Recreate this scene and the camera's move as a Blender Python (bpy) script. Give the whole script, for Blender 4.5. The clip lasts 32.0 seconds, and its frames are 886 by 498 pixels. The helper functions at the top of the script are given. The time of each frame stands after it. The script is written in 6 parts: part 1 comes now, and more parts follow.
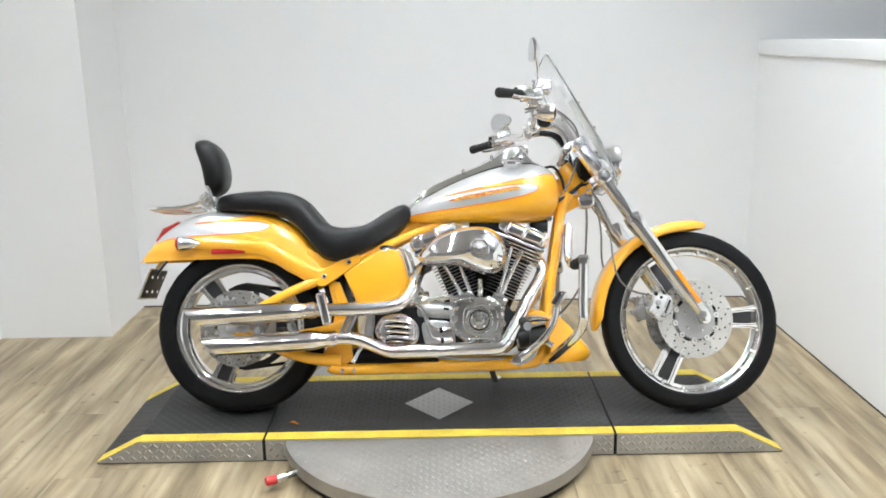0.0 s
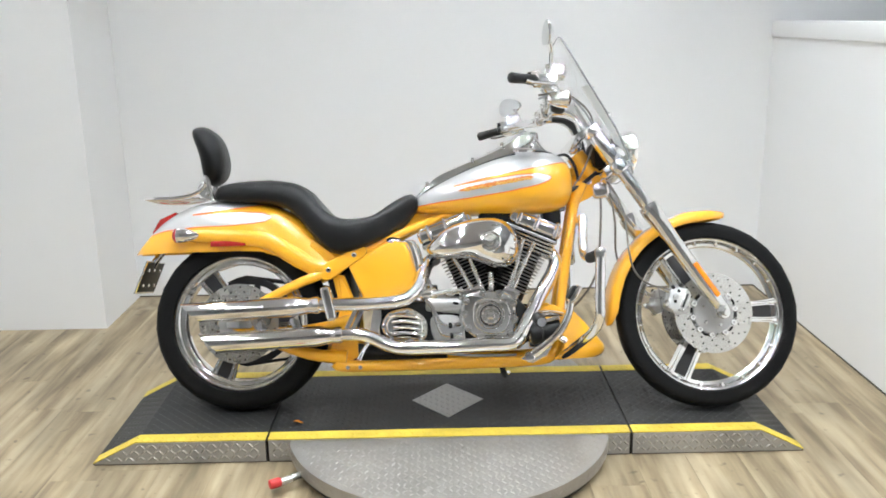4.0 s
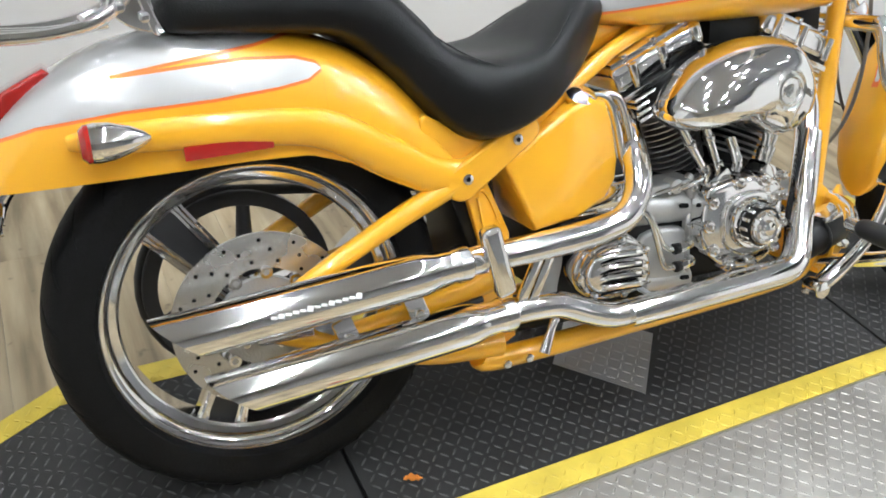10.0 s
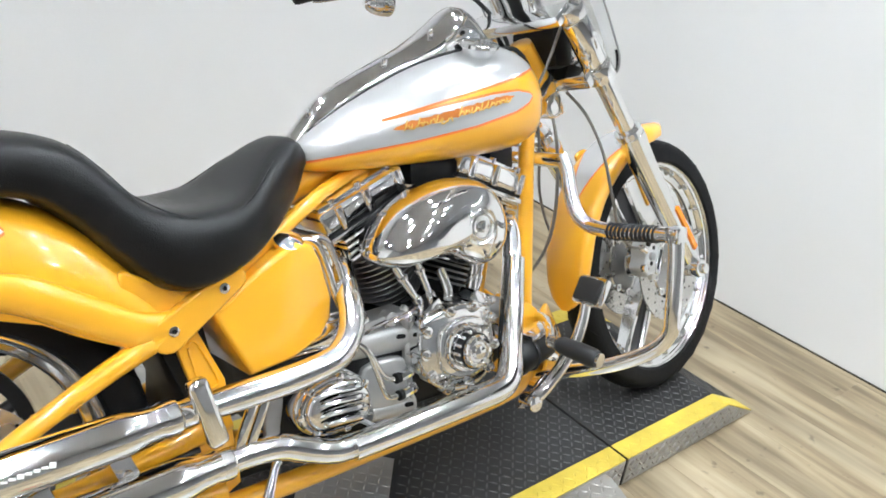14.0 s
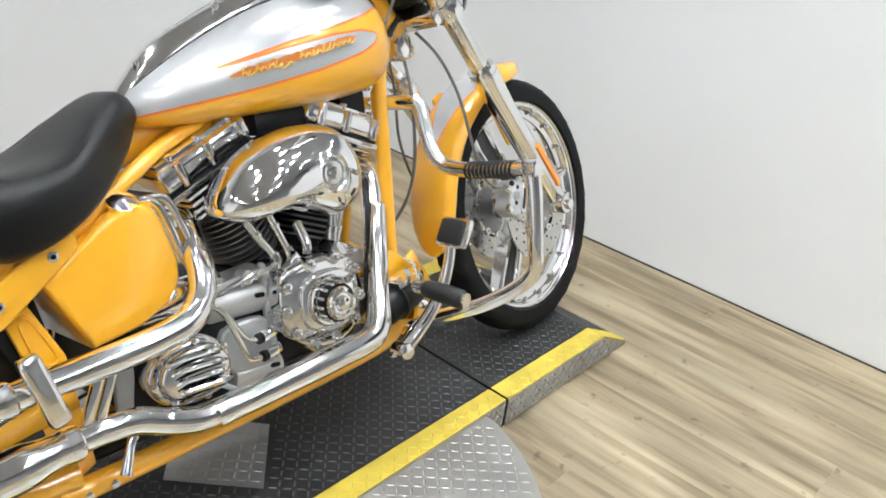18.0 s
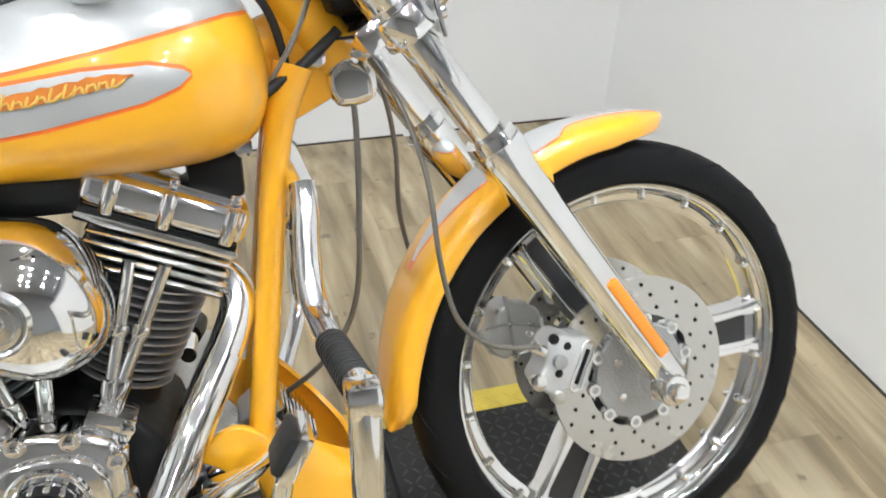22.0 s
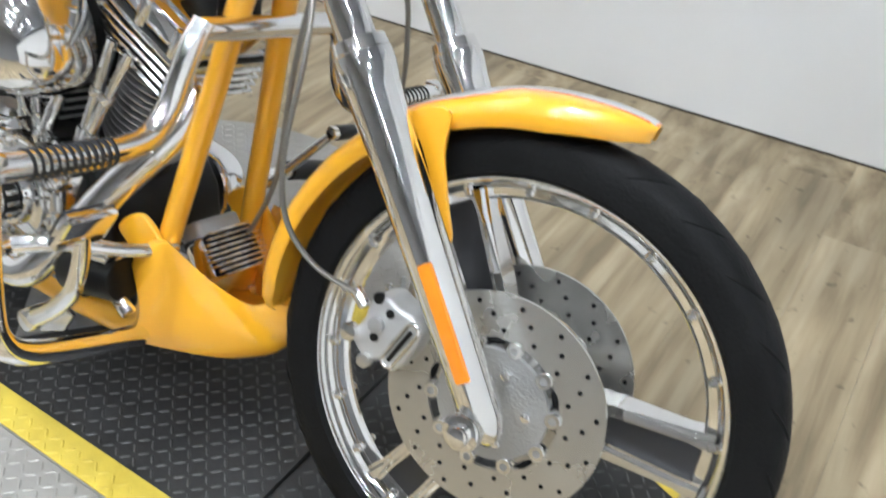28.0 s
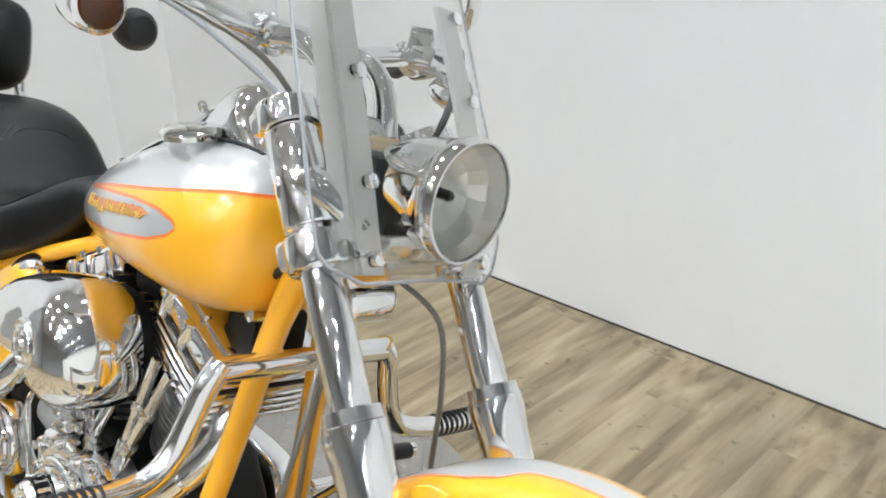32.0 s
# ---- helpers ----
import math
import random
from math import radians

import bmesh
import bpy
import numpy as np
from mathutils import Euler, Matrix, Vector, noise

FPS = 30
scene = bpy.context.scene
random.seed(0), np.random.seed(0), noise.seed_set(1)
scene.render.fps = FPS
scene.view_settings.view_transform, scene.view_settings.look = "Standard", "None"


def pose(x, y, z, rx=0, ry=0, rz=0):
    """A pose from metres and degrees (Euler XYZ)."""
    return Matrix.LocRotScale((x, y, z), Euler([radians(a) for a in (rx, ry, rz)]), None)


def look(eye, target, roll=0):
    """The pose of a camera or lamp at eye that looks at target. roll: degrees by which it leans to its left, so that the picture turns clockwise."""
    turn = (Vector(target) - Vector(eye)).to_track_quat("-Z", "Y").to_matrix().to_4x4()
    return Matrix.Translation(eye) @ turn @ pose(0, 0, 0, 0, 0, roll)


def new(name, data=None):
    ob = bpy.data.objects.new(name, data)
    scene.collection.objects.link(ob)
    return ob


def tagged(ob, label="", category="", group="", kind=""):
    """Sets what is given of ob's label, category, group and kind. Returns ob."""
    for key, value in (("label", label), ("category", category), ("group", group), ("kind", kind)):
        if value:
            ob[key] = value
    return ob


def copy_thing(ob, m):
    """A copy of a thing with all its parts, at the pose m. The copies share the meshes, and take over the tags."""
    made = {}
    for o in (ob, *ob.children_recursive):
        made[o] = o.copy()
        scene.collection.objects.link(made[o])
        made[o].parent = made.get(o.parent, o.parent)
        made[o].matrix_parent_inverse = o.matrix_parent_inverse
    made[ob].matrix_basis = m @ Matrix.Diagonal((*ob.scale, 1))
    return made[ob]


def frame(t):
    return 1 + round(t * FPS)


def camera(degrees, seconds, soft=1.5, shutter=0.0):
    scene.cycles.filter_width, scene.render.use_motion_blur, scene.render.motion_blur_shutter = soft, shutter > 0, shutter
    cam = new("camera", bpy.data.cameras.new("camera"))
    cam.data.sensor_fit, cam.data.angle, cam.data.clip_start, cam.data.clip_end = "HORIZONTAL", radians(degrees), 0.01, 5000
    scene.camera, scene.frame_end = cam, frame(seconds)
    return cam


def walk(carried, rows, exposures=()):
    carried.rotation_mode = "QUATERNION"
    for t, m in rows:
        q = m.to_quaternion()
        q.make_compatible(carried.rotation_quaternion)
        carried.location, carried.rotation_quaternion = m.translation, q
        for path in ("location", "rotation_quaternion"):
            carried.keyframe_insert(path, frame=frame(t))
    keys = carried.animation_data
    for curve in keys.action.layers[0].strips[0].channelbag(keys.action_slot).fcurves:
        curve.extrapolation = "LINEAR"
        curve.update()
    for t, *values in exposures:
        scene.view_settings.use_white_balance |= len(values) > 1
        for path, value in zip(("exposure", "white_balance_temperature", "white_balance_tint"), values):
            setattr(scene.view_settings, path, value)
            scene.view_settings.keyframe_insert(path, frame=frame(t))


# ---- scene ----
cam = camera(54.5, 32.0, soft=1.7, shutter=0.4)
PATH = [
    (0, (-0.09, -3.154, 1.484), (-0.081, -1.212, 1.007), -0.9),
    (0.5, (-0.098, -3.187, 1.47), (-0.09, -1.239, 1.019), -0.6),
    (1, (-0.093, -3.188, 1.478), (-0.084, -1.24, 1.028), -0.7),
    (1.5, (-0.102, -3.19, 1.47), (-0.084, -1.243, 1.011), -0.3),
    (2, (-0.103, -3.186, 1.468), (-0.079, -1.24, 1.007), -0.6),
    (2.5, (-0.089, -3.177, 1.462), (-0.063, -1.232, 0.994), -0.6),
    (4.5, (-0.215, -2.895, 1.499), (-0.203, -0.97, 0.953), -1.2),
    (5, (-0.362, -2.697, 1.428), (-0.435, -0.78, 0.86), 0.4),
    (5.5, (-0.459, -2.401, 1.441), (-0.509, -0.486, 0.866), 0.7),
    (6, (-0.641, -2.186, 1.443), (-0.508, -0.293, 0.813), -0.8),
    (6.5, (-0.764, -1.902, 1.405), (-0.628, -0.012, 0.764), -4.2),
    (7, (-0.877, -1.656, 1.44), (-0.506, 0.202, 0.798), -4.5),
    (7.5, (-1.043, -1.454, 1.377), (-0.354, 0.3, 0.707), -3.0),
    (8, (-1.033, -1.218, 1.394), (-0.33, 0.522, 0.701), -2.0),
    (8.5, (-1.075, -1.092, 1.377), (-0.323, 0.589, 0.597), 0.4),
    (9, (-1.136, -1.073, 1.375), (-0.356, 0.525, 0.46), 2.3),
    (9.5, (-1.145, -1.077, 1.342), (-0.349, 0.412, 0.269), 4.4),
    (10, (-1.138, -1.082, 1.325), (-0.334, 0.344, 0.177), 5.6),
    (10.5, (-1.131, -1.088, 1.319), (-0.307, 0.309, 0.148), 5.3),
    (11, (-1.1, -1.111, 1.329), (-0.191, 0.257, 0.188), 3.9),
    (11.5, (-1.088, -1.127, 1.333), (-0.137, 0.227, 0.209), 3.6),
    (12, (-1.069, -1.127, 1.344), (-0.014, 0.214, 0.301), 4.1),
    (12.5, (-1.056, -1.143, 1.375), (0.031, 0.189, 0.354), 4.8),
    (13, (-1.053, -1.161, 1.379), (0.081, 0.162, 0.397), 5.5),
    (13.5, (-1.039, -1.165, 1.394), (0.139, 0.151, 0.455), 5.5),
    (14, (-1.03, -1.168, 1.409), (0.214, 0.13, 0.534), 9.0),
    (14.5, (-1.019, -1.173, 1.417), (0.239, 0.122, 0.555), 8.5),
    (16.5, (-0.977, -1.169, 1.421), (0.367, 0.077, 0.62), 5.5),
    (17, (-0.964, -1.19, 1.402), (0.402, 0.004, 0.56), 6.2),
    (17.5, (-0.963, -1.196, 1.377), (0.428, -0.058, 0.499), 7.5),
    (18, (-0.959, -1.199, 1.358), (0.447, -0.104, 0.449), 7.9),
    (18.5, (-0.967, -1.169, 1.342), (0.465, -0.114, 0.427), 7.7),
    (19, (-0.909, -1.126, 1.339), (0.544, -0.098, 0.428), 3.6),
    (19.5, (-0.671, -1.156, 1.35), (0.707, -0.016, 0.454), 6.1),
    (20, (-0.486, -1.09, 1.332), (0.818, 0.07, 0.355), 5.0),
    (20.5, (-0.231, -0.933, 1.309), (1.105, 0.125, 0.262), 7.1),
    (21, (-0.065, -0.893, 1.285), (1.11, 0.267, 0.156), 4.7),
    (21.5, (0.162, -0.942, 1.3), (0.92, 0.531, 0.181), 4.7),
    (22, (0.288, -0.911, 1.314), (0.787, 0.665, 0.188), 2.2),
    (22.5, (0.373, -0.73, 1.302), (0.651, 0.868, 0.132), 5.3),
    (23, (0.385, -0.654, 1.316), (0.3, 0.993, 0.184), 2.1),
    (23.5, (0.49, -0.613, 1.313), (-0.144, 0.936, 0.218), -1.2),
    (24, (0.597, -0.628, 1.308), (-0.462, 0.688, 0.237), -2.7),
    (24.5, (0.658, -0.692, 1.324), (-0.518, 0.63, 0.391), -3.7),
    (26.5, (1.134, -0.788, 1.35), (-0.084, 0.58, 0.546), 0.2),
    (27, (1.164, -0.742, 1.329), (0.053, 0.626, 0.382), -0.7),
    (27.5, (1.184, -0.732, 1.282), (0.194, 0.623, 0.193), 0.8),
    (28, (1.202, -0.716, 1.246), (0.367, 0.619, 0.013), 1.9),
    (28.5, (1.229, -0.706, 1.193), (0.528, 0.593, -0.157), 3.2),
    (29, (1.249, -0.688, 1.158), (0.703, 0.594, -0.276), 4.9),
    (29.5, (1.256, -0.68, 1.153), (0.703, 0.628, -0.255), 4.3),
    (30, (1.244, -0.67, 1.191), (0.57, 0.682, -0.12), 1.3),
    (30.5, (1.214, -0.671, 1.243), (0.374, 0.752, 0.117), -1.9),
    (31, (1.145, -0.683, 1.307), (0.173, 0.757, 0.317), -7.2),
    (31.5, (1.15, -0.599, 1.33), (0.044, 0.832, 0.476), -4.5),
    (32, (1.234, -0.449, 1.336), (-0.076, 0.83, 0.529), -1.7),
]
EXPOSURES = [
    (0, 0.15, 6300, 10), (2, 0.02, 6300, 10), (5, 0.15, 6300, 10), (7, 0.1, 6250, 10), (9, 0.0, 6250, 10), (10, -0.08, 6280, 10), (11, -0.02, 6250, 10), (13, 0.08, 6150, 10), (15, 0.02, 6200, 10),
    (17, -0.18, 6280, 10), (18, -0.06, 6250, 10), (20, 0.08, 6180, 10), (21, 0.04, 6180, 10), (22, 0.02, 6320, 10), (23, -0.23, 6650, 10), (24, 0.0, 6620, 10),
    (27, 0.07, 6250, 10), (28, -0.08, 6080, 10), (29, -0.25, 6330, 10), (30, -0.32, 6180, 10), (31, -0.12, 6230, 10), (32, 0.04, 6250, 10),
]
walk(cam, [(t, look(eye, target, roll)) for t, eye, target, roll in PATH], EXPOSURES)

# ---- light ----
LAMP_POWER = 675.0
world = bpy.data.worlds.new("world")
scene.world = world
world.use_nodes = True
world.node_tree.nodes["Background"].inputs[0].default_value = (0.9, 0.95, 1.0, 1)
world.node_tree.nodes["Background"].inputs[1].default_value = 0.4


# ---- materials ----
def mat(name, color, rough=0.5, metal=0.0, coat=0.0, var=0.08, scale=8.0, bump=0.0, bscale=60.0, rvar=0.1, **extra):
    m = bpy.data.materials.new(name)
    m.use_nodes = True
    nt = m.node_tree
    b = nt.nodes["Principled BSDF"]
    co = nt.nodes.new("ShaderNodeTexCoord")
    n1 = nt.nodes.new("ShaderNodeTexNoise")
    n1.inputs["Scale"].default_value = scale
    n1.inputs["Detail"].default_value = 6
    nt.links.new(co.outputs["Object"], n1.inputs["Vector"])
    mix = nt.nodes.new("ShaderNodeMix")
    mix.data_type = "RGBA"
    mix.inputs["A"].default_value = (*[c * (1 - var) for c in color], 1)
    mix.inputs["B"].default_value = (*[min(1, c * (1 + var)) for c in color], 1)
    nt.links.new(n1.outputs["Fac"], mix.inputs["Factor"])
    nt.links.new(mix.outputs["Result"], b.inputs["Base Color"])
    mr = nt.nodes.new("ShaderNodeMapRange")
    mr.inputs["To Min"].default_value = max(0.02, rough * (1 - rvar * 2))
    mr.inputs["To Max"].default_value = min(1, rough * (1 + rvar * 2))
    nt.links.new(n1.outputs["Fac"], mr.inputs["Value"])
    nt.links.new(mr.outputs["Result"], b.inputs["Roughness"])
    b.inputs["Metallic"].default_value = metal
    b.inputs["Coat Weight"].default_value = coat
    b.inputs["Coat Roughness"].default_value = 0.04
    if bump:
        n2 = nt.nodes.new("ShaderNodeTexNoise")
        n2.inputs["Scale"].default_value = bscale
        n2.inputs["Detail"].default_value = 4
        nt.links.new(co.outputs["Object"], n2.inputs["Vector"])
        bp = nt.nodes.new("ShaderNodeBump")
        bp.inputs["Strength"].default_value = bump
        bp.inputs["Distance"].default_value = 0.01
        nt.links.new(n2.outputs["Fac"], bp.inputs["Height"])
        nt.links.new(bp.outputs["Normal"], b.inputs["Normal"])
    for k, v in extra.items():
        b.inputs[k.replace("_", " ")].default_value = v
    return m


YEL, SIL, ORG = (0.9, 0.437, 0.019), (0.58, 0.58, 0.578), (0.92, 0.19, 0.03)
M_YEL = mat("yellow_paint", YEL, 0.28, 0.0, 1.0, 0.03, 400, rvar=0.02)
M_SIL = mat("silver_paint", SIL, 0.36, 0.42, 1.0, 0.06, 600, rvar=0.02)
M_CHROME = mat("chrome", (0.9, 0.9, 0.9), 0.075, 1.0, var=0.02)
M_POLISH = mat("polished_aluminium", (0.82, 0.82, 0.81), 0.16, 1.0, var=0.05, scale=30)
M_ALU = mat("cast_aluminium", (0.4, 0.4, 0.395), 0.42, 0.7, var=0.15, scale=25, bump=0.25, bscale=260)
M_STEEL = mat("brake_steel", (0.6, 0.59, 0.56), 0.27, 0.9, var=0.03, scale=12, rvar=0.05)
M_BLACK = mat("black_paint", (0.004, 0.004, 0.004), 0.4, Specular_IOR_Level=0.3)
M_WRINKLE = mat("black_wrinkle", (0.007, 0.007, 0.007), 0.5, 0.0, Specular_IOR_Level=0.3, var=0.3, scale=50)
M_RUBBER = mat("tyre_rubber", (0.006, 0.006, 0.0063), 0.6, Specular_IOR_Level=0.14, var=0.35, scale=14, bump=0.15, bscale=220)
M_SOFT = mat("black_rubber", (0.008, 0.008, 0.0083), 0.5, var=0.2, scale=20)
M_LEATHER = mat("black_vinyl", (0.005, 0.005, 0.0052), 0.33, Specular_IOR_Level=0.3, var=0.25, scale=9, bump=0.18, bscale=380)
M_RED = mat("red_lens", (0.4, 0.018, 0.014), 0.15, coat=1.0, var=0.15, scale=30)
M_AMBER = mat("amber_lens", (0.85, 0.26, 0.012), 0.2, coat=1.0, var=0.1, scale=30)
M_SMOKE = mat("smoked_amber_lens", (0.06, 0.014, 0.003), 0.12, coat=0.2, var=0.1, scale=30)
M_DARKHOLE = mat("dark_hole", (0.004, 0.004, 0.004), 0.8, Specular_IOR_Level=0.2)
M_HOSE = mat("braided_hose", (0.2, 0.19, 0.17), 0.35, 0.7, var=0.3, scale=300)
M_GREY = mat("grey_plastic", (0.33, 0.34, 0.35), 0.45, var=0.1)
M_GOLD = mat("gold_script", (0.8, 0.52, 0.12), 0.35, 0.3, 1.0)
M_WALL = mat("white_wall_paint", (0.88, 0.882, 0.885), 0.75, var=0.015, scale=1.2, bump=0.04, bscale=90)
M_CEIL = mat("ceiling_paint", (0.42, 0.42, 0.422), 0.85, var=0.02, scale=2)
M_FARWALL = mat("pale_grey_wall_paint", (0.8, 0.8, 0.8), 0.8, var=0.03, scale=1.5)
# grey of the unseen front walls, its tone set for the chrome's reflections
M_DARKWALL = mat("unseen_wall_grey", (0.36, 0.36, 0.363), 0.7, var=0.05, scale=1.5)
M_LUG = mat("worn_deck_lug", (0.05, 0.049, 0.048), 0.42, 0.2, var=0.5, scale=7)
M_DECK = mat("dark_deck_paint", (0.026, 0.0258, 0.0255), 0.48, 0.0, Specular_IOR_Level=0.28, var=0.6, scale=6, bump=0.05, bscale=120)
M_STRIPE = mat("yellow_stripe_paint", (0.6, 0.452, 0.055), 0.55, var=0.4, scale=14, bump=0.05, bscale=150)
M_TURN = mat("worn_treadplate", (0.33, 0.315, 0.29), 0.42, 0.6, var=0.3, scale=6)
M_TREAD = mat("bare_treadplate", (0.42, 0.42, 0.415), 0.36, 0.75, var=0.15, scale=8)
M_REDPAINT = mat("red_handle_paint", (0.55, 0.03, 0.03), 0.4)

M_GLASS = bpy.data.materials.new("clear_windshield")
M_GLASS.use_nodes = True
_b = M_GLASS.node_tree.nodes["Principled BSDF"]
_b.inputs["Base Color"].default_value = (0.97, 0.98, 0.98, 1)
_b.inputs["Roughness"].default_value = 0.02
_b.inputs["Transmission Weight"].default_value = 1.0
_b.inputs["IOR"].default_value = 1.25

M_LENS = bpy.data.materials.new("headlamp_glass")
M_LENS.use_nodes = True
_b = M_LENS.node_tree.nodes["Principled BSDF"]
_b.inputs["Base Color"].default_value = (0.95, 0.95, 0.92, 1)
_b.inputs["Roughness"].default_value = 0.12
_b.inputs["Transmission Weight"].default_value = 1.0
_b.inputs["IOR"].default_value = 1.15

M_LAMP = bpy.data.materials.new("lamp_glow")
M_LAMP.use_nodes = True
_b = M_LAMP.node_tree.nodes["Principled BSDF"]
_b.inputs["Emission Color"].default_value = (0.935, 0.98, 1.0, 1)
_b.inputs["Emission Strength"].default_value = LAMP_POWER


def flame_paint(name, tops, lowers, bands, lo, hi):
    """Silver above the line 'tops' and between 'lowers' and 'bands', yellow elsewhere, with an orange pinstripe; lines are (x, z)."""
    m = mat(name, YEL, 0.28, 0.0, 1.0, 0.03, 400, rvar=0.02)
    nt = m.node_tree
    b = nt.nodes["Principled BSDF"]
    co = nt.nodes.new("ShaderNodeTexCoord")
    sep = nt.nodes.new("ShaderNodeSeparateXYZ")
    nt.links.new(co.outputs["Object"], sep.inputs[0])
    u = nt.nodes.new("ShaderNodeMapRange")
    u.inputs["From Min"].default_value, u.inputs["From Max"].default_value = lo, hi
    nt.links.new(sep.outputs["X"], u.inputs["Value"])

    def math_node(op, a, c, d=None):
        n = nt.nodes.new("ShaderNodeMath")
        n.operation = op
        for k, v in enumerate((a, c, d)):
            if v is None:
                continue
            if isinstance(v, (int, float)):
                n.inputs[k].default_value = v
            else:
                nt.links.new(v, n.inputs[k])
        return n.outputs[0]

    def line(points):
        n = nt.nodes.new("ShaderNodeFloatCurve")
        c = n.mapping.curves[0]
        pts = [((x - lo) / (hi - lo), z) for x, z in points]
        while len(c.points) < len(pts):
            c.points.new(0.5, 0.5)
        for p, q in zip(c.points, pts):
            p.location = q
            p.handle_type = "VECTOR"
        n.mapping.use_clip = False
        n.mapping.update()
        nt.links.new(u.outputs["Result"], n.inputs["Value"])
        return math_node("SUBTRACT", sep.outputs["Z"], n.outputs[0])

    da, db, dc = line(tops), line(lowers), line(bands)
    up = math_node("GREATER_THAN", da, 0.0)
    mid = math_node("MINIMUM", math_node("GREATER_THAN", db, 0.0), math_node("LESS_THAN", dc, 0.0))
    silver = math_node("MAXIMUM", up, mid)
    near = math_node("MINIMUM", math_node("ABSOLUTE", da, 0), math_node("MINIMUM", math_node("ABSOLUTE", db, 0), math_node("ABSOLUTE", dc, 0)))
    # no pinstripe where the lines cross inside the silver
    stripe = math_node("MULTIPLY", math_node("LESS_THAN", near, 0.0023), math_node("MAXIMUM", math_node("GREATER_THAN", math_node("SUBTRACT", dc, da), 0.0), math_node("LESS_THAN", db, 0.004)))
    old = b.inputs["Base Color"].links[0].from_socket
    mx = nt.nodes.new("ShaderNodeMix")
    mx.data_type = "RGBA"
    nt.links.new(silver, mx.inputs["Factor"])
    nt.links.new(old, mx.inputs["A"])
    mx.inputs["B"].default_value = (*SIL, 1)
    m2 = nt.nodes.new("ShaderNodeMix")
    m2.data_type = "RGBA"
    nt.links.new(stripe, m2.inputs["Factor"])
    nt.links.new(mx.outputs["Result"], m2.inputs["A"])
    m2.inputs["B"].default_value = (*ORG, 1)
    nt.links.new(m2.outputs["Result"], b.inputs["Base Color"])
    nt.links.new(math_node("MULTIPLY", silver, 0.45), b.inputs["Metallic"])
    return m


# ---- mesh helpers ----
def finish(bm, angle=38):
    bmesh.ops.recalc_face_normals(bm, faces=bm.faces)
    lim = radians(angle)
    for f in bm.faces:
        f.smooth = True
    for e in bm.edges:
        if len(e.link_faces) == 2 and e.calc_face_angle(0) > lim:
            e.smooth = False
    return bm


def mesh_of(name, bm, material, angle=38):
    finish(bm, angle)
    me = bpy.data.meshes.new(name)
    bm.to_mesh(me)
    bm.free()
    me.materials.append(material)
    return me


def part(name, bm, material, parent, label="", angle=38):
    ob = new(name, mesh_of(name, bm, material, angle))
    ob.parent = parent
    return tagged(ob, label=label)


def thing(name, bm, material, label, category, group="", kind="", angle=38):
    return tagged(new(name, mesh_of(name, bm, material, angle)), label, category, group, kind)


def empty(name, m, label, category, group=""):
    ob = new(name)
    ob.empty_display_size = 0.1
    ob.matrix_basis = m
    return tagged(ob, label, category, group)


def rings(bm, loops, closed=True, caps=True, around=True):
    """Skin between loops of points."""
    rows = [[bm.verts.new(p) for p in loop] for loop in loops]
    for a, b in zip(rows, rows[1:]):
        n = len(a)
        for i in range(n if around else n - 1):
            j = (i + 1) % n
            bm.faces.new((a[i], a[j], b[j], b[i]))
    if caps and around:
        bm.faces.new(rows[0][::-1])
        bm.faces.new(rows[-1])
    return bm


def smooth_path(pts, per=6):
    pts = [Vector(p) for p in pts]
    if len(pts) < 3 or per < 2:
        return pts
    out = []
    for i in range(len(pts) - 1):
        p0, p1, p2, p3 = pts[max(i - 1, 0)], pts[i], pts[i + 1], pts[min(i + 2, len(pts) - 1)]
        for k in range(per):
            t = k / per
            out.append(0.5 * ((2 * p1) + (p2 - p0) * t + (2 * p0 - 5 * p1 + 4 * p2 - p3) * t * t + (3 * p1 - p0 - 3 * p2 + p3) * t**3))
    out.append(pts[-1])
    return out


def tube(pts, r, n=12, per=6, bm=None, flat=1.0, caps=True):
    """A swept round bar; r a number or one radius a point."""
    bm = bm or bmesh.new()
    rs = r if isinstance(r, (list, tuple)) else [r] * len(pts)
    path = smooth_path(pts, per)
    m = max(1, len(pts) - 1)
    rad = [np.interp(i / (len(path) - 1) * m, range(len(pts)), rs) for i in range(len(path))]
    up = None
    loops = []
    for i, p in enumerate(path):
        d = (path[min(i + 1, len(path) - 1)] - path[max(i - 1, 0)]).normalized()
        if up is None:
            up = d.orthogonal().normalized()
        up = (up - d * up.dot(d)).normalized()
        side = d.cross(up)
        loops.append([p + (up * math.cos(a) + side * math.sin(a) * flat) * rad[i] for a in [2 * math.pi * k / n for k in range(n)]])
    return rings(bm, loops, caps=caps)


def bar(a, b, r, r2=None, n=16, bm=None, ends=0.0):
    """A straight round bar, its ends rounded off by 'ends'."""
    a, b = Vector(a), Vector(b)
    r2 = r if r2 is None else r2
    if ends:
        d = (b - a).normalized()
        return tube([a, a + d * ends * 0.3, a + d * ends, b - d * ends, b - d * ends * 0.3, b], [max(r - ends, 0.0005), r - ends * 0.3, r, r2, r2 - ends * 0.3, max(r2 - ends, 0.0005)], n, 1, bm)
    return tube([a, b], [r, r2], n, 1, bm)


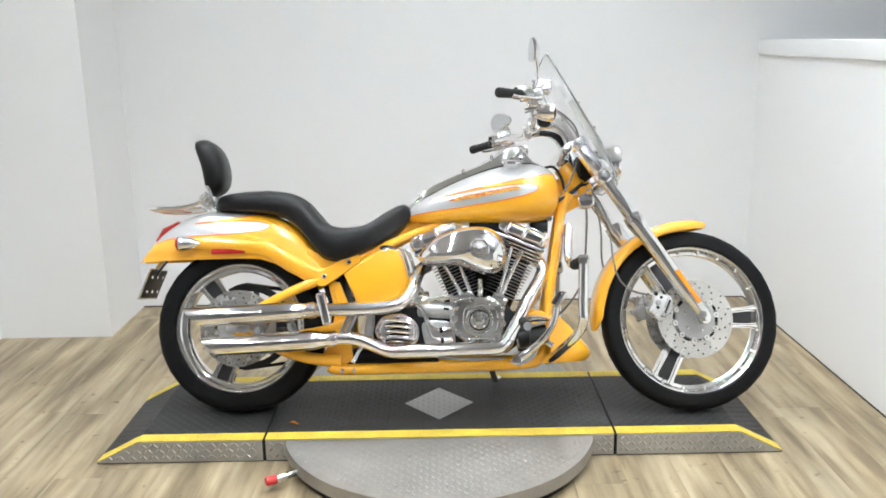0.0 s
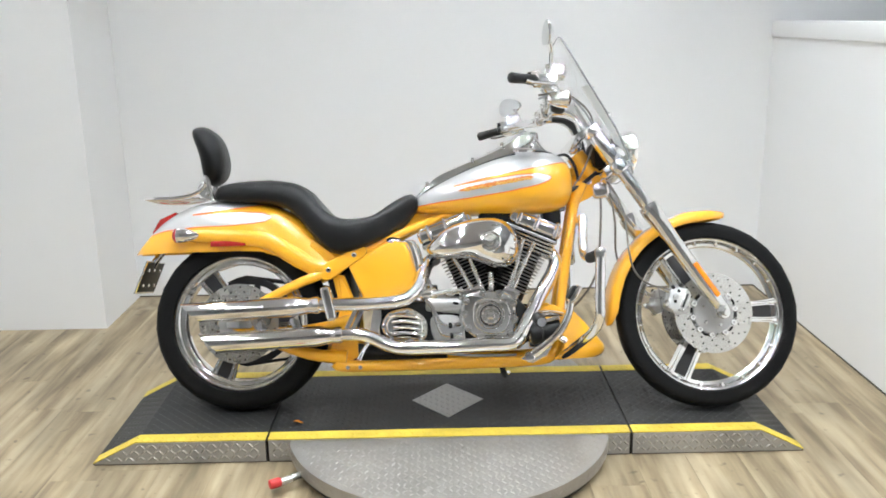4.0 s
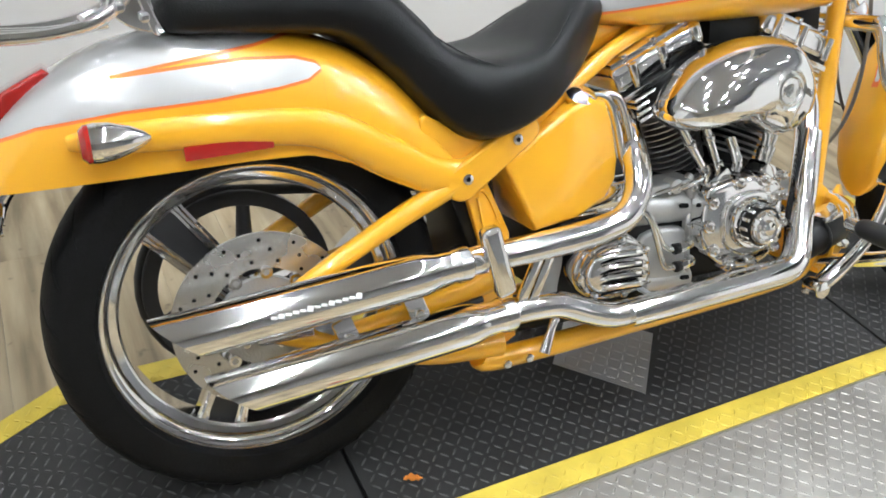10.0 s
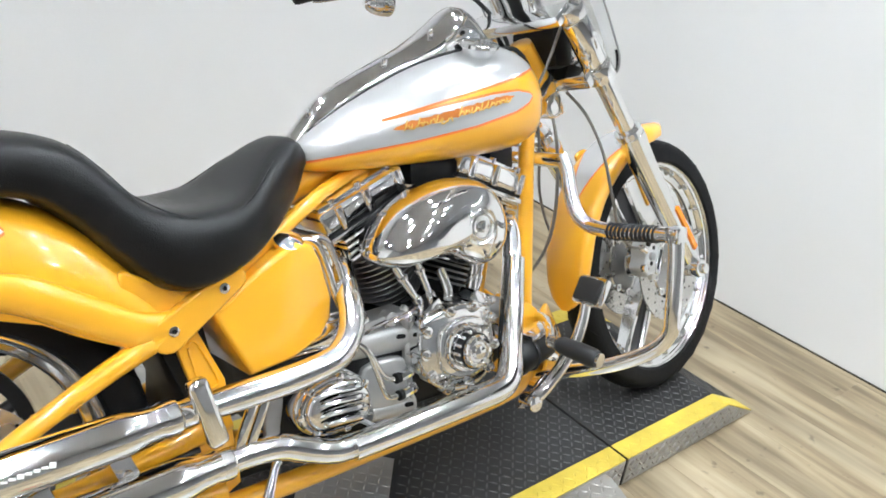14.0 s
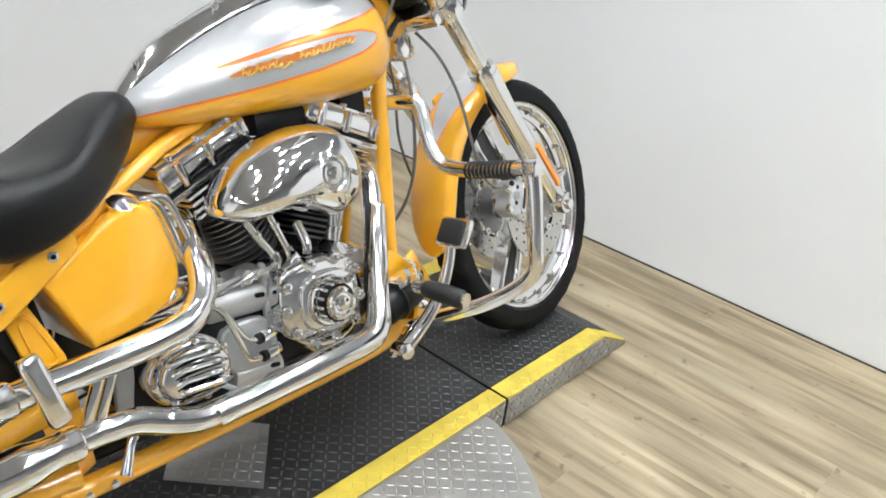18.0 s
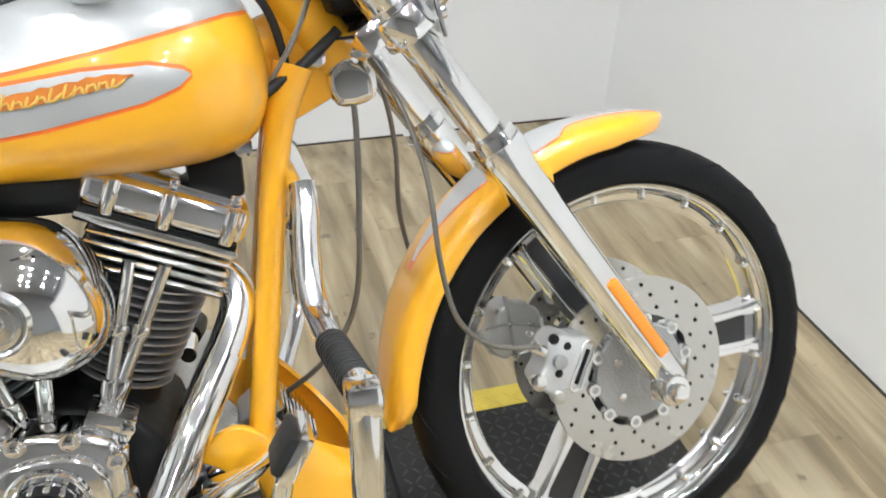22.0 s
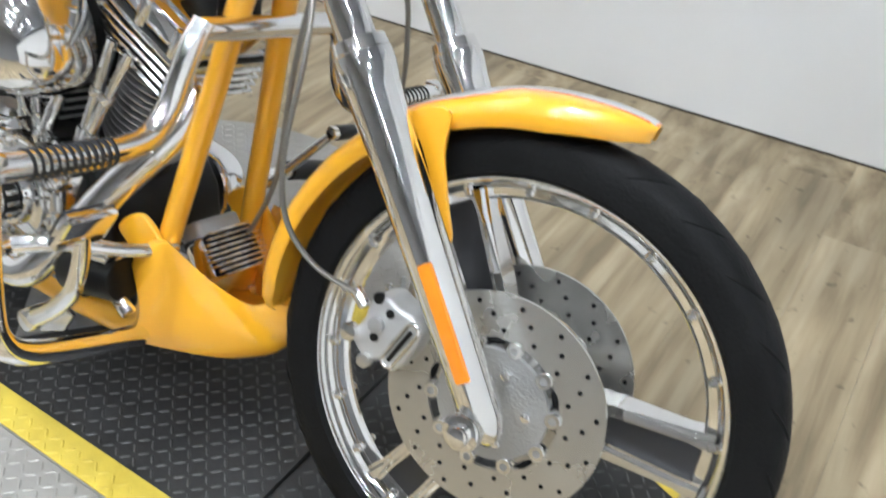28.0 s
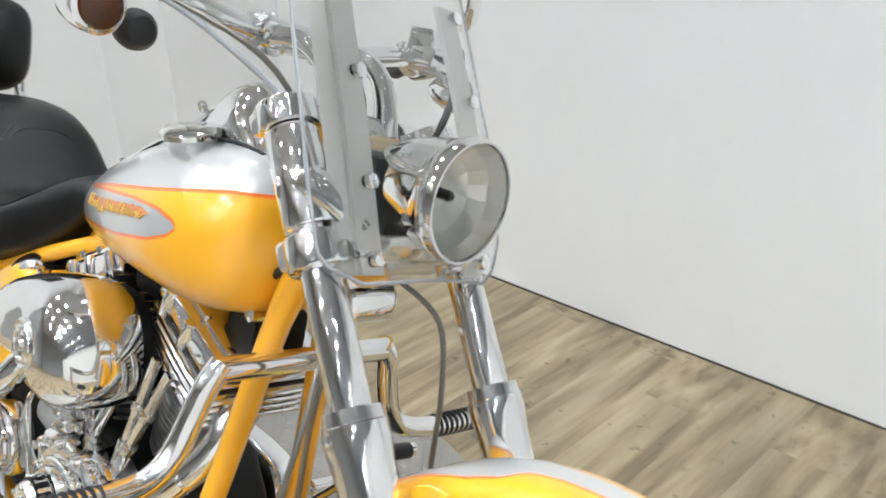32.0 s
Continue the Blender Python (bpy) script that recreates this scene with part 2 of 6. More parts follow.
def lathe(prof, centre=(0, 0, 0), axis="y", n=48, bm=None, closed=False):
    """A turned body; prof of (radius, along)."""
    bm = bm or bmesh.new()
    c = Vector(centre)
    loops = []
    for r, h in prof:
        r = max(r, 0.0004)
        ring = []
        for k in range(n):
            a = 2 * math.pi * k / n
            u, v = r * math.cos(a), r * math.sin(a)
            ring.append(c + Vector({"y": (u, h, v), "x": (h, u, v), "z": (u, v, h)}[axis]))
        loops.append(ring)
    if closed:
        loops.append(loops[0])
        rows = [[bm.verts.new(p) for p in loop] for loop in loops[:-1]]
        rows.append(rows[0])
        for a, b in zip(rows, rows[1:]):
            for i in range(n):
                j = (i + 1) % n
                bm.faces.new((a[i], a[j], b[j], b[i]))
        return bm
    return rings(bm, loops)


def box(c, size, bev=0.004, bm=None, rot=None, seg=2):
    b2 = bmesh.new()
    bmesh.ops.create_cube(b2, size=1.0)
    bmesh.ops.scale(b2, vec=size, verts=b2.verts)
    if bev:
        bmesh.ops.bevel(b2, geom=list(b2.edges), offset=bev, segments=seg, profile=0.6, affect="EDGES")
    m = Matrix.Translation(c)
    if rot is not None:
        m = m @ rot
    b2.transform(m)
    return join(bm, b2)


def join(bm, other):
    if bm is None:
        return other
    me = bpy.data.meshes.new("tmp")
    other.to_mesh(me)
    other.free()
    bm.from_mesh(me)
    bpy.data.meshes.remove(me)
    return bm


def slab(outline, y0, y1, bev=0.0, bm=None, seg=3):
    """A plate with an outline of (x, z), from y0 to y1, edges rounded by bev towards y1's side and y0's."""
    b2 = bmesh.new()
    vs = [b2.verts.new((x, y0, z)) for x, z in outline]
    f = b2.faces.new(vs)
    r = bmesh.ops.extrude_face_region(b2, geom=[f])
    bmesh.ops.translate(b2, vec=(0, y1 - y0, 0), verts=[v for v in r["geom"] if isinstance(v, bmesh.types.BMVert)])
    if bev:
        rim = [e for e in b2.edges if abs(e.verts[0].co.y - e.verts[1].co.y) < 1e-6]
        bmesh.ops.bevel(b2, geom=rim, offset=bev, segments=seg, profile=0.5, affect="EDGES", clamp_overlap=True)
    return join(bm, b2)


def oval(pts, per=8):
    """A smooth closed outline through points (x, z)."""
    n = len(pts)
    out = []
    for i in range(n):
        p0, p1, p2, p3 = (Vector(pts[(i + k) % n]) for k in (-1, 0, 1, 2))
        for k in range(per):
            t = k / per
            q = 0.5 * ((2 * p1) + (p2 - p0) * t + (2 * p0 - 5 * p1 + 4 * p2 - p3) * t * t + (3 * p1 - p0 - 3 * p2 + p3) * t**3)
            out.append((q[0], q[1]))
    return out


def interp(x, table):
    return float(np.interp(x, [a for a, _ in table], [b for _, b in table]))


def smooth_interp(x, table):
    """A monotone-ish smooth curve through (x, value)."""
    xs = [a for a, _ in table]
    i = max(0, min(len(xs) - 2, int(np.searchsorted(xs, x)) - 1))
    p1, p2 = table[i][1], table[i + 1][1]
    h = xs[i + 1] - xs[i]
    m1 = (table[i + 1][1] - table[max(i - 1, 0)][1]) / max(1e-6, xs[i + 1] - xs[max(i - 1, 0)]) * h
    m2 = (table[min(i + 2, len(xs) - 1)][1] - table[i][1]) / max(1e-6, xs[min(i + 2, len(xs) - 1)] - xs[i]) * h
    t = min(1, max(0, (x - xs[i]) / h))
    return (2 * t**3 - 3 * t**2 + 1) * p1 + (t**3 - 2 * t**2 + t) * m1 + (-2 * t**3 + 3 * t**2) * p2 + (t**3 - t**2) * m2


# ---- setting ----
LEFT, RIGHT, BACK, FRONT, TOP = -2.37, 1.664, 1.61, -5.2, 3.1
FAR_RIGHT = 4.6


def structure(name, bm, material, label, category):
    return thing(name, bm, material, label, category, kind="structure", angle=30)


def slab_box(lo, hi, bev=0.0):
    c = [(a + b) / 2 for a, b in zip(lo, hi)]
    return box(c, [b - a for a, b in zip(lo, hi)], bev)


floor = structure("floor", slab_box((LEFT - 0.2, FRONT - 0.2, -0.12), (FAR_RIGHT + 0.2, BACK + 0.2, -0.008)), M_GREY, "pale grey-brown wood-look plank floor", "floor")
structure("wall_back", slab_box((LEFT - 0.2, BACK, -0.1), (FAR_RIGHT + 0.2, BACK + 0.15, TOP)), M_WALL, "plain white painted wall behind the motorcycle", "wall")
structure("wall_left", slab_box((LEFT - 0.15, -1.4, -0.1), (LEFT, BACK, TOP)), M_WALL, "plain white painted side wall", "wall")
# unseen front part of the side wall, kept grey to darken the chrome
structure("wall_left_front", slab_box((LEFT - 0.15, FRONT, -0.1), (LEFT, -1.4, TOP)), M_DARKWALL, "unseen grey side wall, added to darken chrome reflections", "wall")
outlet = thing("wall_outlet", box((LEFT + 0.008, 0.35, 0.168), (0.016, 0.1, 0.105), 0.004), M_BLACK, "small black socket box low on the white wall", "wall socket")
for dz in (-0.022, 0.022):
    part("socket", box((LEFT + 0.0165, 0.35, 0.168 + dz), (0.004, 0.034, 0.03), 0.001), M_GREY, outlet)
structure("wall_pillar", slab_box((LEFT, 1.1, -0.1), (-1.8, BACK, TOP)), M_WALL, "white painted wall pillar beside the back wall", "wall")
# added wall out of view, grey so that the chrome mirrors something darker
structure("wall_front", slab_box((LEFT - 0.2, FRONT - 0.15, -0.1), (FAR_RIGHT + 0.2, FRONT, TOP)), M_DARKWALL, "unseen grey front wall, added to darken chrome reflections", "wall")
structure("wall_far", slab_box((FAR_RIGHT, FRONT, -0.1), (FAR_RIGHT + 0.15, BACK, TOP)), M_FARWALL, "plain pale painted wall past the partition", "wall")
partition = structure("wall_partition", slab_box((RIGHT, -3.0, -0.1), (RIGHT + 0.12, BACK, 1.37)), M_WALL, "low white painted partition wall", "wall")
part("cap", slab_box((RIGHT - 0.012, -3.012, 1.37), (RIGHT + 0.132, BACK, 1.45), 0.006), M_WALL, partition)
structure("ceiling", slab_box((LEFT - 0.2, FRONT - 0.2, TOP), (FAR_RIGHT + 0.2, BACK + 0.2, TOP + 0.1)), M_CEIL, "dark grey ceiling over the photo bay", "ceiling")

# thin dark strips along the feet of the back wall and partition
M_GAP = mat("dark_floor_gap", (0.06, 0.05, 0.04), 0.9, var=0.4, scale=6)
structure("trim_back", slab_box((-1.8, BACK - 0.004, 0.0), (RIGHT - 0.004, BACK, 0.0055)), M_GAP, "thin dark gap line along the white wall foot", "trim")
structure("trim_partition", slab_box((RIGHT - 0.004, -3.0, 0.0), (RIGHT, BACK, 0.0055)), M_GAP, "thin dark gap line along the partition foot", "trim")

# ceiling spotlights
spot = empty("ceiling_light", pose(-1.6, -3.4, TOP), "white round ceiling spotlight, switched on", "ceiling light", "ceiling lights")
part("housing", lathe([(0.06, 0.0), (0.068, -0.01), (0.068, -0.085), (0.064, -0.09), (0.057, -0.088), (0.055, -0.03)], axis="z", n=24), M_CEIL, spot)
part("diffuser", lathe([(0.05, -0.03), (0.05, -0.04), (0.024, -0.044), (0.0, -0.045)], axis="z", n=24), M_LAMP, spot, "glowing white diffuser")
for i, x in enumerate((-1.6, -0.55, 0.5, 1.5, 2.6, 3.7)):
    for j, y in enumerate((-3.4, -2.6, -1.75, -0.9, 0.0, 1.0)):
        if (i or j) and (i, j) not in ((3, 5), (4, 4), (4, 5), (5, 4), (5, 5)):
            copy_thing(spot, pose(x + 0.22 * ((j * 3 + i) % 3 - 1), y + 0.1 * ((i * 5 + j) % 3 - 1), TOP))

# ---- motorcycle lift ----
DECK, Y0, Y1 = 0.085, -0.297, 0.297
XA, XB, SA, SB, FA, FB = -1.343, 1.146, -0.735, 0.537, -1.19, 0.99
lift = empty("motorcycle_lift", pose(0, 0, 0), "low dark diamond-plate motorcycle lift with yellow edges on the floor", "lift platform")


def deck_z(x):
    if x < FA:
        return 0.008 + (DECK - 0.008) * (x - XA) / (FA - XA)
    if x > FB:
        return 0.008 + (DECK - 0.008) * (XB - x) / (XB - FB)
    return DECK


def deck_piece(xs):
    bm = bmesh.new()
    loops = [[(x, Y0, 0.0), (x, Y1, 0.0), (x, Y1, deck_z(x)), (x, Y0, deck_z(x))] for x in xs]
    return rings(bm, loops)


part("ramp", deck_piece([XA, FA, SA - 0.004]), M_DECK, lift, "dark sloping entry ramp", 20)
part("deck", deck_piece([SA + 0.004, SB - 0.004]), M_DECK, lift, "dark diamond-plate centre deck", 20)
part("ramp", deck_piece([SB + 0.004, FB, XB]), M_DECK, lift, "dark sloping exit ramp", 20)
part("joint", slab_box((SA - 0.003, Y0 + 0.003, 0.0), (SA + 0.003, Y1 - 0.003, DECK - 0.006)), M_BLACK, lift)
part("joint", slab_box((SB - 0.003, Y0 + 0.003, 0.0), (SB + 0.003, Y1 - 0.003, DECK - 0.006)), M_BLACK, lift)


def strip(xs, ya, yb, up):
    bm = bmesh.new()
    loops = [[(x, ya, deck_z(x) - 0.002), (x, yb, deck_z(x) - 0.002), (x, yb, deck_z(x) + up), (x, ya, deck_z(x) + up)] for x in xs]
    return rings(bm, loops)


for ya, yb in ((Y0 - 0.001, Y0 + 0.055), (Y1 - 0.055, Y1 + 0.001)):
    for xs in ([XA, FA, SA - 0.004], [SA + 0.004, SB - 0.004], [SB + 0.004, FB, XB]):
        part("yellow_stripe", strip(xs, ya, yb, 0.0012), M_STRIPE, lift, "", 20)


def skirt(xs, y, out):
    """A bare treadplate side panel."""
    bm = bmesh.new()
    loops = [[(x, y, 0.004), (x, y + out, 0.004), (x, y + out, max(0.006, deck_z(x) - 0.003)), (x, y, max(0.006, deck_z(x) - 0.003))] for x in xs]
    return rings(bm, loops)


for y, out in ((Y0, -0.003), (Y1, 0.003)):
    for xs in ([XA + 0.004, FA, SA - 0.006], [SA + 0.006, SB - 0.006], [SB + 0.006, FB, XB - 0.004]):
        part("side_panel", skirt(xs, y, out), M_TREAD, lift, "bare metal treadplate side", 20)


def lugs(bm_verts, bm_faces, c, ux, uy, n, ang, long=0.0105, wide=0.0024, high=0.0015):
    """One raised lens-shaped lug of treadplate: centre c on a face with axes ux, uy and normal n."""
    ca, sa = math.cos(ang), math.sin(ang)
    a = ux * ca + uy * sa
    b = uy * ca - ux * sa
    k = len(bm_verts)
    for u, v, h in ((-1, 0, 0), (-0.45, 1, 0), (0.45, 1, 0), (1, 0, 0), (0.45, -1, 0), (-0.45, -1, 0), (-0.45, 0, 1), (0.45, 0, 1)):
        bm_verts.append(c + a * (u * long) + b * (v * wide) + n * (h * high))
    bm_faces.extend([(k, k + 5, k + 6), (k, k + 6, k + 1), (k + 1, k + 6, k + 7, k + 2), (k + 2, k + 7, k + 3), (k + 3, k + 7, k + 4), (k + 4, k + 7, k + 6, k + 5)])


def lug_field(name, spots, material, parent, label=""):
    vs, fs = [], []
    for s in spots:
        lugs(vs, fs, *s)
    me = bpy.data.meshes.new(name)
    me.from_pydata([tuple(v) for v in vs], [], fs)
    me.materials.append(material)
    ob = new(name, me)
    ob.parent = parent
    return tagged(ob, label=label, kind="stuff")


X, Y, Z = Vector((1, 0, 0)), Vector((0, 1, 0)), Vector((0, 0, 1))
dia = (-0.1, -0.005, 0.135, 0.15)  # centre and half sizes of the bare diamond


def in_diamond(x, y, grow=0.0):
    return abs(x - dia[0]) / dia[2] + abs(y - dia[1]) / dia[3] < 1 + grow


spots = []
pitch = 0.0208
for i in range(int((XB - XA) / pitch)):
    for j in range(int((Y1 - Y0) / pitch) + 1):
        x, y = XA + (i + 0.5) * pitch, Y0 + (j + 0.35) * pitch
        if min(abs(x - SA), abs(x - SB)) < 0.016 or y > Y1 - 0.012 or x < XA + 0.02 or x > XB - 0.02 or in_diamond(x, y, 0.12):
            continue
        if min(abs(y - Y0 - 0.055), abs(y - Y1 + 0.055)) < 0.009:
            continue
        slope = (deck_z(x + 0.01) - deck_z(x - 0.01)) / 0.02
        ux = Vector((1, 0, slope)).normalized()
        edge = y < Y0 + 0.057 or y > Y1 - 0.057
        spots.append((edge, (Vector((x, y, deck_z(x) + (0.0012 if edge else 0))), ux, Y, ux.cross(Y), radians(45 if (i + j) % 2 else -45))))
def lug_mesh(name, material):
    vs, fs = [], []
    lugs(vs, fs, Vector((0, 0, 0)), X, Y, Z, 0.0)
    me = bpy.data.meshes.new(name)
    me.from_pydata([tuple(v) for v in vs], [], fs)
    me.materials.append(material)
    return me


def lug_pieces(name, picked, material, parent):
    me = lug_mesh(name, material)
    for c, ux, uy, nrm, ang in picked:
        ob = new(name, me)
        ob.location = c
        ob.rotation_euler = (0, 0, ang)
        ob.parent = parent


plain = [s for e, s in spots if not e]
near = [s for s in plain if -0.26 < s[0].x < 0.22 and s[0].y < -0.03]
lug_pieces("tread_lug", near, M_LUG, lift)
lug_field("deck_tread", [s for s in plain if not (-0.26 < s[0].x < 0.22 and s[0].y < -0.03)], M_LUG, lift)
lug_field("stripe_tread", [s for e, s in spots if e], M_STRIPE, lift)

bm = bmesh.new()
loops = [[(dia[0] + dia[2] * u, dia[1] + dia[3] * v, z) for u, v in ((-1, 0), (0, -1), (1, 0), (0, 1))] for z in (DECK - 0.001, DECK + 0.002)]
part("diamond_plate", rings(bm, loops), M_TREAD, lift, "bare metal diamond-shaped treadplate", 20)
spots = []
for i in range(-10, 11):
    for j in range(-10, 11):
        x, y = dia[0] + i * pitch, dia[1] + j * pitch
        if in_diamond(x, y, -0.08):
            spots.append((Vector((x, y, DECK + 0.002)), X, Y, Z, radians(45 if (i + j) % 2 else -45)))
lug_pieces("diamond_lug", spots, M_TREAD, lift)

# round bare turntable plate in front of the deck
CX, CR, CD = -0.1, 0.57, 0.085
cyc = Y0 + 0.12
near_line = [(CX + CR * math.cos(a), cyc + CR * math.sin(a)) for a in [math.pi + math.pi * k / 48 for k in range(49)]]
near_line = [(x, y) for x, y in near_line if y < Y0 - 0.004]
near_line = [(near_line[0][0], Y0 - 0.004)] + near_line + [(near_line[-1][0], Y0 - 0.004)]
inset = [(CX + (x - CX) * 0.96, Y0 - 0.004 + (y - Y0 + 0.004) * 0.93) for x, y in near_line]
spots = []
for side in (1, -1):
    part("turntable_plate", rings(bmesh.new(), [[(x, y * side, z) for x, y in near_line] for z in (CD - 0.05, CD - 0.004)]), M_TURN, lift, "bare metal half-round treadplate", 30)
    part("turntable_base", rings(bmesh.new(), [[(x, y * side, z) for x, y in inset] for z in (0.0, CD - 0.05)]), M_BLACK, lift, "dark recessed base", 30)
    for i in range(-34, 35):
        for j in range(0, 30):
            x, y = CX + i * pitch, Y0 - 0.018 - j * pitch
            if (x - CX) ** 2 + (y - cyc) ** 2 < (CR - 0.014) ** 2:
                spots.append((Vector((x, y * side, CD - 0.004)), X, Y, Z, radians(45 if (i + j) % 2 else -45)))
for k in range(0, 76):
    a = math.pi + math.pi * (k + 0.5) / 76
    y = cyc + CR * math.sin(a)
    if y < Y0 - 0.02:
        nrm = Vector((math.cos(a), math.sin(a), 0))
        tan = Vector((-math.sin(a), math.cos(a), 0))
        spots.append((Vector((CX + CR * math.cos(a), y, CD - 0.028)), tan, Z, nrm, radians(45 if k % 2 else -45)))
for k in range(int((XB - XA) / pitch)):
    for z, s in ((0.022, 0), (0.046, 1), (0.068, 0)):
        x = XA + (k + 0.5) * pitch
        if z < deck_z(x) - 0.012 and min(abs(x - SA), abs(x - SB)) > 0.016 and not (near_line[0][0] < x < near_line[-1][0]):
            spots.append((Vector((x, Y0 - 0.003, z)), X, Z, -Y, radians(45 if (k + s) % 2 else -45), 0.0115, 0.0036, 0.004))
lug_field("plate_tread", spots, M_TURN, lift)

pedal = bar((-0.66, -0.50, 0.035), (-0.58, -0.44, 0.035), 0.012, bm=None, ends=0.003)
part("pedal_arm", pedal, M_STEEL, lift, "small grey steel release pedal")
part("pedal_grip", bar((-0.69, -0.515, 0.036), (-0.655, -0.495, 0.036), 0.016, ends=0.005), M_REDPAINT, lift, "red pedal grip")

# ---- motorcycle ----
BIKE = pose(0, -0.077, 0.0865) @ pose(0, 0, 0, 0, 0, -2.0) @ pose(0, 0, 0, -16.9)
bike = empty("motorcycle", BIKE, "yellow and silver chrome cruiser motorcycle leaning on a lift", "motorcycle")
RAKE = radians(35.8)
AXIS_AT = Vector((0.35, 0, 0.991))
AXIS = Vector((-math.sin(RAKE), 0, math.cos(RAKE)))
STEER = Matrix.Translation(AXIS_AT) @ Matrix.Rotation(radians(8.0), 4, AXIS) @ Matrix.Translation(-AXIS_AT)
FW, FR = Vector((0.866, 0, 0.342)), 0.343
FEND = Vector((0.863, 0, 0.339))
RW, RR = Vector((-0.862, 0, 0.322)), 0.326


def steered(name, bm, material, parent=bike, label="", angle=38):
    bm.transform(STEER)
    return part(name, bm, material, parent, label, angle)


M_WEB = mat("dark_cast_web", (0.05, 0.05, 0.053), 0.4, 0.6)


def wheel(name, c, r, half_w, rim_r, rim_half, put, label):
    """Tyre, rim and three double spokes round c, axle along y."""
    bm = lathe([(0.0, -0.055), (0.035, -0.055), (0.038, -0.05), (0.03, -0.03), (0.03, 0.03), (0.038, 0.05), (0.035, 0.055), (0.0, 0.055)], c, n=32)
    hub = put(name, bm, M_POLISH, bike, label)
    prof = []
    for k in range(17):
        a = math.pi * k / 16
        prof.append((rim_r + (r - rim_r) * math.sin(a) ** 0.55 * (1.0), -half_w * math.cos(a) * (0.82 + 0.18 * math.sin(a))))
    prof += [(rim_r - 0.006, half_w * 0.7), (rim_r - 0.006, -half_w * 0.7)]
    put("tyre", lathe(prof, c, n=96, closed=True), M_RUBBER, hub, "black rubber tyre")
    h = rim_half
    prof = [(rim_r + 0.004, -h - 0.003), (rim_r + 0.007, -h), (rim_r + 0.002, -h + 0.006), (rim_r - 0.008, -h + 0.008), (rim_r - 0.022, -h + 0.02), (rim_r - 0.026, 0), (rim_r - 0.022, h - 0.02), (rim_r - 0.008, h - 0.008), (rim_r + 0.002, h - 0.006), (rim_r + 0.007, h), (rim_r + 0.004, h + 0.003), (rim_r - 0.004, h + 0.002), (rim_r - 0.0075, h - 0.001), (rim_r - 0.0085, h - 0.005), (rim_r - 0.0062, h - 0.007), (rim_r - 0.0085, h - 0.009), (rim_r - 0.0135, h - 0.0105), (rim_r - 0.0145, h - 0.0135), (rim_r - 0.0122, h - 0.0155), (rim_r - 0.0145, h - 0.0175), (rim_r - 0.02, h - 0.019), (rim_r - 0.0215, h - 0.0215), (rim_r - 0.019, h - 0.0235), (rim_r - 0.022, h - 0.0255), (rim_r - 0.032, h - 0.027), (rim_r - 0.038, h - 0.031), (rim_r - 0.038, -h + 0.031), (rim_r - 0.032, -h + 0.027), (rim_r - 0.022, -h + 0.0255), (rim_r - 0.019, -h + 0.0235), (rim_r - 0.0215, -h + 0.0215), (rim_r - 0.02, -h + 0.019), (rim_r - 0.0145, -h + 0.0175), (rim_r - 0.0122, -h + 0.0155), (rim_r - 0.0145, -h + 0.0135), (rim_r - 0.0135, -h + 0.0105), (rim_r - 0.0085, -h + 0.009), (rim_r - 0.0062, -h + 0.007), (rim_r - 0.0085, -h + 0.005), (rim_r - 0.0075, -h + 0.001), (rim_r - 0.004, -h - 0.002)]
    rim = put("rim", lathe(prof, c, n=96, closed=True), M_CHROME, hub, "chrome wheel rim")
    inner, outer = 0.034, rim_r - 0.03
    for k in range(3):
        base = radians(0 + 120 * k) + (radians(2) if c is FW else radians(8))
        turn = Matrix.Translation(c) @ Matrix.Rotation(-base, 4, "Y")
        for s in (-1, 1):
            b2 = bmesh.new()
            loops = []
            for x, z, w, d in ((inner, 0.018, 0.0098, 0.022), (outer * 0.55, 0.0275, 0.0092, 0.021), (outer * 0.9, 0.0325, 0.0092, 0.02), (outer + 0.004, 0.0345, 0.013, 0.023)):
                loops.append([(x, -d, s * z - w), (x, d, s * z - w), (x, d, s * z + w), (x, -d, s * z + w)])
            rings(b2, loops)
            bmesh.ops.bevel(b2, geom=[e for e in b2.edges if abs(e.verts[0].co.x - e.verts[1].co.x) > 0.01], offset=0.0072, segments=3, affect="EDGES")
            b2.transform(turn)
            put("spoke", b2, M_CHROME, hub)
        b2 = box((outer * 0.6, 0, 0), (outer * 0.74, 0.012, 0.05), 0.003)
        b2.transform(turn)
        put("spoke_web", b2, M_WEB, hub)
    # nipples round the inner rim
    for k in range(20 if c is FW else 0):
        a = 2 * math.pi * (k + 0.5) / 20
        for s in (-1, 1):
            put("rim_bolt", box((0, 0, 0), (0.013, 0.011, 0.017), 0.004, None, Matrix.Translation(c) @ Matrix.Rotation(a, 4, "Y") @ Matrix.Translation((0, s * (h - 0.016), rim_r - 0.024)), 1), M_CHROME, hub)
    # slanting tread grooves
    for k in range(26):
        for s in (-1, 1):
            pts = []
            for q in range(5):
                u = q / 4
                b = math.pi * (0.5 + s * (0.08 + 0.26 * u))
                a = 2 * math.pi * (k + 0.5 * (s > 0)) / 26 + 0.16 * u
                rad = rim_r + (r - rim_r) * math.sin(b) ** 0.55 - 0.0012
                pts.append(c + Vector((rad * math.cos(a), -half_w * math.cos(b) * (0.82 + 0.18 * math.sin(b)), rad * math.sin(a))))
            put("tread_groove", tube(pts, [0.001, 0.0024, 0.0026, 0.0024, 0.001], 6, 2), M_DARKHOLE, hub)
    return hub


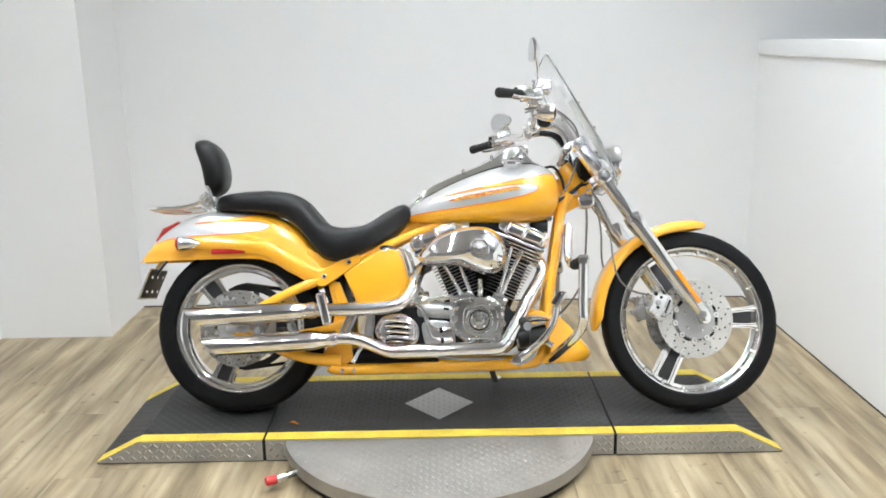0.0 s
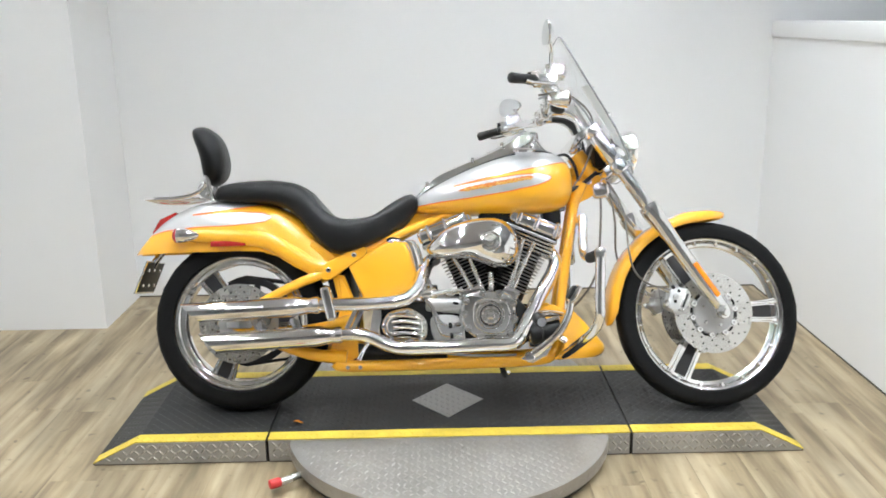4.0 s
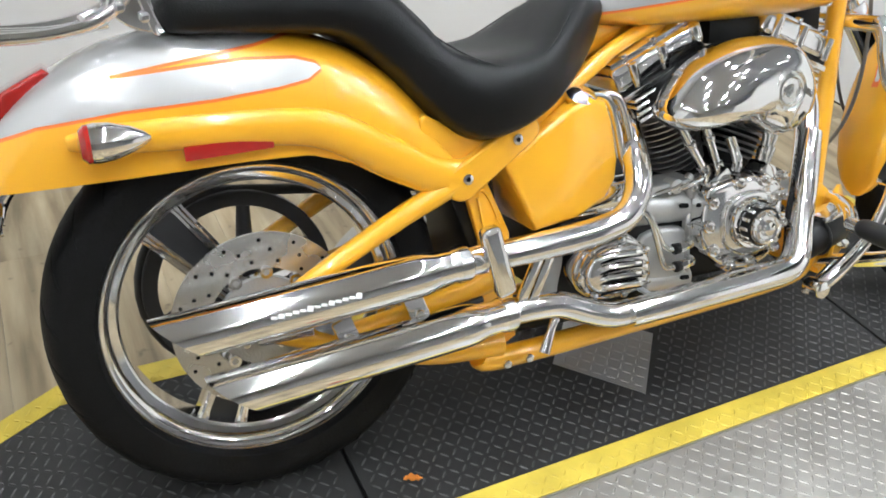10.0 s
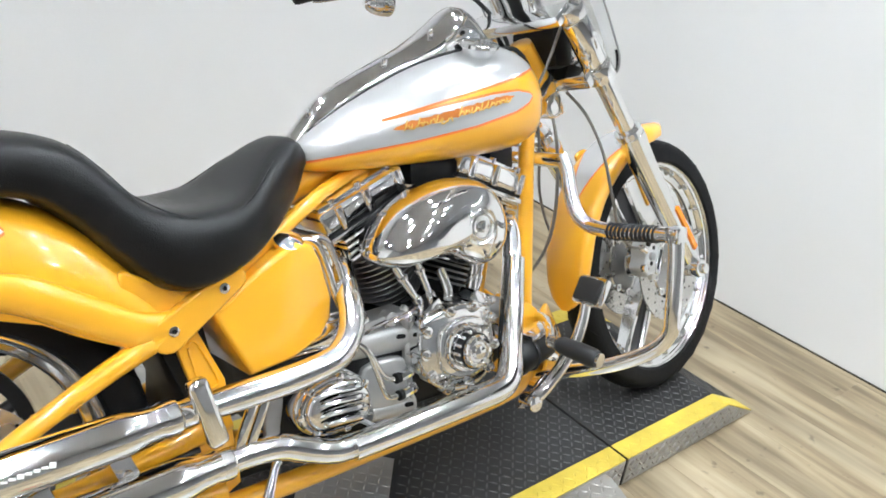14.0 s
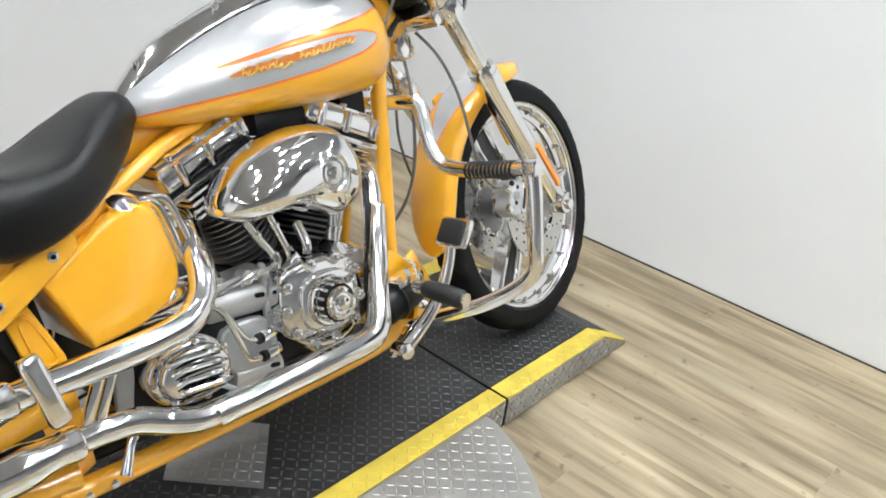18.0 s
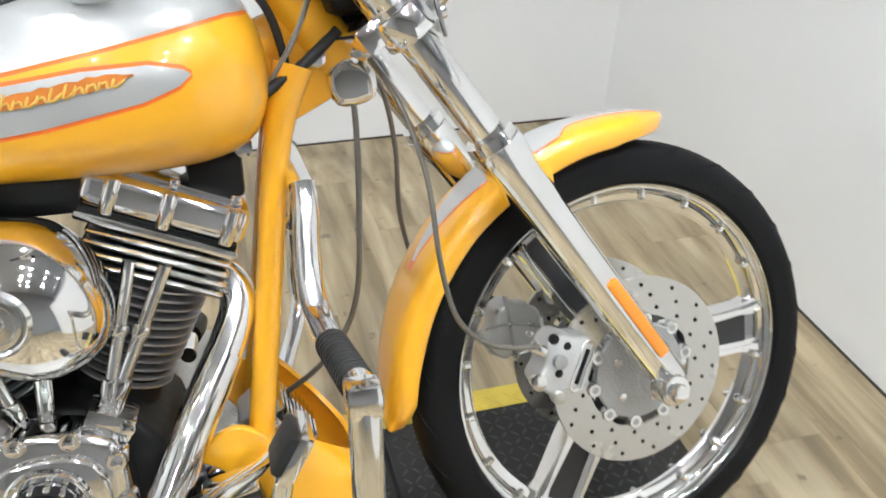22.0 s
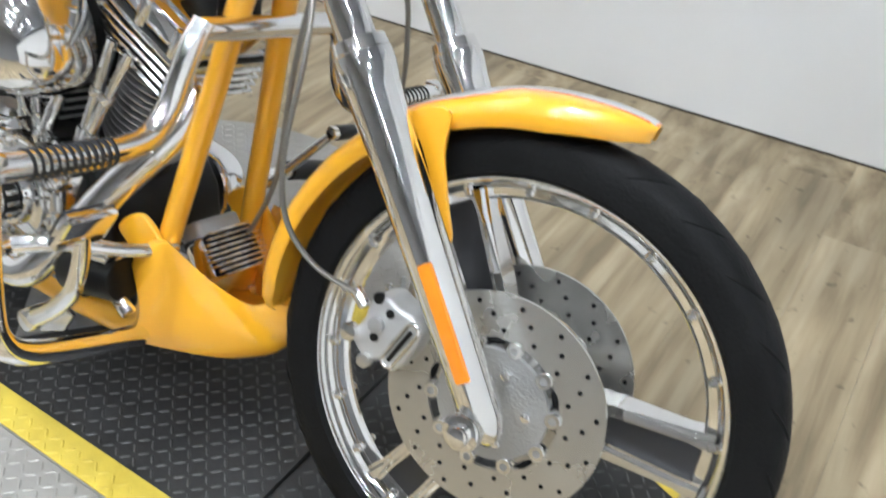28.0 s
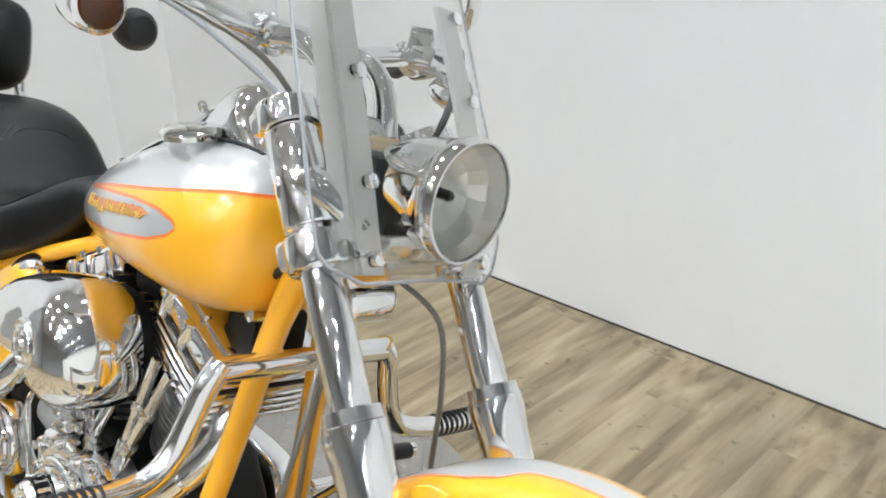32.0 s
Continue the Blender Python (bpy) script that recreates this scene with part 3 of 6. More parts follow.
def disc(c, y, side, put, parent, r=0.146):
    """A drilled brake disc at y, its outer face towards side."""
    t = 0.0025
    d = put("brake_disc", lathe([(0.088, y - t), (r, y - t), (r, y + t), (0.088, y + t)], c, n=72, closed=True), M_STEEL, parent, "drilled steel brake disc")
    for k in range(45):
        a = 2 * math.pi * k / 45
        rr = (0.1, 0.118, 0.134)[k % 3]
        p = c + Vector((rr * math.cos(a), y, rr * math.sin(a)))
        put("vent_hole", bar(p + Vector((0, -t - 0.0004, 0)), p + Vector((0, t + 0.0004, 0)), 0.0032, n=10), M_DARKHOLE, d)
    put("carrier", lathe([(0.03, y + side * 0.006), (0.074, y + side * 0.004), (0.076, y), (0.03, y - side * 0.004)], c, n=48), M_ALU, d)
    for k in range(10):
        a = 2 * math.pi * (k + 0.3) / 10
        p = c + Vector((0.081 * math.cos(a), y, 0.081 * math.sin(a)))
        put("button", lathe([(0.0052, -0.0075), (0.0098, -0.0075), (0.0108, -0.006), (0.0108, 0.006), (0.0098, 0.0075), (0.0052, 0.0075)], p, n=18, closed=True), M_POLISH, d)
        put("button_hole", bar(p - Y * 0.006, p + Y * 0.006, 0.0051, n=12), M_ALU, d)
    for k in range(5):
        a0 = 2 * math.pi * (k + 0.4) / 5
        pts = [c + Vector((0.085 * math.cos(a0 + q), y + side * 0.001, 0.085 * math.sin(a0 + q))) for q in (-0.13, -0.08, 0, 0.08, 0.13)]
        put("slot", tube(pts, [0.002, 0.0042, 0.005, 0.0042, 0.002], 8, 2), M_DARKHOLE, d)
    for k in range(5):
        a = 2 * math.pi * (k + 0.1) / 5
        p = c + Vector((0.048 * math.cos(a), y + side * 0.004, 0.048 * math.sin(a)))
        put("disc_bolt", bar(p, p + Y * side * 0.008, 0.007, n=8, ends=0.002), M_CHROME, d)
    return d


wheel("front_wheel", FW, FR, 0.05, 0.286, 0.034, steered, "chrome front wheel with three double spokes")
disc(FW, -0.068, -1, steered, bike)
disc(FW, 0.068, 1, steered, bike)
rwheel = wheel("rear_wheel", RW, RR, 0.085, 0.253, 0.055, part, "chrome rear wheel with three double spokes")
disc(RW, -0.085, -1, part, bike)
pulley = part("drive_pulley", lathe([(0.142, 0.094), (0.166, 0.094), (0.168, 0.096), (0.168, 0.124), (0.166, 0.126), (0.142, 0.126)], RW, n=64, closed=True), M_WEB, rwheel, "toothed drive pulley")
part("pulley_hub", lathe([(0.03, 0.092), (0.062, 0.092), (0.064, 0.108), (0.03, 0.112)], RW, n=36), M_WEB, pulley)
for k in range(6):
    a = 2 * math.pi * (k + 0.2) / 6
    p, q = (RW + Vector((r * math.cos(a + w), 0.108, r * math.sin(a + w))) for r, w in ((0.05, 0.0), (0.148, 0.16)))
    part("pulley_spoke", bar(p, q, 0.017, 0.012, 10), M_WEB, pulley)


def line_at(z):
    """x of the fork's centre line at a height."""
    return 0.427 + (0.991 - z) * 0.703


# fork legs
for s in (-1, 1):
    y = s * 0.128
    leg = steered("fork_leg", bar((line_at(1.0), y, 1.0), (line_at(0.66), y, 0.66), 0.0235, n=24, ends=0.003), M_CHROME, bike, "chrome fork tube")
    p = lambda z, dx=0.0: (line_at(z) + dx, y, z)
    steered("slider", tube([p(0.722), p(0.715), p(0.70), p(0.68), p(0.62), p(0.45), p(0.352), p(0.335), p(0.325)], [0.028, 0.0355, 0.036, 0.033, 0.0298, 0.0278, 0.026, 0.02, 0.008], 24, 1), M_CHROME, leg, "chrome fork slider")
    steered("seal_ring", bar(p(0.728), p(0.70), 0.033, 0.036, 24), M_CHROME, leg)
    steered("axle_clamp", bar((FW.x, s * 0.105, FW.z), (FW.x, s * 0.165, FW.z), 0.024, n=20, ends=0.004), M_CHROME, leg)
    steered("axle_nut", bar((FW.x, s * 0.163, FW.z), (FW.x, s * 0.178, FW.z), 0.014, n=24, ends=0.004), M_CHROME, leg)
    # orange reflector on the outer flank
    d = (Vector(p(0.39)) - Vector(p(0.53))).normalized()
    mid = (Vector(p(0.40)) + Vector(p(0.525))) / 2 + d * 0.01 + Vector((0.006, s * 0.028, 0.004))
    rot = d.to_track_quat("X", "Z").to_matrix().to_4x4()
    steered("reflector", box(mid, (0.145, 0.010, 0.018), 0.004, None, rot), M_AMBER, leg, "orange fork reflector")

# triple clamps


def clamp(name, z, thick, dx, label):
    b2 = None
    for s in (-1, 1):
        a = Vector((line_at(z), s * 0.128, z))
        b2 = bar(a - AXIS * thick, a + AXIS * thick, 0.035, n=24, bm=b2, ends=0.004)
    b2 = box(Vector((line_at(z) - dx, 0, z - dx * 0.2)), (0.06, 0.27, thick * 1.8), 0.008, b2, Matrix.Rotation(-RAKE, 4, "Y"))
    return steered(name, b2, M_CHROME, bike, label)


clamp("lower_clamp", 0.868, 0.02, 0.03, "chrome lower triple clamp")
clamp("upper_clamp", 1.0, 0.016, 0.03, "chrome upper triple clamp")
steered("clamp_cover", box((line_at(0.868) + 0.035, 0, 0.885), (0.022, 0.25, 0.03), 0.006, None, Matrix.Rotation(-RAKE, 4, "Y")), M_POLISH, bike, "polished clamp cover")
b2 = bar((0.385, 0, 0.94), (0.475, 0, 0.815), 0.036, n=24, ends=0.004)
part("steering_head", b2, M_YEL, bike, "yellow steering head")
part("neck_gusset", slab([(0.33, 0.80), (0.40, 0.93), (0.47, 0.86), (0.48, 0.80), (0.40, 0.76), (0.35, 0.77)], -0.022, 0.022, 0.006), M_YEL, bike)
part("neck_bolt", bar((0.43, -0.024, 0.838), (0.43, -0.036, 0.838), 0.013, n=20, ends=0.003), M_CHROME, bike)
part("neck_cover", slab(oval([(0.44, 0.812), (0.468, 0.838), (0.502, 0.818), (0.5, 0.782), (0.455, 0.775)]), -0.04, 0.04, 0.012), M_CHROME, bike, "chrome brake hose junction under the steering head")

# frame tubes
for s in (-1, 1):
    part("down_tube", tube([(0.4, s * 0.03, 0.83), (0.371, s * 0.041, 0.74), (0.342, s * 0.062, 0.56), (0.309, s * 0.086, 0.35), (0.302, s * 0.098, 0.26)], [0.026, 0.0185, 0.0175, 0.0175, 0.0175], 16, 5), M_YEL, bike, "yellow frame down tube")
    part("lower_rail", tube([(0.302, s * 0.098, 0.26), (0.28, s * 0.105, 0.205), (0.2, s * 0.115, 0.185), (-0.1, s * 0.12, 0.175), (-0.45, s * 0.12, 0.168), (-0.5, s * 0.12, 0.18)], 0.021, 14, 5), M_YEL, bike, "yellow lower frame rail")
    part("rear_rail", tube([(0.05, s * 0.03, 0.745), (-0.08, s * 0.04, 0.72), (-0.17, s * 0.05, 0.69), (-0.25, s * 0.075, 0.655), (-0.42, s * 0.115, 0.575), (-0.52, s * 0.125, 0.515), (-0.64, s * 0.13, 0.465), (-0.78, s * 0.13, 0.395), (-0.86, s * 0.125, 0.345)], [0.012, 0.013, 0.014, 0.015, 0.018, 0.019, 0.018, 0.016, 0.016], 14, 5), M_YEL, bike, "yellow rear frame tube")
    part("swing_arm", tube([(-0.46, s * 0.12, 0.2), (-0.6, s * 0.125, 0.215), (-0.75, s * 0.128, 0.27), (-0.87, s * 0.125, 0.325)], [0.026, 0.022, 0.02, 0.022], 12, 5), M_YEL, bike, "yellow swing arm")
    part("side_plate", slab([(-0.518, 0.505), (-0.47, 0.495), (-0.43, 0.40), (-0.42, 0.20), (-0.50, 0.16), (-0.53, 0.2), (-0.485, 0.38)], s * 0.105 - 0.008, s * 0.105 + 0.008, 0.004), M_YEL, bike, "yellow frame side plate")
    part("plate_bead", tube([(x, s * 0.114, z) for x, z in oval([(-0.49, 0.478), (-0.474, 0.476), (-0.45, 0.42), (-0.445, 0.395), (-0.472, 0.395), (-0.485, 0.44)], 4)], 0.0028, 6, 1), M_YEL, bike)
    part("swing_bar", tube([(-0.44, s * 0.12, 0.335), (-0.53, s * 0.124, 0.312), (-0.62, s * 0.126, 0.3), (-0.74, s * 0.126, 0.286), (-0.81, s * 0.125, 0.295), (-0.86, s * 0.125, 0.325)], [0.024, 0.02, 0.017, 0.016, 0.016, 0.018], 12, 4), M_YEL, bike)
part("backbone", tube([(0.39, 0, 0.87), (0.2, 0, 0.8), (-0.1, 0, 0.74), (-0.3, 0, 0.66)], 0.03, 14, 4), M_YEL, bike, "yellow frame backbone")
for x, z in ((-0.455, 0.165), (-0.41, 0.166)):
    part("rail_bolt", bar((x, -0.135, z), (x, -0.147, z), 0.008, n=12, ends=0.002), M_CHROME, bike)

# ---- fuel tank ----
tank_top = [(-0.225, 0.752), (-0.205, 0.785), (-0.15, 0.822), (-0.06, 0.868), (0.05, 0.913), (0.15, 0.94), (0.24, 0.95), (0.3, 0.942), (0.34, 0.918), (0.362, 0.88), (0.37, 0.835)]
tank_bot = [(-0.225, 0.738), (-0.205, 0.728), (-0.15, 0.72), (-0.06, 0.715), (0.05, 0.714), (0.15, 0.714), (0.24, 0.716), (0.3, 0.724), (0.34, 0.742), (0.362, 0.775), (0.37, 0.815)]
tank_half = [(-0.225, 0.013), (-0.205, 0.048), (-0.15, 0.088), (-0.06, 0.121), (0.05, 0.148), (0.15, 0.161), (0.24, 0.162), (0.3, 0.15), (0.34, 0.123), (0.362, 0.084), (0.37, 0.03)]
M_TANK = flame_paint("tank_flame_paint",
    [(-0.272, 0.78), (-0.087, 0.811), (-0.073, 0.815), (0.065, 0.846), (0.203, 0.872), (0.325, 0.898), (0.4, 0.90)],
    [(-0.272, 0.738), (-0.136, 0.757), (-0.01, 0.771), (0.124, 0.79), (0.228, 0.811), (0.268, 0.826), (0.284, 0.84), (0.286, 0.2), (0.4, 0.2)],
    [(-0.272, 0.79), (-0.087, 0.8156), (-0.073, 0.8151), (0.056, 0.837), (0.168, 0.852), (0.238, 0.855), (0.273, 0.848), (0.284, 0.84), (0.286, 0.2), (0.4, 0.2)], -0.272, 0.4)
bm = bmesh.new()
loops = []
for k in range(33):
    u = k / 32
    x = -0.225 + 0.595 * (0.5 - 0.5 * math.cos(math.pi * u))
    zt, zb, w = smooth_interp(x, tank_top), smooth_interp(x, tank_bot), smooth_interp(x, tank_half)
    zc = zb + (zt - zb) * 0.44
    ring = []
    for q in range(40):
        a = 2 * math.pi * q / 40
        c, s = math.cos(a), math.sin(a)
        hh = (zt - zc) if s > 0 else (zc - zb)
        ring.append((x, w * math.copysign(abs(c) ** 0.8, c), zc + hh * math.copysign(abs(s) ** (0.9 if s > 0 else 0.75), s)))
    loops.append(ring)
tank = part("fuel_tank", rings(bm, loops), M_TANK, bike, "yellow fuel tank with silver flames and orange pinstripes", 60)


def tank_side(x, z, s=-1, lift=0.0):
    """A point on the tank's flank."""
    zt, zb, w = smooth_interp(x, tank_top), smooth_interp(x, tank_bot), smooth_interp(x, tank_half)
    zc = zb + (zt - zb) * 0.44
    up = z > zc
    v = min(0.999, abs(z - zc) / ((zt - zc) if up else (zc - zb)))
    sn = v ** (1 / (0.9 if up else 0.75))
    return Vector((x, s * (w * math.sqrt(1 - sn * sn) ** 0.8 + lift), z))


# gold emblem of slanted strokes on an orange underlay, raised from the flank
M_EMRED = mat("emblem_underlay", (0.6, 0.19, 0.025), 0.4, coat=1.0)
for s in (-1, 1):
    mid_z = lambda x: 0.803 + 0.165 * (x + 0.027 - 0.003)
    under = bmesh.new()
    loops = []
    for x in np.linspace(-0.054, 0.222, 30):
        t = min(1.0, (x + 0.054) / 0.03, (0.222 - x) / 0.03)
        hgt = (0.0008 + 0.0066 * max(0, t)) * (1.0 + 0.2 * math.sin(x * 260))
        a, b = tank_side(x, mid_z(x) - hgt, s, 0.0004), tank_side(x, mid_z(x) + hgt, s, 0.0004)
        off = Vector((0, s * 0.0008, 0))
        loops.append([a, b, b + off, a + off])
    part("emblem_underlay", rings(under, loops), M_EMRED, tank, "orange emblem underlay")
    rng = random.Random(11)
    for k in range(19):
        x = -0.033 + 0.0128 * k + 0.003 * (rng.random() - 0.5)
        if k == 8:
            continue
        tall = 0.019 if k in (0, 2, 9) else (0.015 if k in (5, 13, 14) else 0.009 + 0.002 * rng.random())
        lean = 0.42
        zc = mid_z(x) - 0.0075 - (0.005 if k in (6, 7) else 0)
        stroke = [tank_side(x + lean * h, zc + h, s, 0.0014) for h in (0.0, tall * 0.5, tall)]
        part("emblem_stroke", tube(stroke, [0.0012, 0.002, 0.0012], 6, 2), M_GOLD, tank)
        hb = 0.007 + 0.003 * rng.random()
        flip = rng.random() < 0.4
        bowl = ((0.0, hb * 0.1), (0.005, 0.0), (0.009, hb * 0.5), (0.012, hb * 0.9)) if flip else ((0.001, hb * 0.75), (0.006, hb), (0.0085, hb * 0.5), (0.0115, 0.001))
        part("emblem_stroke", tube([tank_side(x + lean * h + u, zc + h, s, 0.0014) for u, h in bowl], [0.0009, 0.0017, 0.0018, 0.0008], 6, 3), M_GOLD, tank)

# dash console on the tank
dash_z = [(-0.225, 0.783), (-0.15, 0.857), (-0.05, 0.907), (0.05, 0.948), (0.1, 0.974), (0.14, 1.0), (0.18, 1.026), (0.215, 1.026), (0.245, 1.0), (0.265, 0.968), (0.3, 0.95)]
dash_w = [(-0.225, 0.017), (-0.15, 0.024), (-0.05, 0.033), (0.05, 0.042), (0.1, 0.05), (0.15, 0.058), (0.2, 0.06), (0.245, 0.055), (0.3, 0.04)]
bm = bmesh.new()
loops = []
for x in np.linspace(-0.225, 0.3, 36):
    zt, w = smooth_interp(x, dash_z), smooth_interp(x, dash_w)
    base = smooth_interp(x, tank_top) - 0.02
    ring = [(x, w * math.cos(a), base + (zt - base) * max(0, math.sin(a)) ** 0.7) for a in np.linspace(0, math.pi, 15)]
    loops.append(ring)
dash = part("dash_console", rings(bm, loops), M_CHROME, bike, "chrome tank dash console", 50)
b3 = bmesh.new()
for s in (-1, 1):
    tube([(x, s * (smooth_interp(x, dash_w) + 0.002), smooth_interp(x, tank_top) - 0.004) for x in np.linspace(-0.215, 0.29, 14)], 0.004, 8, 2, b3)
for x in (-0.17, 0.0, 0.11):
    part("dash_bolt", bar((x, -smooth_interp(x, dash_w) * 0.7, smooth_interp(x, dash_z) - 0.012), (x - 0.002, -smooth_interp(x, dash_w) * 0.85, smooth_interp(x, dash_z) + 0.004), 0.007, n=12, ends=0.003), M_CHROME, dash)
part("dash_gasket", b3, M_SOFT, dash, "black rubber dash edging")
for s in (-1, 1):
    c = Vector((0.188, s * 0.094, 0.936))
    tilt = Matrix.Translation(c) @ Matrix.Rotation(s * radians(-14), 4, "X")
    b2 = lathe([(0.03, -0.012), (0.036, 0.004), (0.041, 0.008), (0.041, 0.015), (0.036, 0.019), (0.0, 0.021)], (0, 0, 0), "z", 40)
    b2.transform(tilt)
    part("fuel_cap", b2, M_CHROME, tank, "round chrome fuel cap")

# ---- seat ----
seat_top = [(-0.968, 0.805), (-0.94, 0.832), (-0.884, 0.845), (-0.8, 0.852), (-0.699, 0.848), (-0.627, 0.826), (-0.576, 0.777), (-0.53, 0.725), (-0.475, 0.702), (-0.42, 0.70), (-0.36, 0.716), (-0.292, 0.77), (-0.24, 0.796), (-0.215, 0.79), (-0.2, 0.765)]
seat_bot = [(-0.968, 0.785), (-0.94, 0.772), (-0.85, 0.764), (-0.752, 0.757), (-0.69, 0.742), (-0.63, 0.69), (-0.59, 0.64), (-0.54, 0.588), (-0.49, 0.568), (-0.44, 0.575), (-0.385, 0.595), (-0.3, 0.64), (-0.24, 0.69), (-0.215, 0.725), (-0.2, 0.745)]
seat_half = [(-0.968, 0.04), (-0.94, 0.085), (-0.85, 0.105), (-0.75, 0.112), (-0.65, 0.122), (-0.58, 0.142), (-0.5, 0.165), (-0.43, 0.17), (-0.36, 0.155), (-0.3, 0.12), (-0.24, 0.08), (-0.2, 0.045)]
bm = bmesh.new()
loops = []
for x in np.linspace(-0.968, -0.2, 60):
    zt, zb, w = smooth_interp(x, seat_top), smooth_interp(x, seat_bot), smooth_interp(x, seat_half)
    ring = []
    for q in range(36):
        a = 2 * math.pi * q / 36
        c, s = math.cos(a), math.sin(a)
        y = w * math.copysign(abs(c) ** 0.55, c)
        dish = 0.018 * max(0, 1 - ((x + 0.43) / 0.14) ** 2) * (y / max(w, 1e-6)) ** 2
        mid = zb + (zt - zb) * 0.45
        z = mid + (zt - mid) * s**0.62 + dish if s > 0 else mid - (mid - zb) * abs(s) ** 0.35
        ring.append((x, y, z))
    loops.append(ring)
seat = part("seat", rings(bm, loops), M_LEATHER, bike, "black vinyl two-up seat", 70)


def seat_pt(x, v):
    """A point on the seat's upper skin; v from -1 (right edge) to 1."""
    zt, zb, w = smooth_interp(x, seat_top), smooth_interp(x, seat_bot), smooth_interp(x, seat_half)
    c = math.copysign(min(1, abs(v)) ** (1 / 0.55), v)
    s = math.sqrt(max(0, 1 - c * c))
    dish = 0.018 * max(0, 1 - ((x + 0.43) / 0.14) ** 2) * v * v
    mid = zb + (zt - zb) * 0.45
    return Vector((x, w * v, mid + (zt - mid) * s**0.62 + dish))


b3 = tube([seat_pt(x, v) + Vector((0, 0, 0.0)) for x, v in ((-0.23, -0.5), (-0.3, -0.8), (-0.38, -0.9), (-0.47, -0.88), (-0.55, -0.75), (-0.6, -0.4), (-0.61, 0.0), (-0.6, 0.4), (-0.55, 0.75), (-0.47, 0.88), (-0.38, 0.9), (-0.3, 0.8), (-0.23, 0.5))], 0.0013, 6, 5)
part("piping", b3, M_LEATHER, seat, "stitched seat seam")
for x0, x1, v0, v1 in ((-0.80, -0.74, -0.98, -0.6), (-0.62, -0.55, -0.35, -0.92)):
    b3 = tube([seat_pt(x0 + (x1 - x0) * t, v0 + (v1 - v0) * t) for t in np.linspace(0, 1, 6)], 0.0016, 6, 3)
    part("piping", b3, M_SOFT, seat)

# ---- sissy bar, backrest and rack ----
lo, hi = Vector((-0.976, 0, 0.838)), Vector((-1.034, 0, 1.056))
bm = bmesh.new()
loops = []
along = (hi - lo).normalized()
back = Vector((along.z, 0, -along.x))
for k in range(25):
    u = 0.5 - 0.5 * math.cos(math.pi * k / 24)
    p = lo + (hi - lo) * u
    w = 0.1 * (max(0.0, 1 - abs(2 * u - 1) ** 5) ** 0.5 * 0.9 + 0.1) * (1.0 - 0.12 * (1 - u))
    t = 0.058 * (max(0.0, 1 - abs(2 * u - 1) ** 3.5) ** 0.5 * 0.93 + 0.07)
    bow = back * (0.018 * math.sin(math.pi * u))
    ring = []
    for q in range(28):
        a = 2 * math.pi * q / 28
        c, s = math.cos(a), math.sin(a)
        f = t * (1.0 if s > 0 else 0.55)
        ring.append(p + bow + Vector((0, w * math.copysign(abs(c) ** 0.6, c), 0)) + back * (f * math.copysign(abs(s) ** 0.7, s)))
    loops.append(ring)
part("backrest", rings(bm, loops), M_LEATHER, bike, "black padded backrest", 60)
sissy = part("sissy_bar", tube([(-0.955, -0.085, 0.775), (-0.965, -0.08, 0.80), (-0.985, -0.07, 0.87), (-1.0, -0.05, 0.95), (-1.01, 0.0, 0.98), (-1.0, 0.05, 0.95), (-0.985, 0.07, 0.87), (-0.965, 0.08, 0.80), (-0.955, 0.085, 0.775)], 0.008, 10, 6), M_CHROME, bike, "chrome sissy bar")
for s in (-1, 1):
    part("upright", slab([(-0.967, 0.775), (-0.955, 0.775), (-0.98, 0.87), (-0.992, 0.87)], s * 0.086 - 0.004, s * 0.086 + 0.004, 0.002), M_CHROME, sissy)
    b2 = slab(oval([(-1.0, 0.79), (-0.96, 0.78), (-0.965, 0.83), (-0.99, 0.855), (-1.02, 0.82)]), s * 0.078 - 0.006, s * 0.078 + 0.006, 0.003)
    part("rack_bracket", b2, M_CHROME, sissy)
    for bx, bz in ((-0.975, 0.80), (-0.99, 0.838), (-1.005, 0.815)):
        part("bracket_bolt", bar((bx, s * 0.082, bz), (bx, s * 0.096, bz), 0.008, n=12, ends=0.003), M_CHROME, sissy)
rack = part("luggage_rack", tube([(-0.98, -0.08, 0.84), (-1.03, -0.085, 0.80), (-1.1, -0.085, 0.785), (-1.19, -0.08, 0.785), (-1.225, -0.05, 0.79), (-1.235, 0.0, 0.792), (-1.225, 0.05, 0.79), (-1.19, 0.08, 0.785), (-1.1, 0.085, 0.785), (-1.03, 0.085, 0.80), (-0.98, 0.08, 0.84)], 0.0085, 12, 6), M_CHROME, bike, "chrome luggage rack")
for y in (-0.045, 0.0, 0.045):
    part("rail", tube([(-1.225, y, 0.79), (-1.1, y, 0.783), (-1.02, y, 0.79)], 0.005, 8, 3), M_CHROME, rack)
part("cross_bar", tube([(-1.05, -0.085, 0.793), (-1.05, 0.085, 0.793)], 0.006, 8, 1), M_CHROME, rack)

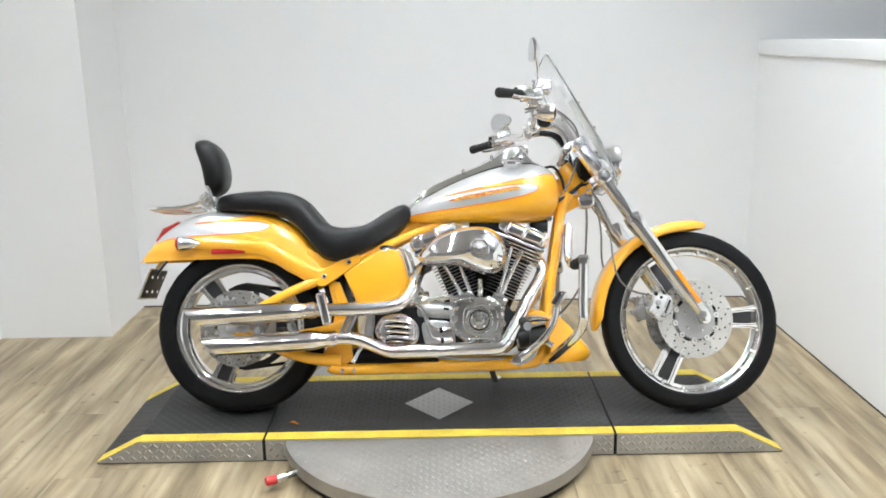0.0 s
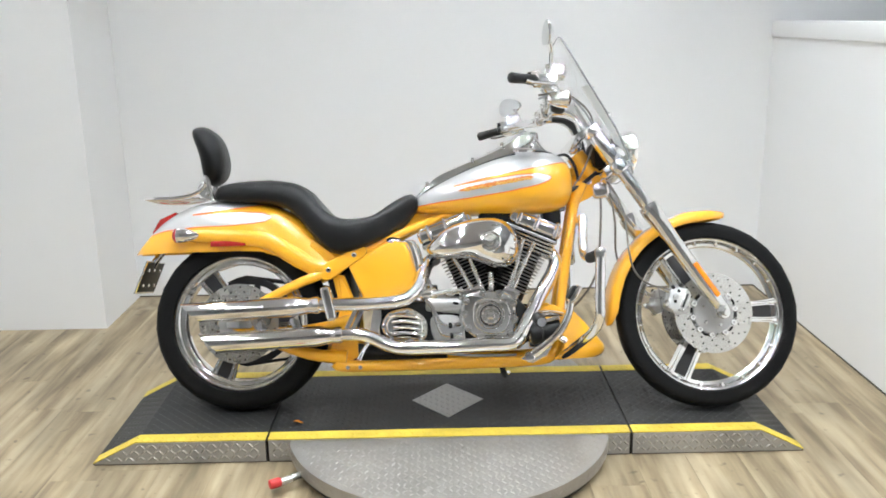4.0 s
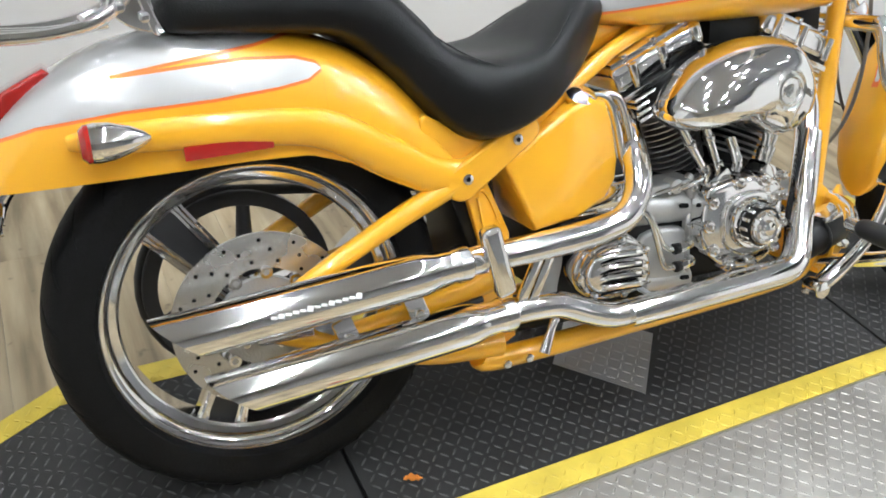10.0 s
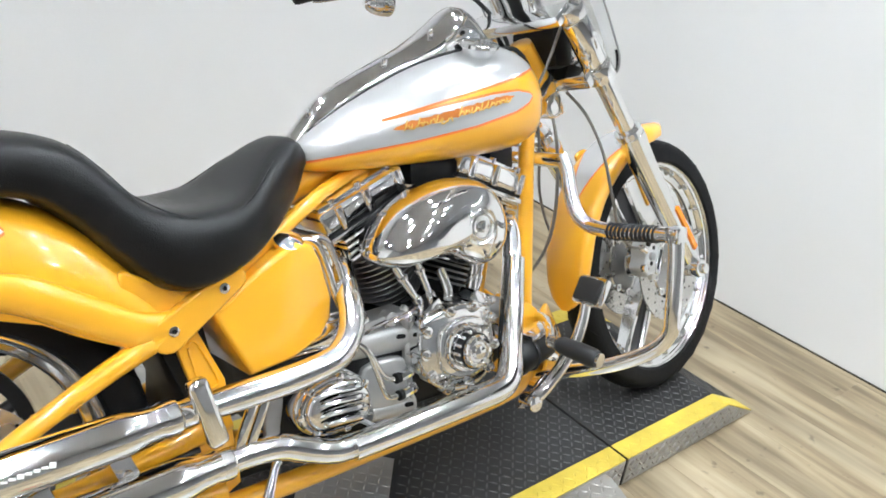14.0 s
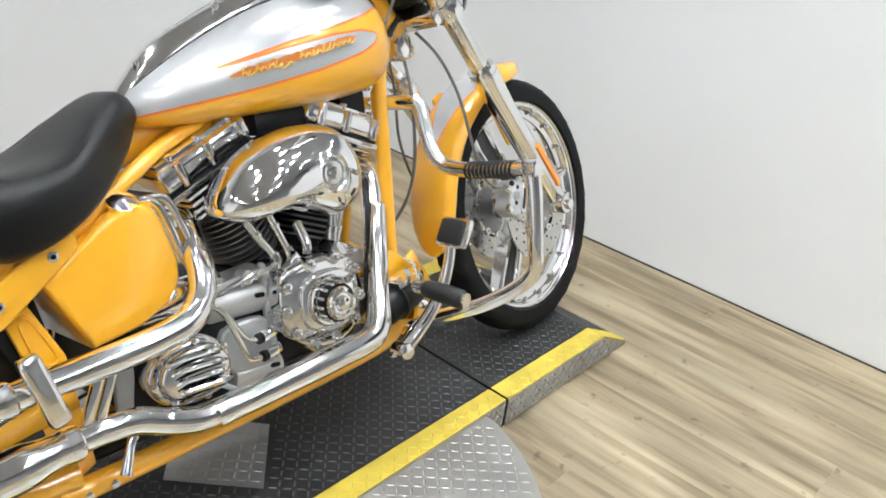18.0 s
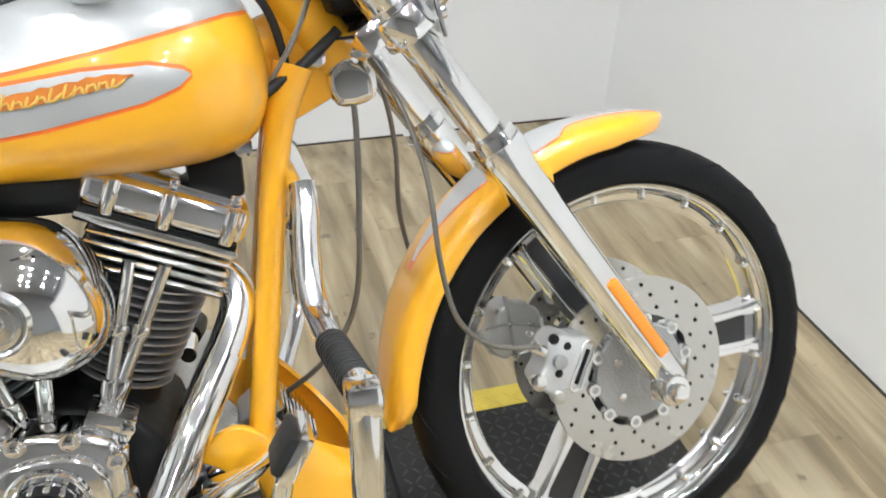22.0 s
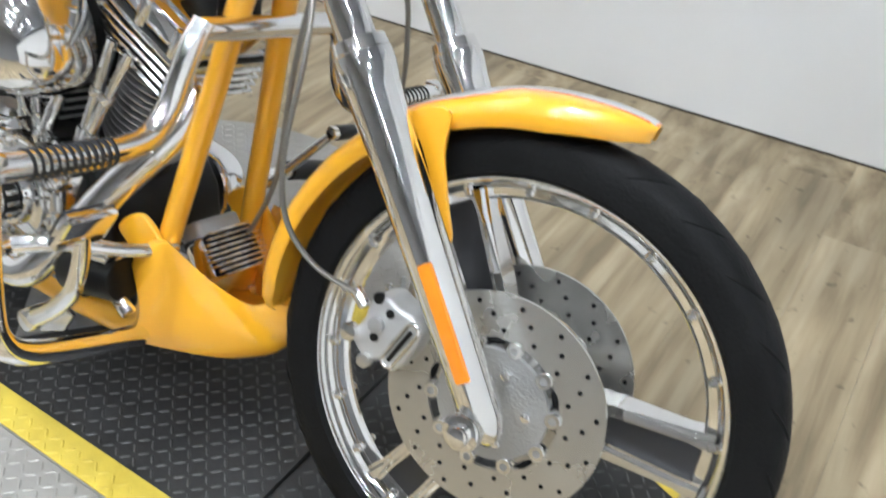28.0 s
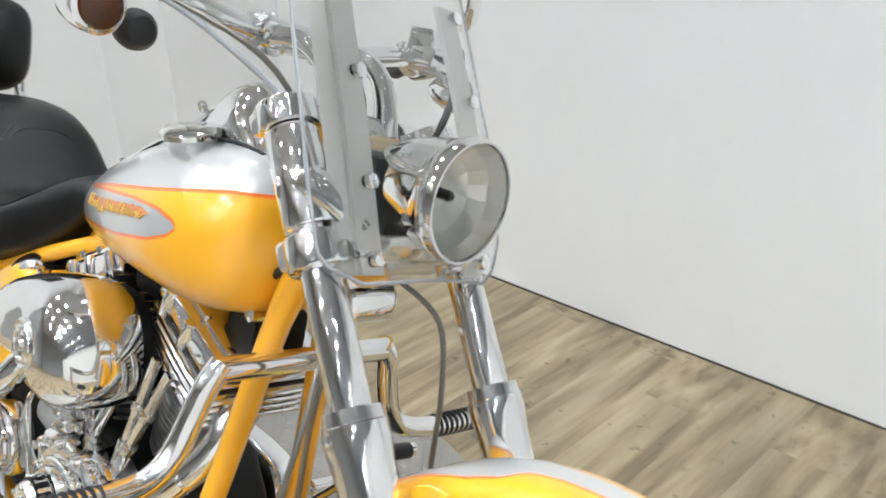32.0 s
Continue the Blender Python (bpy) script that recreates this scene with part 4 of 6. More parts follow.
# ---- rear fender ----
rf_top = [(-1.262, 0.582), (-1.235, 0.615), (-1.175, 0.682), (-1.112, 0.73), (-1.029, 0.765), (-0.94, 0.779), (-0.83, 0.775), (-0.74, 0.758), (-0.67, 0.728), (-0.61, 0.685), (-0.56, 0.625), (-0.54, 0.585)]
rf_bot = [(-1.262, 0.576), (-1.235, 0.578), (-1.1, 0.583), (-0.95, 0.586), (-0.86, 0.588), (-0.77, 0.586), (-0.71, 0.566), (-0.66, 0.535), (-0.62, 0.515), (-0.58, 0.508), (-0.54, 0.5)]
rf_half = [(-1.262, 0.03), (-1.235, 0.06), (-1.175, 0.085), (-1.05, 0.105), (-0.9, 0.115), (-0.75, 0.122), (-0.65, 0.13), (-0.6, 0.136), (-0.54, 0.138)]
M_FEND = flame_paint("fender_flame_paint",
    [(-1.3, 0.70), (-1.045, 0.719), (-1.034, 0.723), (-0.932, 0.737), (-0.829, 0.75), (-0.766, 0.762), (-0.66, 0.79), (-0.5, 0.8)],
    [(-1.3, 0.60), (-1.225, 0.640), (-1.136, 0.664), (-1.022, 0.676), (-0.9, 0.68), (-0.804, 0.688), (-0.76, 0.695), (-0.735, 0.709), (-0.733, 0.2), (-0.5, 0.2)],
    [(-1.3, 0.71), (-1.045, 0.7236), (-1.034, 0.7231), (-0.935, 0.729), (-0.85, 0.733), (-0.775, 0.729), (-0.745, 0.72), (-0.735, 0.709), (-0.733, 0.2), (-0.5, 0.2)], -1.3, -0.5)
bm = bmesh.new()
outer, inner = [], []
for x in np.linspace(-1.262, -0.54, 56):
    zt, zb, w = smooth_interp(x, rf_top), interp(x, rf_bot), smooth_interp(x, rf_half)
    ring = []
    for q in range(33):
        a = math.pi * q / 32
        c, s = math.cos(a), math.sin(a)
        ring.append(Vector((x, -w * math.copysign(abs(c) ** 0.62, c), zb + (zt - zb) * s**0.75)))
    outer.append(ring)
t = 0.004
for ring in outer:
    zb = ring[0].z
    inner.append([Vector((p.x, p.y * 0.965, zb + (p.z - zb) * 0.97)) for p in ring])
rings(bm, [o + i[::-1] for o, i in zip(outer, inner)])
rfender = part("rear_fender", bm, M_FEND, bike, "yellow rear fender with silver flames", 50)
for s in (-1, 1):
    b2 = bmesh.new()
    pts = [(-1.1, 0.1, 0.645), (-1.05, 0.112, 0.645), (-0.95, 0.12, 0.642), (-0.82, 0.124, 0.635), (-0.74, 0.128, 0.62), (-0.66, 0.13, 0.575), (-0.58, 0.132, 0.53), (-0.52, 0.134, 0.518), (-0.47, 0.136, 0.545), (-0.43, 0.136, 0.578)]
    b2 = tube([(x, s * y, z) for x, y, z in pts], [0.01, 0.02, 0.024, 0.027, 0.03, 0.032, 0.032, 0.03, 0.026, 0.02], 18, 6, b2, flat=1.0)
    for v in b2.verts:
        v.co.y = s * 0.122 + (v.co.y - s * 0.122) * 0.55
    part("fender_strut", b2, M_YEL, rfender, "yellow fender strut")
    ga, gb = Vector((-0.53, 0.508)), Vector((-0.408, 0.582))
    gd = (gb - ga).normalized()
    gn = Vector((-gd[1], gd[0]))
    cap = [gb + (gd * math.cos(a) + gn * math.sin(a)) * 0.022 for a in np.linspace(-1.57, 1.57, 9)] + [ga + (gd * math.cos(a) + gn * math.sin(a)) * 0.03 for a in np.linspace(1.57, 4.71, 9)]
    part("strut_gusset", slab([(q[0], q[1]) for q in cap], s * 0.118, s * 0.1445, 0.005), M_YEL, rfender, "yellow strut end plate")
    part("strut_web", slab(oval([(-0.59, 0.622), (-0.55, 0.606), (-0.49, 0.588), (-0.43, 0.606), (-0.41, 0.585), (-0.46, 0.545), (-0.53, 0.515), (-0.59, 0.54)], 3), s * 0.1, s * 0.126, 0.006), M_YEL, rfender)
    for x, z in ((-0.5224, 0.5162), (-0.43, 0.5696)):
        part("strut_bolt", bar((x, s * 0.143, z), (x, s * 0.149, z), 0.0095, n=16, ends=0.002), M_CHROME, rfender)
        part("bolt_socket", bar((x, s * 0.1485, z), (x, s * 0.1495, z), 0.0045, n=6), M_DARKHOLE, rfender)
    # bullet turn signal
    c = Vector((-1.065, s * 0.135, 0.645))
    b2 = lathe([(0.004, 0.07), (0.011, 0.062), (0.019, 0.045), (0.026, 0.02), (0.028, 0.0), (0.027, -0.008)], c, "x", 28)
    sig = part("turn_signal", b2, M_CHROME, bike, "chrome bullet turn signal")
    part("lens", lathe([(0.0265, -0.008), (0.0265, -0.014), (0.02, -0.021), (0.0, -0.024)], c, "x", 28), M_RED, sig, "red signal lens")
    part("stalk", bar(c + Vector((0.01, 0, 0)), (-1.05, s * 0.1, 0.645), 0.009), M_CHROME, sig)
    b2 = box((-0.89, s * 0.128, 0.615), (0.128, 0.01, 0.021), 0.003, None, Matrix.Rotation(radians(-1.5), 4, "Y"))
    part("side_reflector", b2, M_RED, bike, "red side reflector")
tl = [(-1.196, 0.65), (-1.2, 0.664), (-1.174, 0.71), (-1.115, 0.738), (-1.105, 0.73), (-1.14, 0.70), (-1.176, 0.656)]
part("tail_lamp", slab(tl, -0.042, 0.042, 0.008), M_RED, bike, "red tail lamp lens")
plate = part("plate_bracket", tube([(-1.165, 0.0, 0.60), (-1.185, 0.0, 0.575), (-1.205, 0.0, 0.55), (-1.212, 0.0, 0.53)], [0.012, 0.012, 0.014, 0.012], 12, 3), M_CHROME, bike, "chrome plate bracket")
rot_p = Matrix.Translation((-1.222, 0.0, 0.494)) @ Matrix.Rotation(radians(21.7), 4, "Y")
part("licence_plate_holder", box((0, 0, 0), (0.006, 0.175, 0.115), 0.002, None, rot_p), M_BLACK, plate, "black empty plate holder")
for y in (-0.055, 0.0, 0.055):
    for z in (-0.03, 0.03):
        q = rot_p @ Vector((0.003, y, z))
        part("holder_stud", bar(q, q + Vector((0.004, 0, 0)), 0.006, n=10), M_CHROME, plate)
part("holder_frame", tube([rot_p @ Vector((-0.002, y, z)) for y, z in ((-0.09, -0.06), (-0.09, 0.06), (0.09, 0.06), (0.09, -0.06), (-0.09, -0.06))], 0.005, 8, 1), M_CHROME, plate, "chrome plate frame")

# ---- front fender ----
def ring_arc(c, radius, a0, a1, half, drop, n, thick=0.003):
    """A curved guard over a wheel: half-width and side depth given as functions of the angle."""
    outer = []
    for k in range(n):
        a = radians(a0 + (a1 - a0) * k / (n - 1))
        deg = a0 + (a1 - a0) * k / (n - 1)
        w, d = half(deg), drop(deg)
        r = radius(deg)
        ring = []
        for q in range(21):
            b = math.pi * q / 20
            cc, ss = math.cos(b), math.sin(b)
            rad = r - d + d * ss**0.6
            ring.append(Vector((c.x + rad * math.cos(a), -w * math.copysign(abs(cc) ** 0.6, cc), c.z + rad * math.sin(a))))
        outer.append(ring)
    loops = []
    for ring, k in zip(outer, range(n)):
        a = radians(a0 + (a1 - a0) * k / (n - 1))
        inward = Vector((-math.cos(a), 0, -math.sin(a))) * thick
        loops.append(ring + [Vector((p.x + inward.x, p.y * 0.96, p.z + inward.z)) for p in ring[::-1]])
    return rings(bmesh.new(), loops)


def ff_half(d):
    return interp(d, [(77, 0.012), (79.5, 0.028), (86, 0.052), (95, 0.064), (130, 0.07), (165, 0.066), (176, 0.058), (181, 0.046), (184.5, 0.026), (186, 0.01)])


def ff_drop(d):
    return interp(d, [(74, 0.01), (82, 0.03), (95, 0.04), (112, 0.04), (122, 0.037), (135, 0.033), (165, 0.032), (178, 0.03), (186, 0.012)])


def ff_r(d):
    return interp(d, [(77, 0.391), (81, 0.391), (90, 0.388), (105, 0.386), (125, 0.383), (178, 0.38)])


b2 = ring_arc(FEND, ff_r, 77.5, 185.8, ff_half, ff_drop, 70)
ffender = steered("front_fender", b2, M_YEL, bike, "yellow front fender with a silver crest", 50)
# silver crest with orange border, a skin over the crown
def crest(w0, lift, a0, a1):
    loops = []
    for k in range(50):
        d = a0 + (a1 - a0) * k / 49
        a = radians(d)
        w = w0(d)
        row = []
        for q in range(9):
            v = -1 + 2 * q / 8
            y = v * w
            ww, dd = ff_half(d), ff_drop(d)
            cc = min(0.9999, abs(y) / ww) ** (1 / 0.6)
            rad = ff_r(d) - dd + dd * math.sqrt(1 - cc * cc) ** 0.6 + lift
            row.append(Vector((FEND.x + rad * math.cos(a), y, FEND.z + rad * math.sin(a))))
        loops.append(row)
    bm = bmesh.new()
    under = [[p - Vector((math.cos(radians(a0 + (a1 - a0) * k / 49)), 0, math.sin(radians(a0 + (a1 - a0) * k / 49)))) * 0.0012 for p in row] for k, row in enumerate(loops)]
    return rings(bm, [r + u[::-1] for r, u in zip(loops, under)])


def crest_w(d):
    return min(ff_half(d) * 0.97, interp(d, [(74, 0.011), (84, 0.018), (99, 0.02), (103, 0.024), (106, 0.046), (112, 0.052), (118, 0.048), (126, 0.036), (138, 0.016), (146, 0.004), (180, 0.003)]))


steered("crest_border", crest(lambda d: min(ff_half(d) * 0.985, crest_w(d) + 0.0035), 0.0006, 77.7, 149), mat("orange_pinstripe", ORG, 0.3, coat=1.0), ffender, "orange pinstripe", 50)
steered("crest", crest(crest_w, 0.0014, 78.1, 147), M_SIL, ffender, "silver fender crest", 50)
for s in (-1, 1):
    pts = oval([(0.676, 0.662), (0.722, 0.676), (0.729, 0.625), (0.75, 0.565), (0.764, 0.53), (0.757, 0.525), (0.733, 0.565), (0.705, 0.615)], 4)
    steered("fender_bracket", slab(pts, s * 0.078 - 0.004, s * 0.078 + 0.004, 0.002), M_YEL, ffender)

# ---- engine ----
M_CASE = mat("silver_cast_case", (0.5, 0.5, 0.49), 0.36, 0.65, var=0.1, scale=30, bump=0.15, bscale=320)
M_FIN = mat("cylinder_fin", (0.45, 0.45, 0.45), 0.3, 0.85, var=0.2, scale=40)
engine = part("engine", slab([(-0.165, 0.30), (-0.13, 0.25), (-0.06, 0.225), (0.16, 0.225), (0.22, 0.27), (0.2, 0.36), (0.15, 0.42), (0.06, 0.445), (-0.03, 0.435), (-0.1, 0.43), (-0.16, 0.40)], -0.105, 0.12, 0.012), M_WRINKLE, bike, "cast v-twin engine with chrome covers")
part("gearbox", slab([(-0.34, 0.25), (-0.13, 0.235), (-0.11, 0.37), (-0.16, 0.42), (-0.3, 0.42), (-0.35, 0.37)], -0.108, 0.15, 0.012), M_WRINKLE, engine, "dark cast gearbox")
part("primary_cover", slab(oval([(-0.34, 0.26), (-0.1, 0.22), (0.12, 0.235), (0.19, 0.31), (0.14, 0.39), (-0.1, 0.40), (-0.32, 0.40), (-0.38, 0.33)]), 0.14, 0.205, 0.02), M_CHROME, engine, "chrome primary cover")


def along(p, d, s):
    return p + d * s


for name, ang, foot in (("rear_cylinder", -22.5, Vector((0.042, 0, 0.3435))), ("front_cylinder", 22.5, Vector((0.099, 0, 0.3465)))):
    d = Vector((math.sin(radians(ang)), 0, math.cos(radians(ang))))
    rot = Matrix.Rotation(radians(ang), 4, "Y")
    cyl = part(name, bar(along(foot, d, 0.05), along(foot, d, 0.28), 0.056, n=32), M_WRINKLE, bike, "black finned cylinder")
    for k in range(12):
        s = 0.105 + 0.0128 * k
        r = 0.066 + 0.0012 * k
        part("fin", tube([along(foot, d, s - 0.0024), along(foot, d, s - 0.0012), along(foot, d, s + 0.0012), along(foot, d, s + 0.0024)], [r - 0.003, r, r, r - 0.003], 32, 1), M_FIN, cyl)
    part("head", box(along(foot, d, 0.285), (0.13, 0.12, 0.06), 0.01, None, rot), M_WRINKLE, cyl, "dark cylinder head")
    for k in range(4):
        part("head_fin", box(along(foot, d, 0.262 + 0.0135 * k), (0.178, 0.176, 0.0088), 0.004, None, rot, 1), M_POLISH, cyl)
    more = 0.024 if ang < 0 else 0.014
    back = rot @ Vector((-more / 2, 0, 0))
    part("rocker_base", box(along(foot, d, 0.318) + back, (0.184 + more, 0.176, 0.012), 0.004, None, rot), M_POLISH, cyl)
    part("rocker_joint", box(along(foot, d, 0.327) + back, (0.176 + more, 0.168, 0.008), 0.002, None, rot), M_BLACK, cyl)
    part("rocker_box", box(along(foot, d, 0.354) + back, (0.186 + more, 0.178, 0.046), 0.014, None, rot, 3), M_CHROME, cyl, "chrome rocker box")
    part("rocker_lid", box(along(foot, d, 0.379) + back, (0.162 + more, 0.146, 0.012), 0.005, None, rot), M_CHROME, cyl)
    for u in (-0.078, -0.005, 0.078):
        q = along(foot, d, 0.345) + rot @ Vector((u * 0.92, -0.088, 0))
        part("rocker_bolt", bar(q - d * 0.016, q + d * 0.03, 0.0095, n=12, ends=0.003), M_CHROME, cyl)
        q = along(foot, d, 0.378) + rot @ Vector((u * 0.92, -0.068, 0))
        part("lid_bolt", bar(q, q + d * 0.012, 0.008, n=10, ends=0.002), M_CHROME, cyl)
    # push-rod tubes
    rods = (((0.0, 0.432), (-0.075, 0.56)), ((0.03, 0.432), (-0.02, 0.575))) if ang < 0 else (((0.129, 0.44), (0.18, 0.62)), ((0.136, 0.44), (0.22, 0.61)))
    for (xa, za), (xb, zb) in rods:
        a, b = Vector((xa, -0.113, za)), Vector((xb, -0.1, zb))
        part("pushrod_tube", bar(a, b, 0.0085, n=14), M_CHROME, cyl)
        part("collar", bar(a, a + (b - a) * 0.2, 0.0125, n=16, ends=0.003), M_CHROME, cyl)
        part("collar", bar(a + (b - a) * 0.5, a + (b - a) * 0.58, 0.0115, n=16, ends=0.002), M_CHROME, cyl)
    xl, zl = ((0.0, 0.432) if ang < 0 else (0.132, 0.428))
    part("lifter_block", box((xl, -0.122, zl), (0.06, 0.05, 0.032), 0.007, None, Matrix.Rotation(radians(ang * 1.2), 4, "Y")), M_CHROME, engine, "chrome lifter block")
    for u in (-0.022, 0.022):
        part("block_bolt", bar((xl + u, -0.146, zl - 0.004), (xl + u, -0.156, zl - 0.004), 0.009, n=12, ends=0.003), M_CHROME, engine)

part("engine_back", box((0.06, 0.03, 0.5), (0.2, 0.05, 0.16), 0.01), M_BLACK, engine, "black inner engine block")
part("intake", box((0.06, -0.04, 0.575), (0.11, 0.1, 0.08), 0.015), M_BLACK, engine, "black carburettor body")
part("breather", tube([(0.06, -0.1, 0.50), (0.062, -0.12, 0.46), (0.06, -0.12, 0.44)], 0.011, 10, 4), M_CHROME, engine)
part("coil_cover", box((0.1, -0.02, 0.70), (0.16, 0.1, 0.05), 0.012), M_BLACK, engine, "black ignition coil under the tank")
part("engine_mount", box((0.29, 0, 0.70), (0.07, 0.09, 0.06), 0.01), M_BLACK, engine)
part("mount_bolt", lathe([(0.0, -0.03), (0.011, -0.028), (0.012, 0.0), (0.0, 0.0)], (0.328, -0.03, 0.735), "y", 18), M_CHROME, engine)

# air cleaner
acc = [(-0.168, 0.588), (-0.136, 0.627), (-0.09, 0.663), (-0.014, 0.69), (0.06, 0.697), (0.115, 0.682), (0.15, 0.64), (0.163, 0.59), (0.153, 0.55), (0.12, 0.522), (0.08, 0.516), (0.03, 0.535), (-0.02, 0.551), (-0.08, 0.553), (-0.126, 0.553), (-0.157, 0.566)]
line = oval(acc, 4)
cen = Vector((0.058, 0.61))
bm = bmesh.new()
loops = []
for y, s in ((-0.098, 0.93), (-0.12, 0.985), (-0.145, 1.0), (-0.165, 0.99), (-0.185, 0.95), (-0.203, 0.86), (-0.216, 0.74), (-0.225, 0.58), (-0.23, 0.42), (-0.232, 0.22), (-0.2325, 0.05)):
    loops.append([(cen.x + (x - cen.x) * s, y - 0.009 - 0.028 * max(0.0, (cen.x - 0.05 - x) / 0.18) * s, cen.y + (z - cen.y) * s) for x, z in line])
ac = part("air_cleaner", rings(bm, loops), M_CHROME, bike, "chrome teardrop air cleaner cover", 60)
part("badge", lathe([(0.038, -0.225), (0.038, -0.237), (0.034, -0.241), (0.03, -0.238), (0.028, -0.241), (0.024, -0.242), (0.021, -0.238), (0.012, -0.239), (0.01, -0.246), (0.0, -0.248)], (0.057, -0.004, 0.61), "y", 40), M_POLISH, ac, "round polished badge")
part("backing_plate", slab([(cen.x + (x - cen.x) * 0.8, cen.y + (z - cen.y) * 0.8) for x, z in line], -0.115, -0.08, 0.002), M_BLACK, ac)

# cam cover
part("cam_cover", slab(oval([(-0.04, 0.415), (-0.007, 0.434), (0.05, 0.438), (0.097, 0.432), (0.14, 0.41), (0.15, 0.34), (0.142, 0.288), (0.097, 0.255), (0.017, 0.262), (-0.043, 0.32)], 5), -0.165, -0.1, 0.012), M_CHROME, engine, "chrome cam cover")
NC = Vector((0.056, 0, 0.352))
nose = part("timer_cover", lathe([(0.052, -0.16), (0.051, -0.182), (0.047, -0.188), (0.04, -0.188), (0.037, -0.185), (0.036, -0.2), (0.034, -0.216), (0.03, -0.223), (0.024, -0.224), (0.021, -0.219), (0.016, -0.219), (0.013, -0.226), (0.006, -0.228), (0.0, -0.2285)], NC, "y", 48), M_CHROME, bike, "round chrome timer cover")
part("groove", lathe([(0.036, -0.19), (0.0375, -0.19), (0.0375, -0.212), (0.0352, -0.212)], NC, "y", 40, closed=True), M_BLACK, nose)
for k in range(14):
    a = 2 * math.pi * k / 14
    part("rib", box((0, 0, 0), (0.006, 0.02, 0.007), 0.0015, None, Matrix.Translation(NC + Vector((0.039 * math.cos(a), -0.2, 0.039 * math.sin(a)))) @ Matrix.Rotation(-a, 4, "Y"), 1), M_CHROME, nose)
for k in range(5):
    a = 2 * math.pi * (k + 0.25) / 5
    part("cover_screw", bar(NC + Vector((0.0275 * math.cos(a), -0.222, 0.0275 * math.sin(a))), NC + Vector((0.0275 * math.cos(a), -0.228, 0.0275 * math.sin(a))), 0.0042, n=8, ends=0.001), M_STEEL, nose)
for x, z in ((-0.03, 0.4), (-0.037, 0.355), (-0.022, 0.305), (0.02, 0.268), (0.075, 0.262), (0.128, 0.288), (0.143, 0.335), (0.138, 0.392), (0.09, 0.428), (0.03, 0.43)):
    part("cover_boss", lathe([(0.0135, -0.14), (0.0135, -0.166), (0.011, -0.171), (0.0, -0.171)], (x, 0, z), "y", 16), M_CHROME, engine)
    part("boss_bolt", bar((x, -0.17, z), (x, -0.179, z), 0.007, n=6, ends=0.002), M_CHROME, engine)
part("cover_step", slab(oval([(0.0, 0.39), (0.05, 0.412), (0.11, 0.4), (0.128, 0.35), (0.11, 0.295), (0.05, 0.285), (0.0, 0.315)], 5), -0.176, -0.16, 0.006), M_CHROME, engine)
part("case_rib", tube([(-0.035, -0.108, 0.43), (-0.045, -0.112, 0.36), (-0.04, -0.112, 0.245)], 0.008, 10, 5), M_CASE, engine)
part("case_tunnel", bar((-0.175, -0.092, 0.393), (-0.042, -0.094, 0.385), 0.034, n=28, ends=0.01), M_CASE, engine, "silver cast shaft tunnel")
part("case_shelf", slab([(-0.16, 0.418), (-0.05, 0.432), (-0.044, 0.442), (-0.15, 0.436)], -0.125, -0.06, 0.004), M_CASE, engine)
part("case_panel", slab(oval([(-0.15, 0.345), (-0.06, 0.345), (-0.05, 0.3), (-0.05, 0.25), (-0.13, 0.25), (-0.155, 0.29)], 4), -0.122, -0.09, 0.008), M_CASE, engine, "silver cast case side")
part("case_foot", bar((-0.14, -0.1, 0.246), (-0.03, -0.1, 0.236), 0.024, n=24, ends=0.007), M_CASE, engine)
for z in (0.425, 0.35, 0.285):
    part("case_seam", box((-0.047, -0.116, z), (0.014, 0.02, 0.05), 0.005, None, None, 1), M_CASE, engine)
    part("case_bolt", bar((-0.047, -0.124, z), (-0.047, -0.136, z), 0.007, n=10, ends=0.002), M_CHROME, engine)
part("case_boss", lathe([(0.016, -0.105), (0.014, -0.129), (0.009, -0.131), (0.0, -0.131)], (-0.085, 0, 0.432), "y", 20), M_CASE, engine)
for x, z, w in ((-0.066, 0.392, 0.022), (-0.055, 0.245, 0.022)):
    part("case_slot", box((x, -0.128, z), (w, 0.008, 0.009), 0.003, None, Matrix.Rotation(radians(8), 4, "Y"), 1), M_DARKHOLE, engine)
for za, xe, ze in ((0.3225, -0.082, 0.313), (0.284, -0.077, 0.276)):
    part("oil_pipe", tube([(-0.19, -0.128, 0.412), (-0.17, -0.14, 0.402), (-0.154, -0.145, 0.386 if za > 0.3 else 0.38), (-0.138, -0.146, 0.355 if za > 0.3 else 0.335), (-0.127 if za > 0.3 else -0.124, -0.145, za + 0.012), (-0.112, -0.142, za - 0.003), (xe - 0.008, -0.138, ze)], 0.0058, 12, 5), M_CHROME, engine, "chrome oil pipe")
    part("pipe_collar", bar((xe - 0.01, -0.138, ze), (xe, -0.137, ze), 0.011, n=14), M_BLACK, engine)
    part("pipe_nut", bar((xe, -0.136, ze), (xe + 0.034, -0.132, ze + 0.004), 0.0105, n=8, ends=0.002), M_CHROME, engine)
part("tappet_pipe", tube([(-0.165, -0.12, 0.418), (-0.11, -0.128, 0.428), (-0.075, -0.128, 0.436)], 0.0045, 8, 4), M_CHROME, engine)
part("tappet_pipe", tube([(-0.1, -0.12, 0.42), (-0.06, -0.13, 0.432), (-0.02, -0.125, 0.437)], 0.006, 8, 4), M_CHROME, engine)

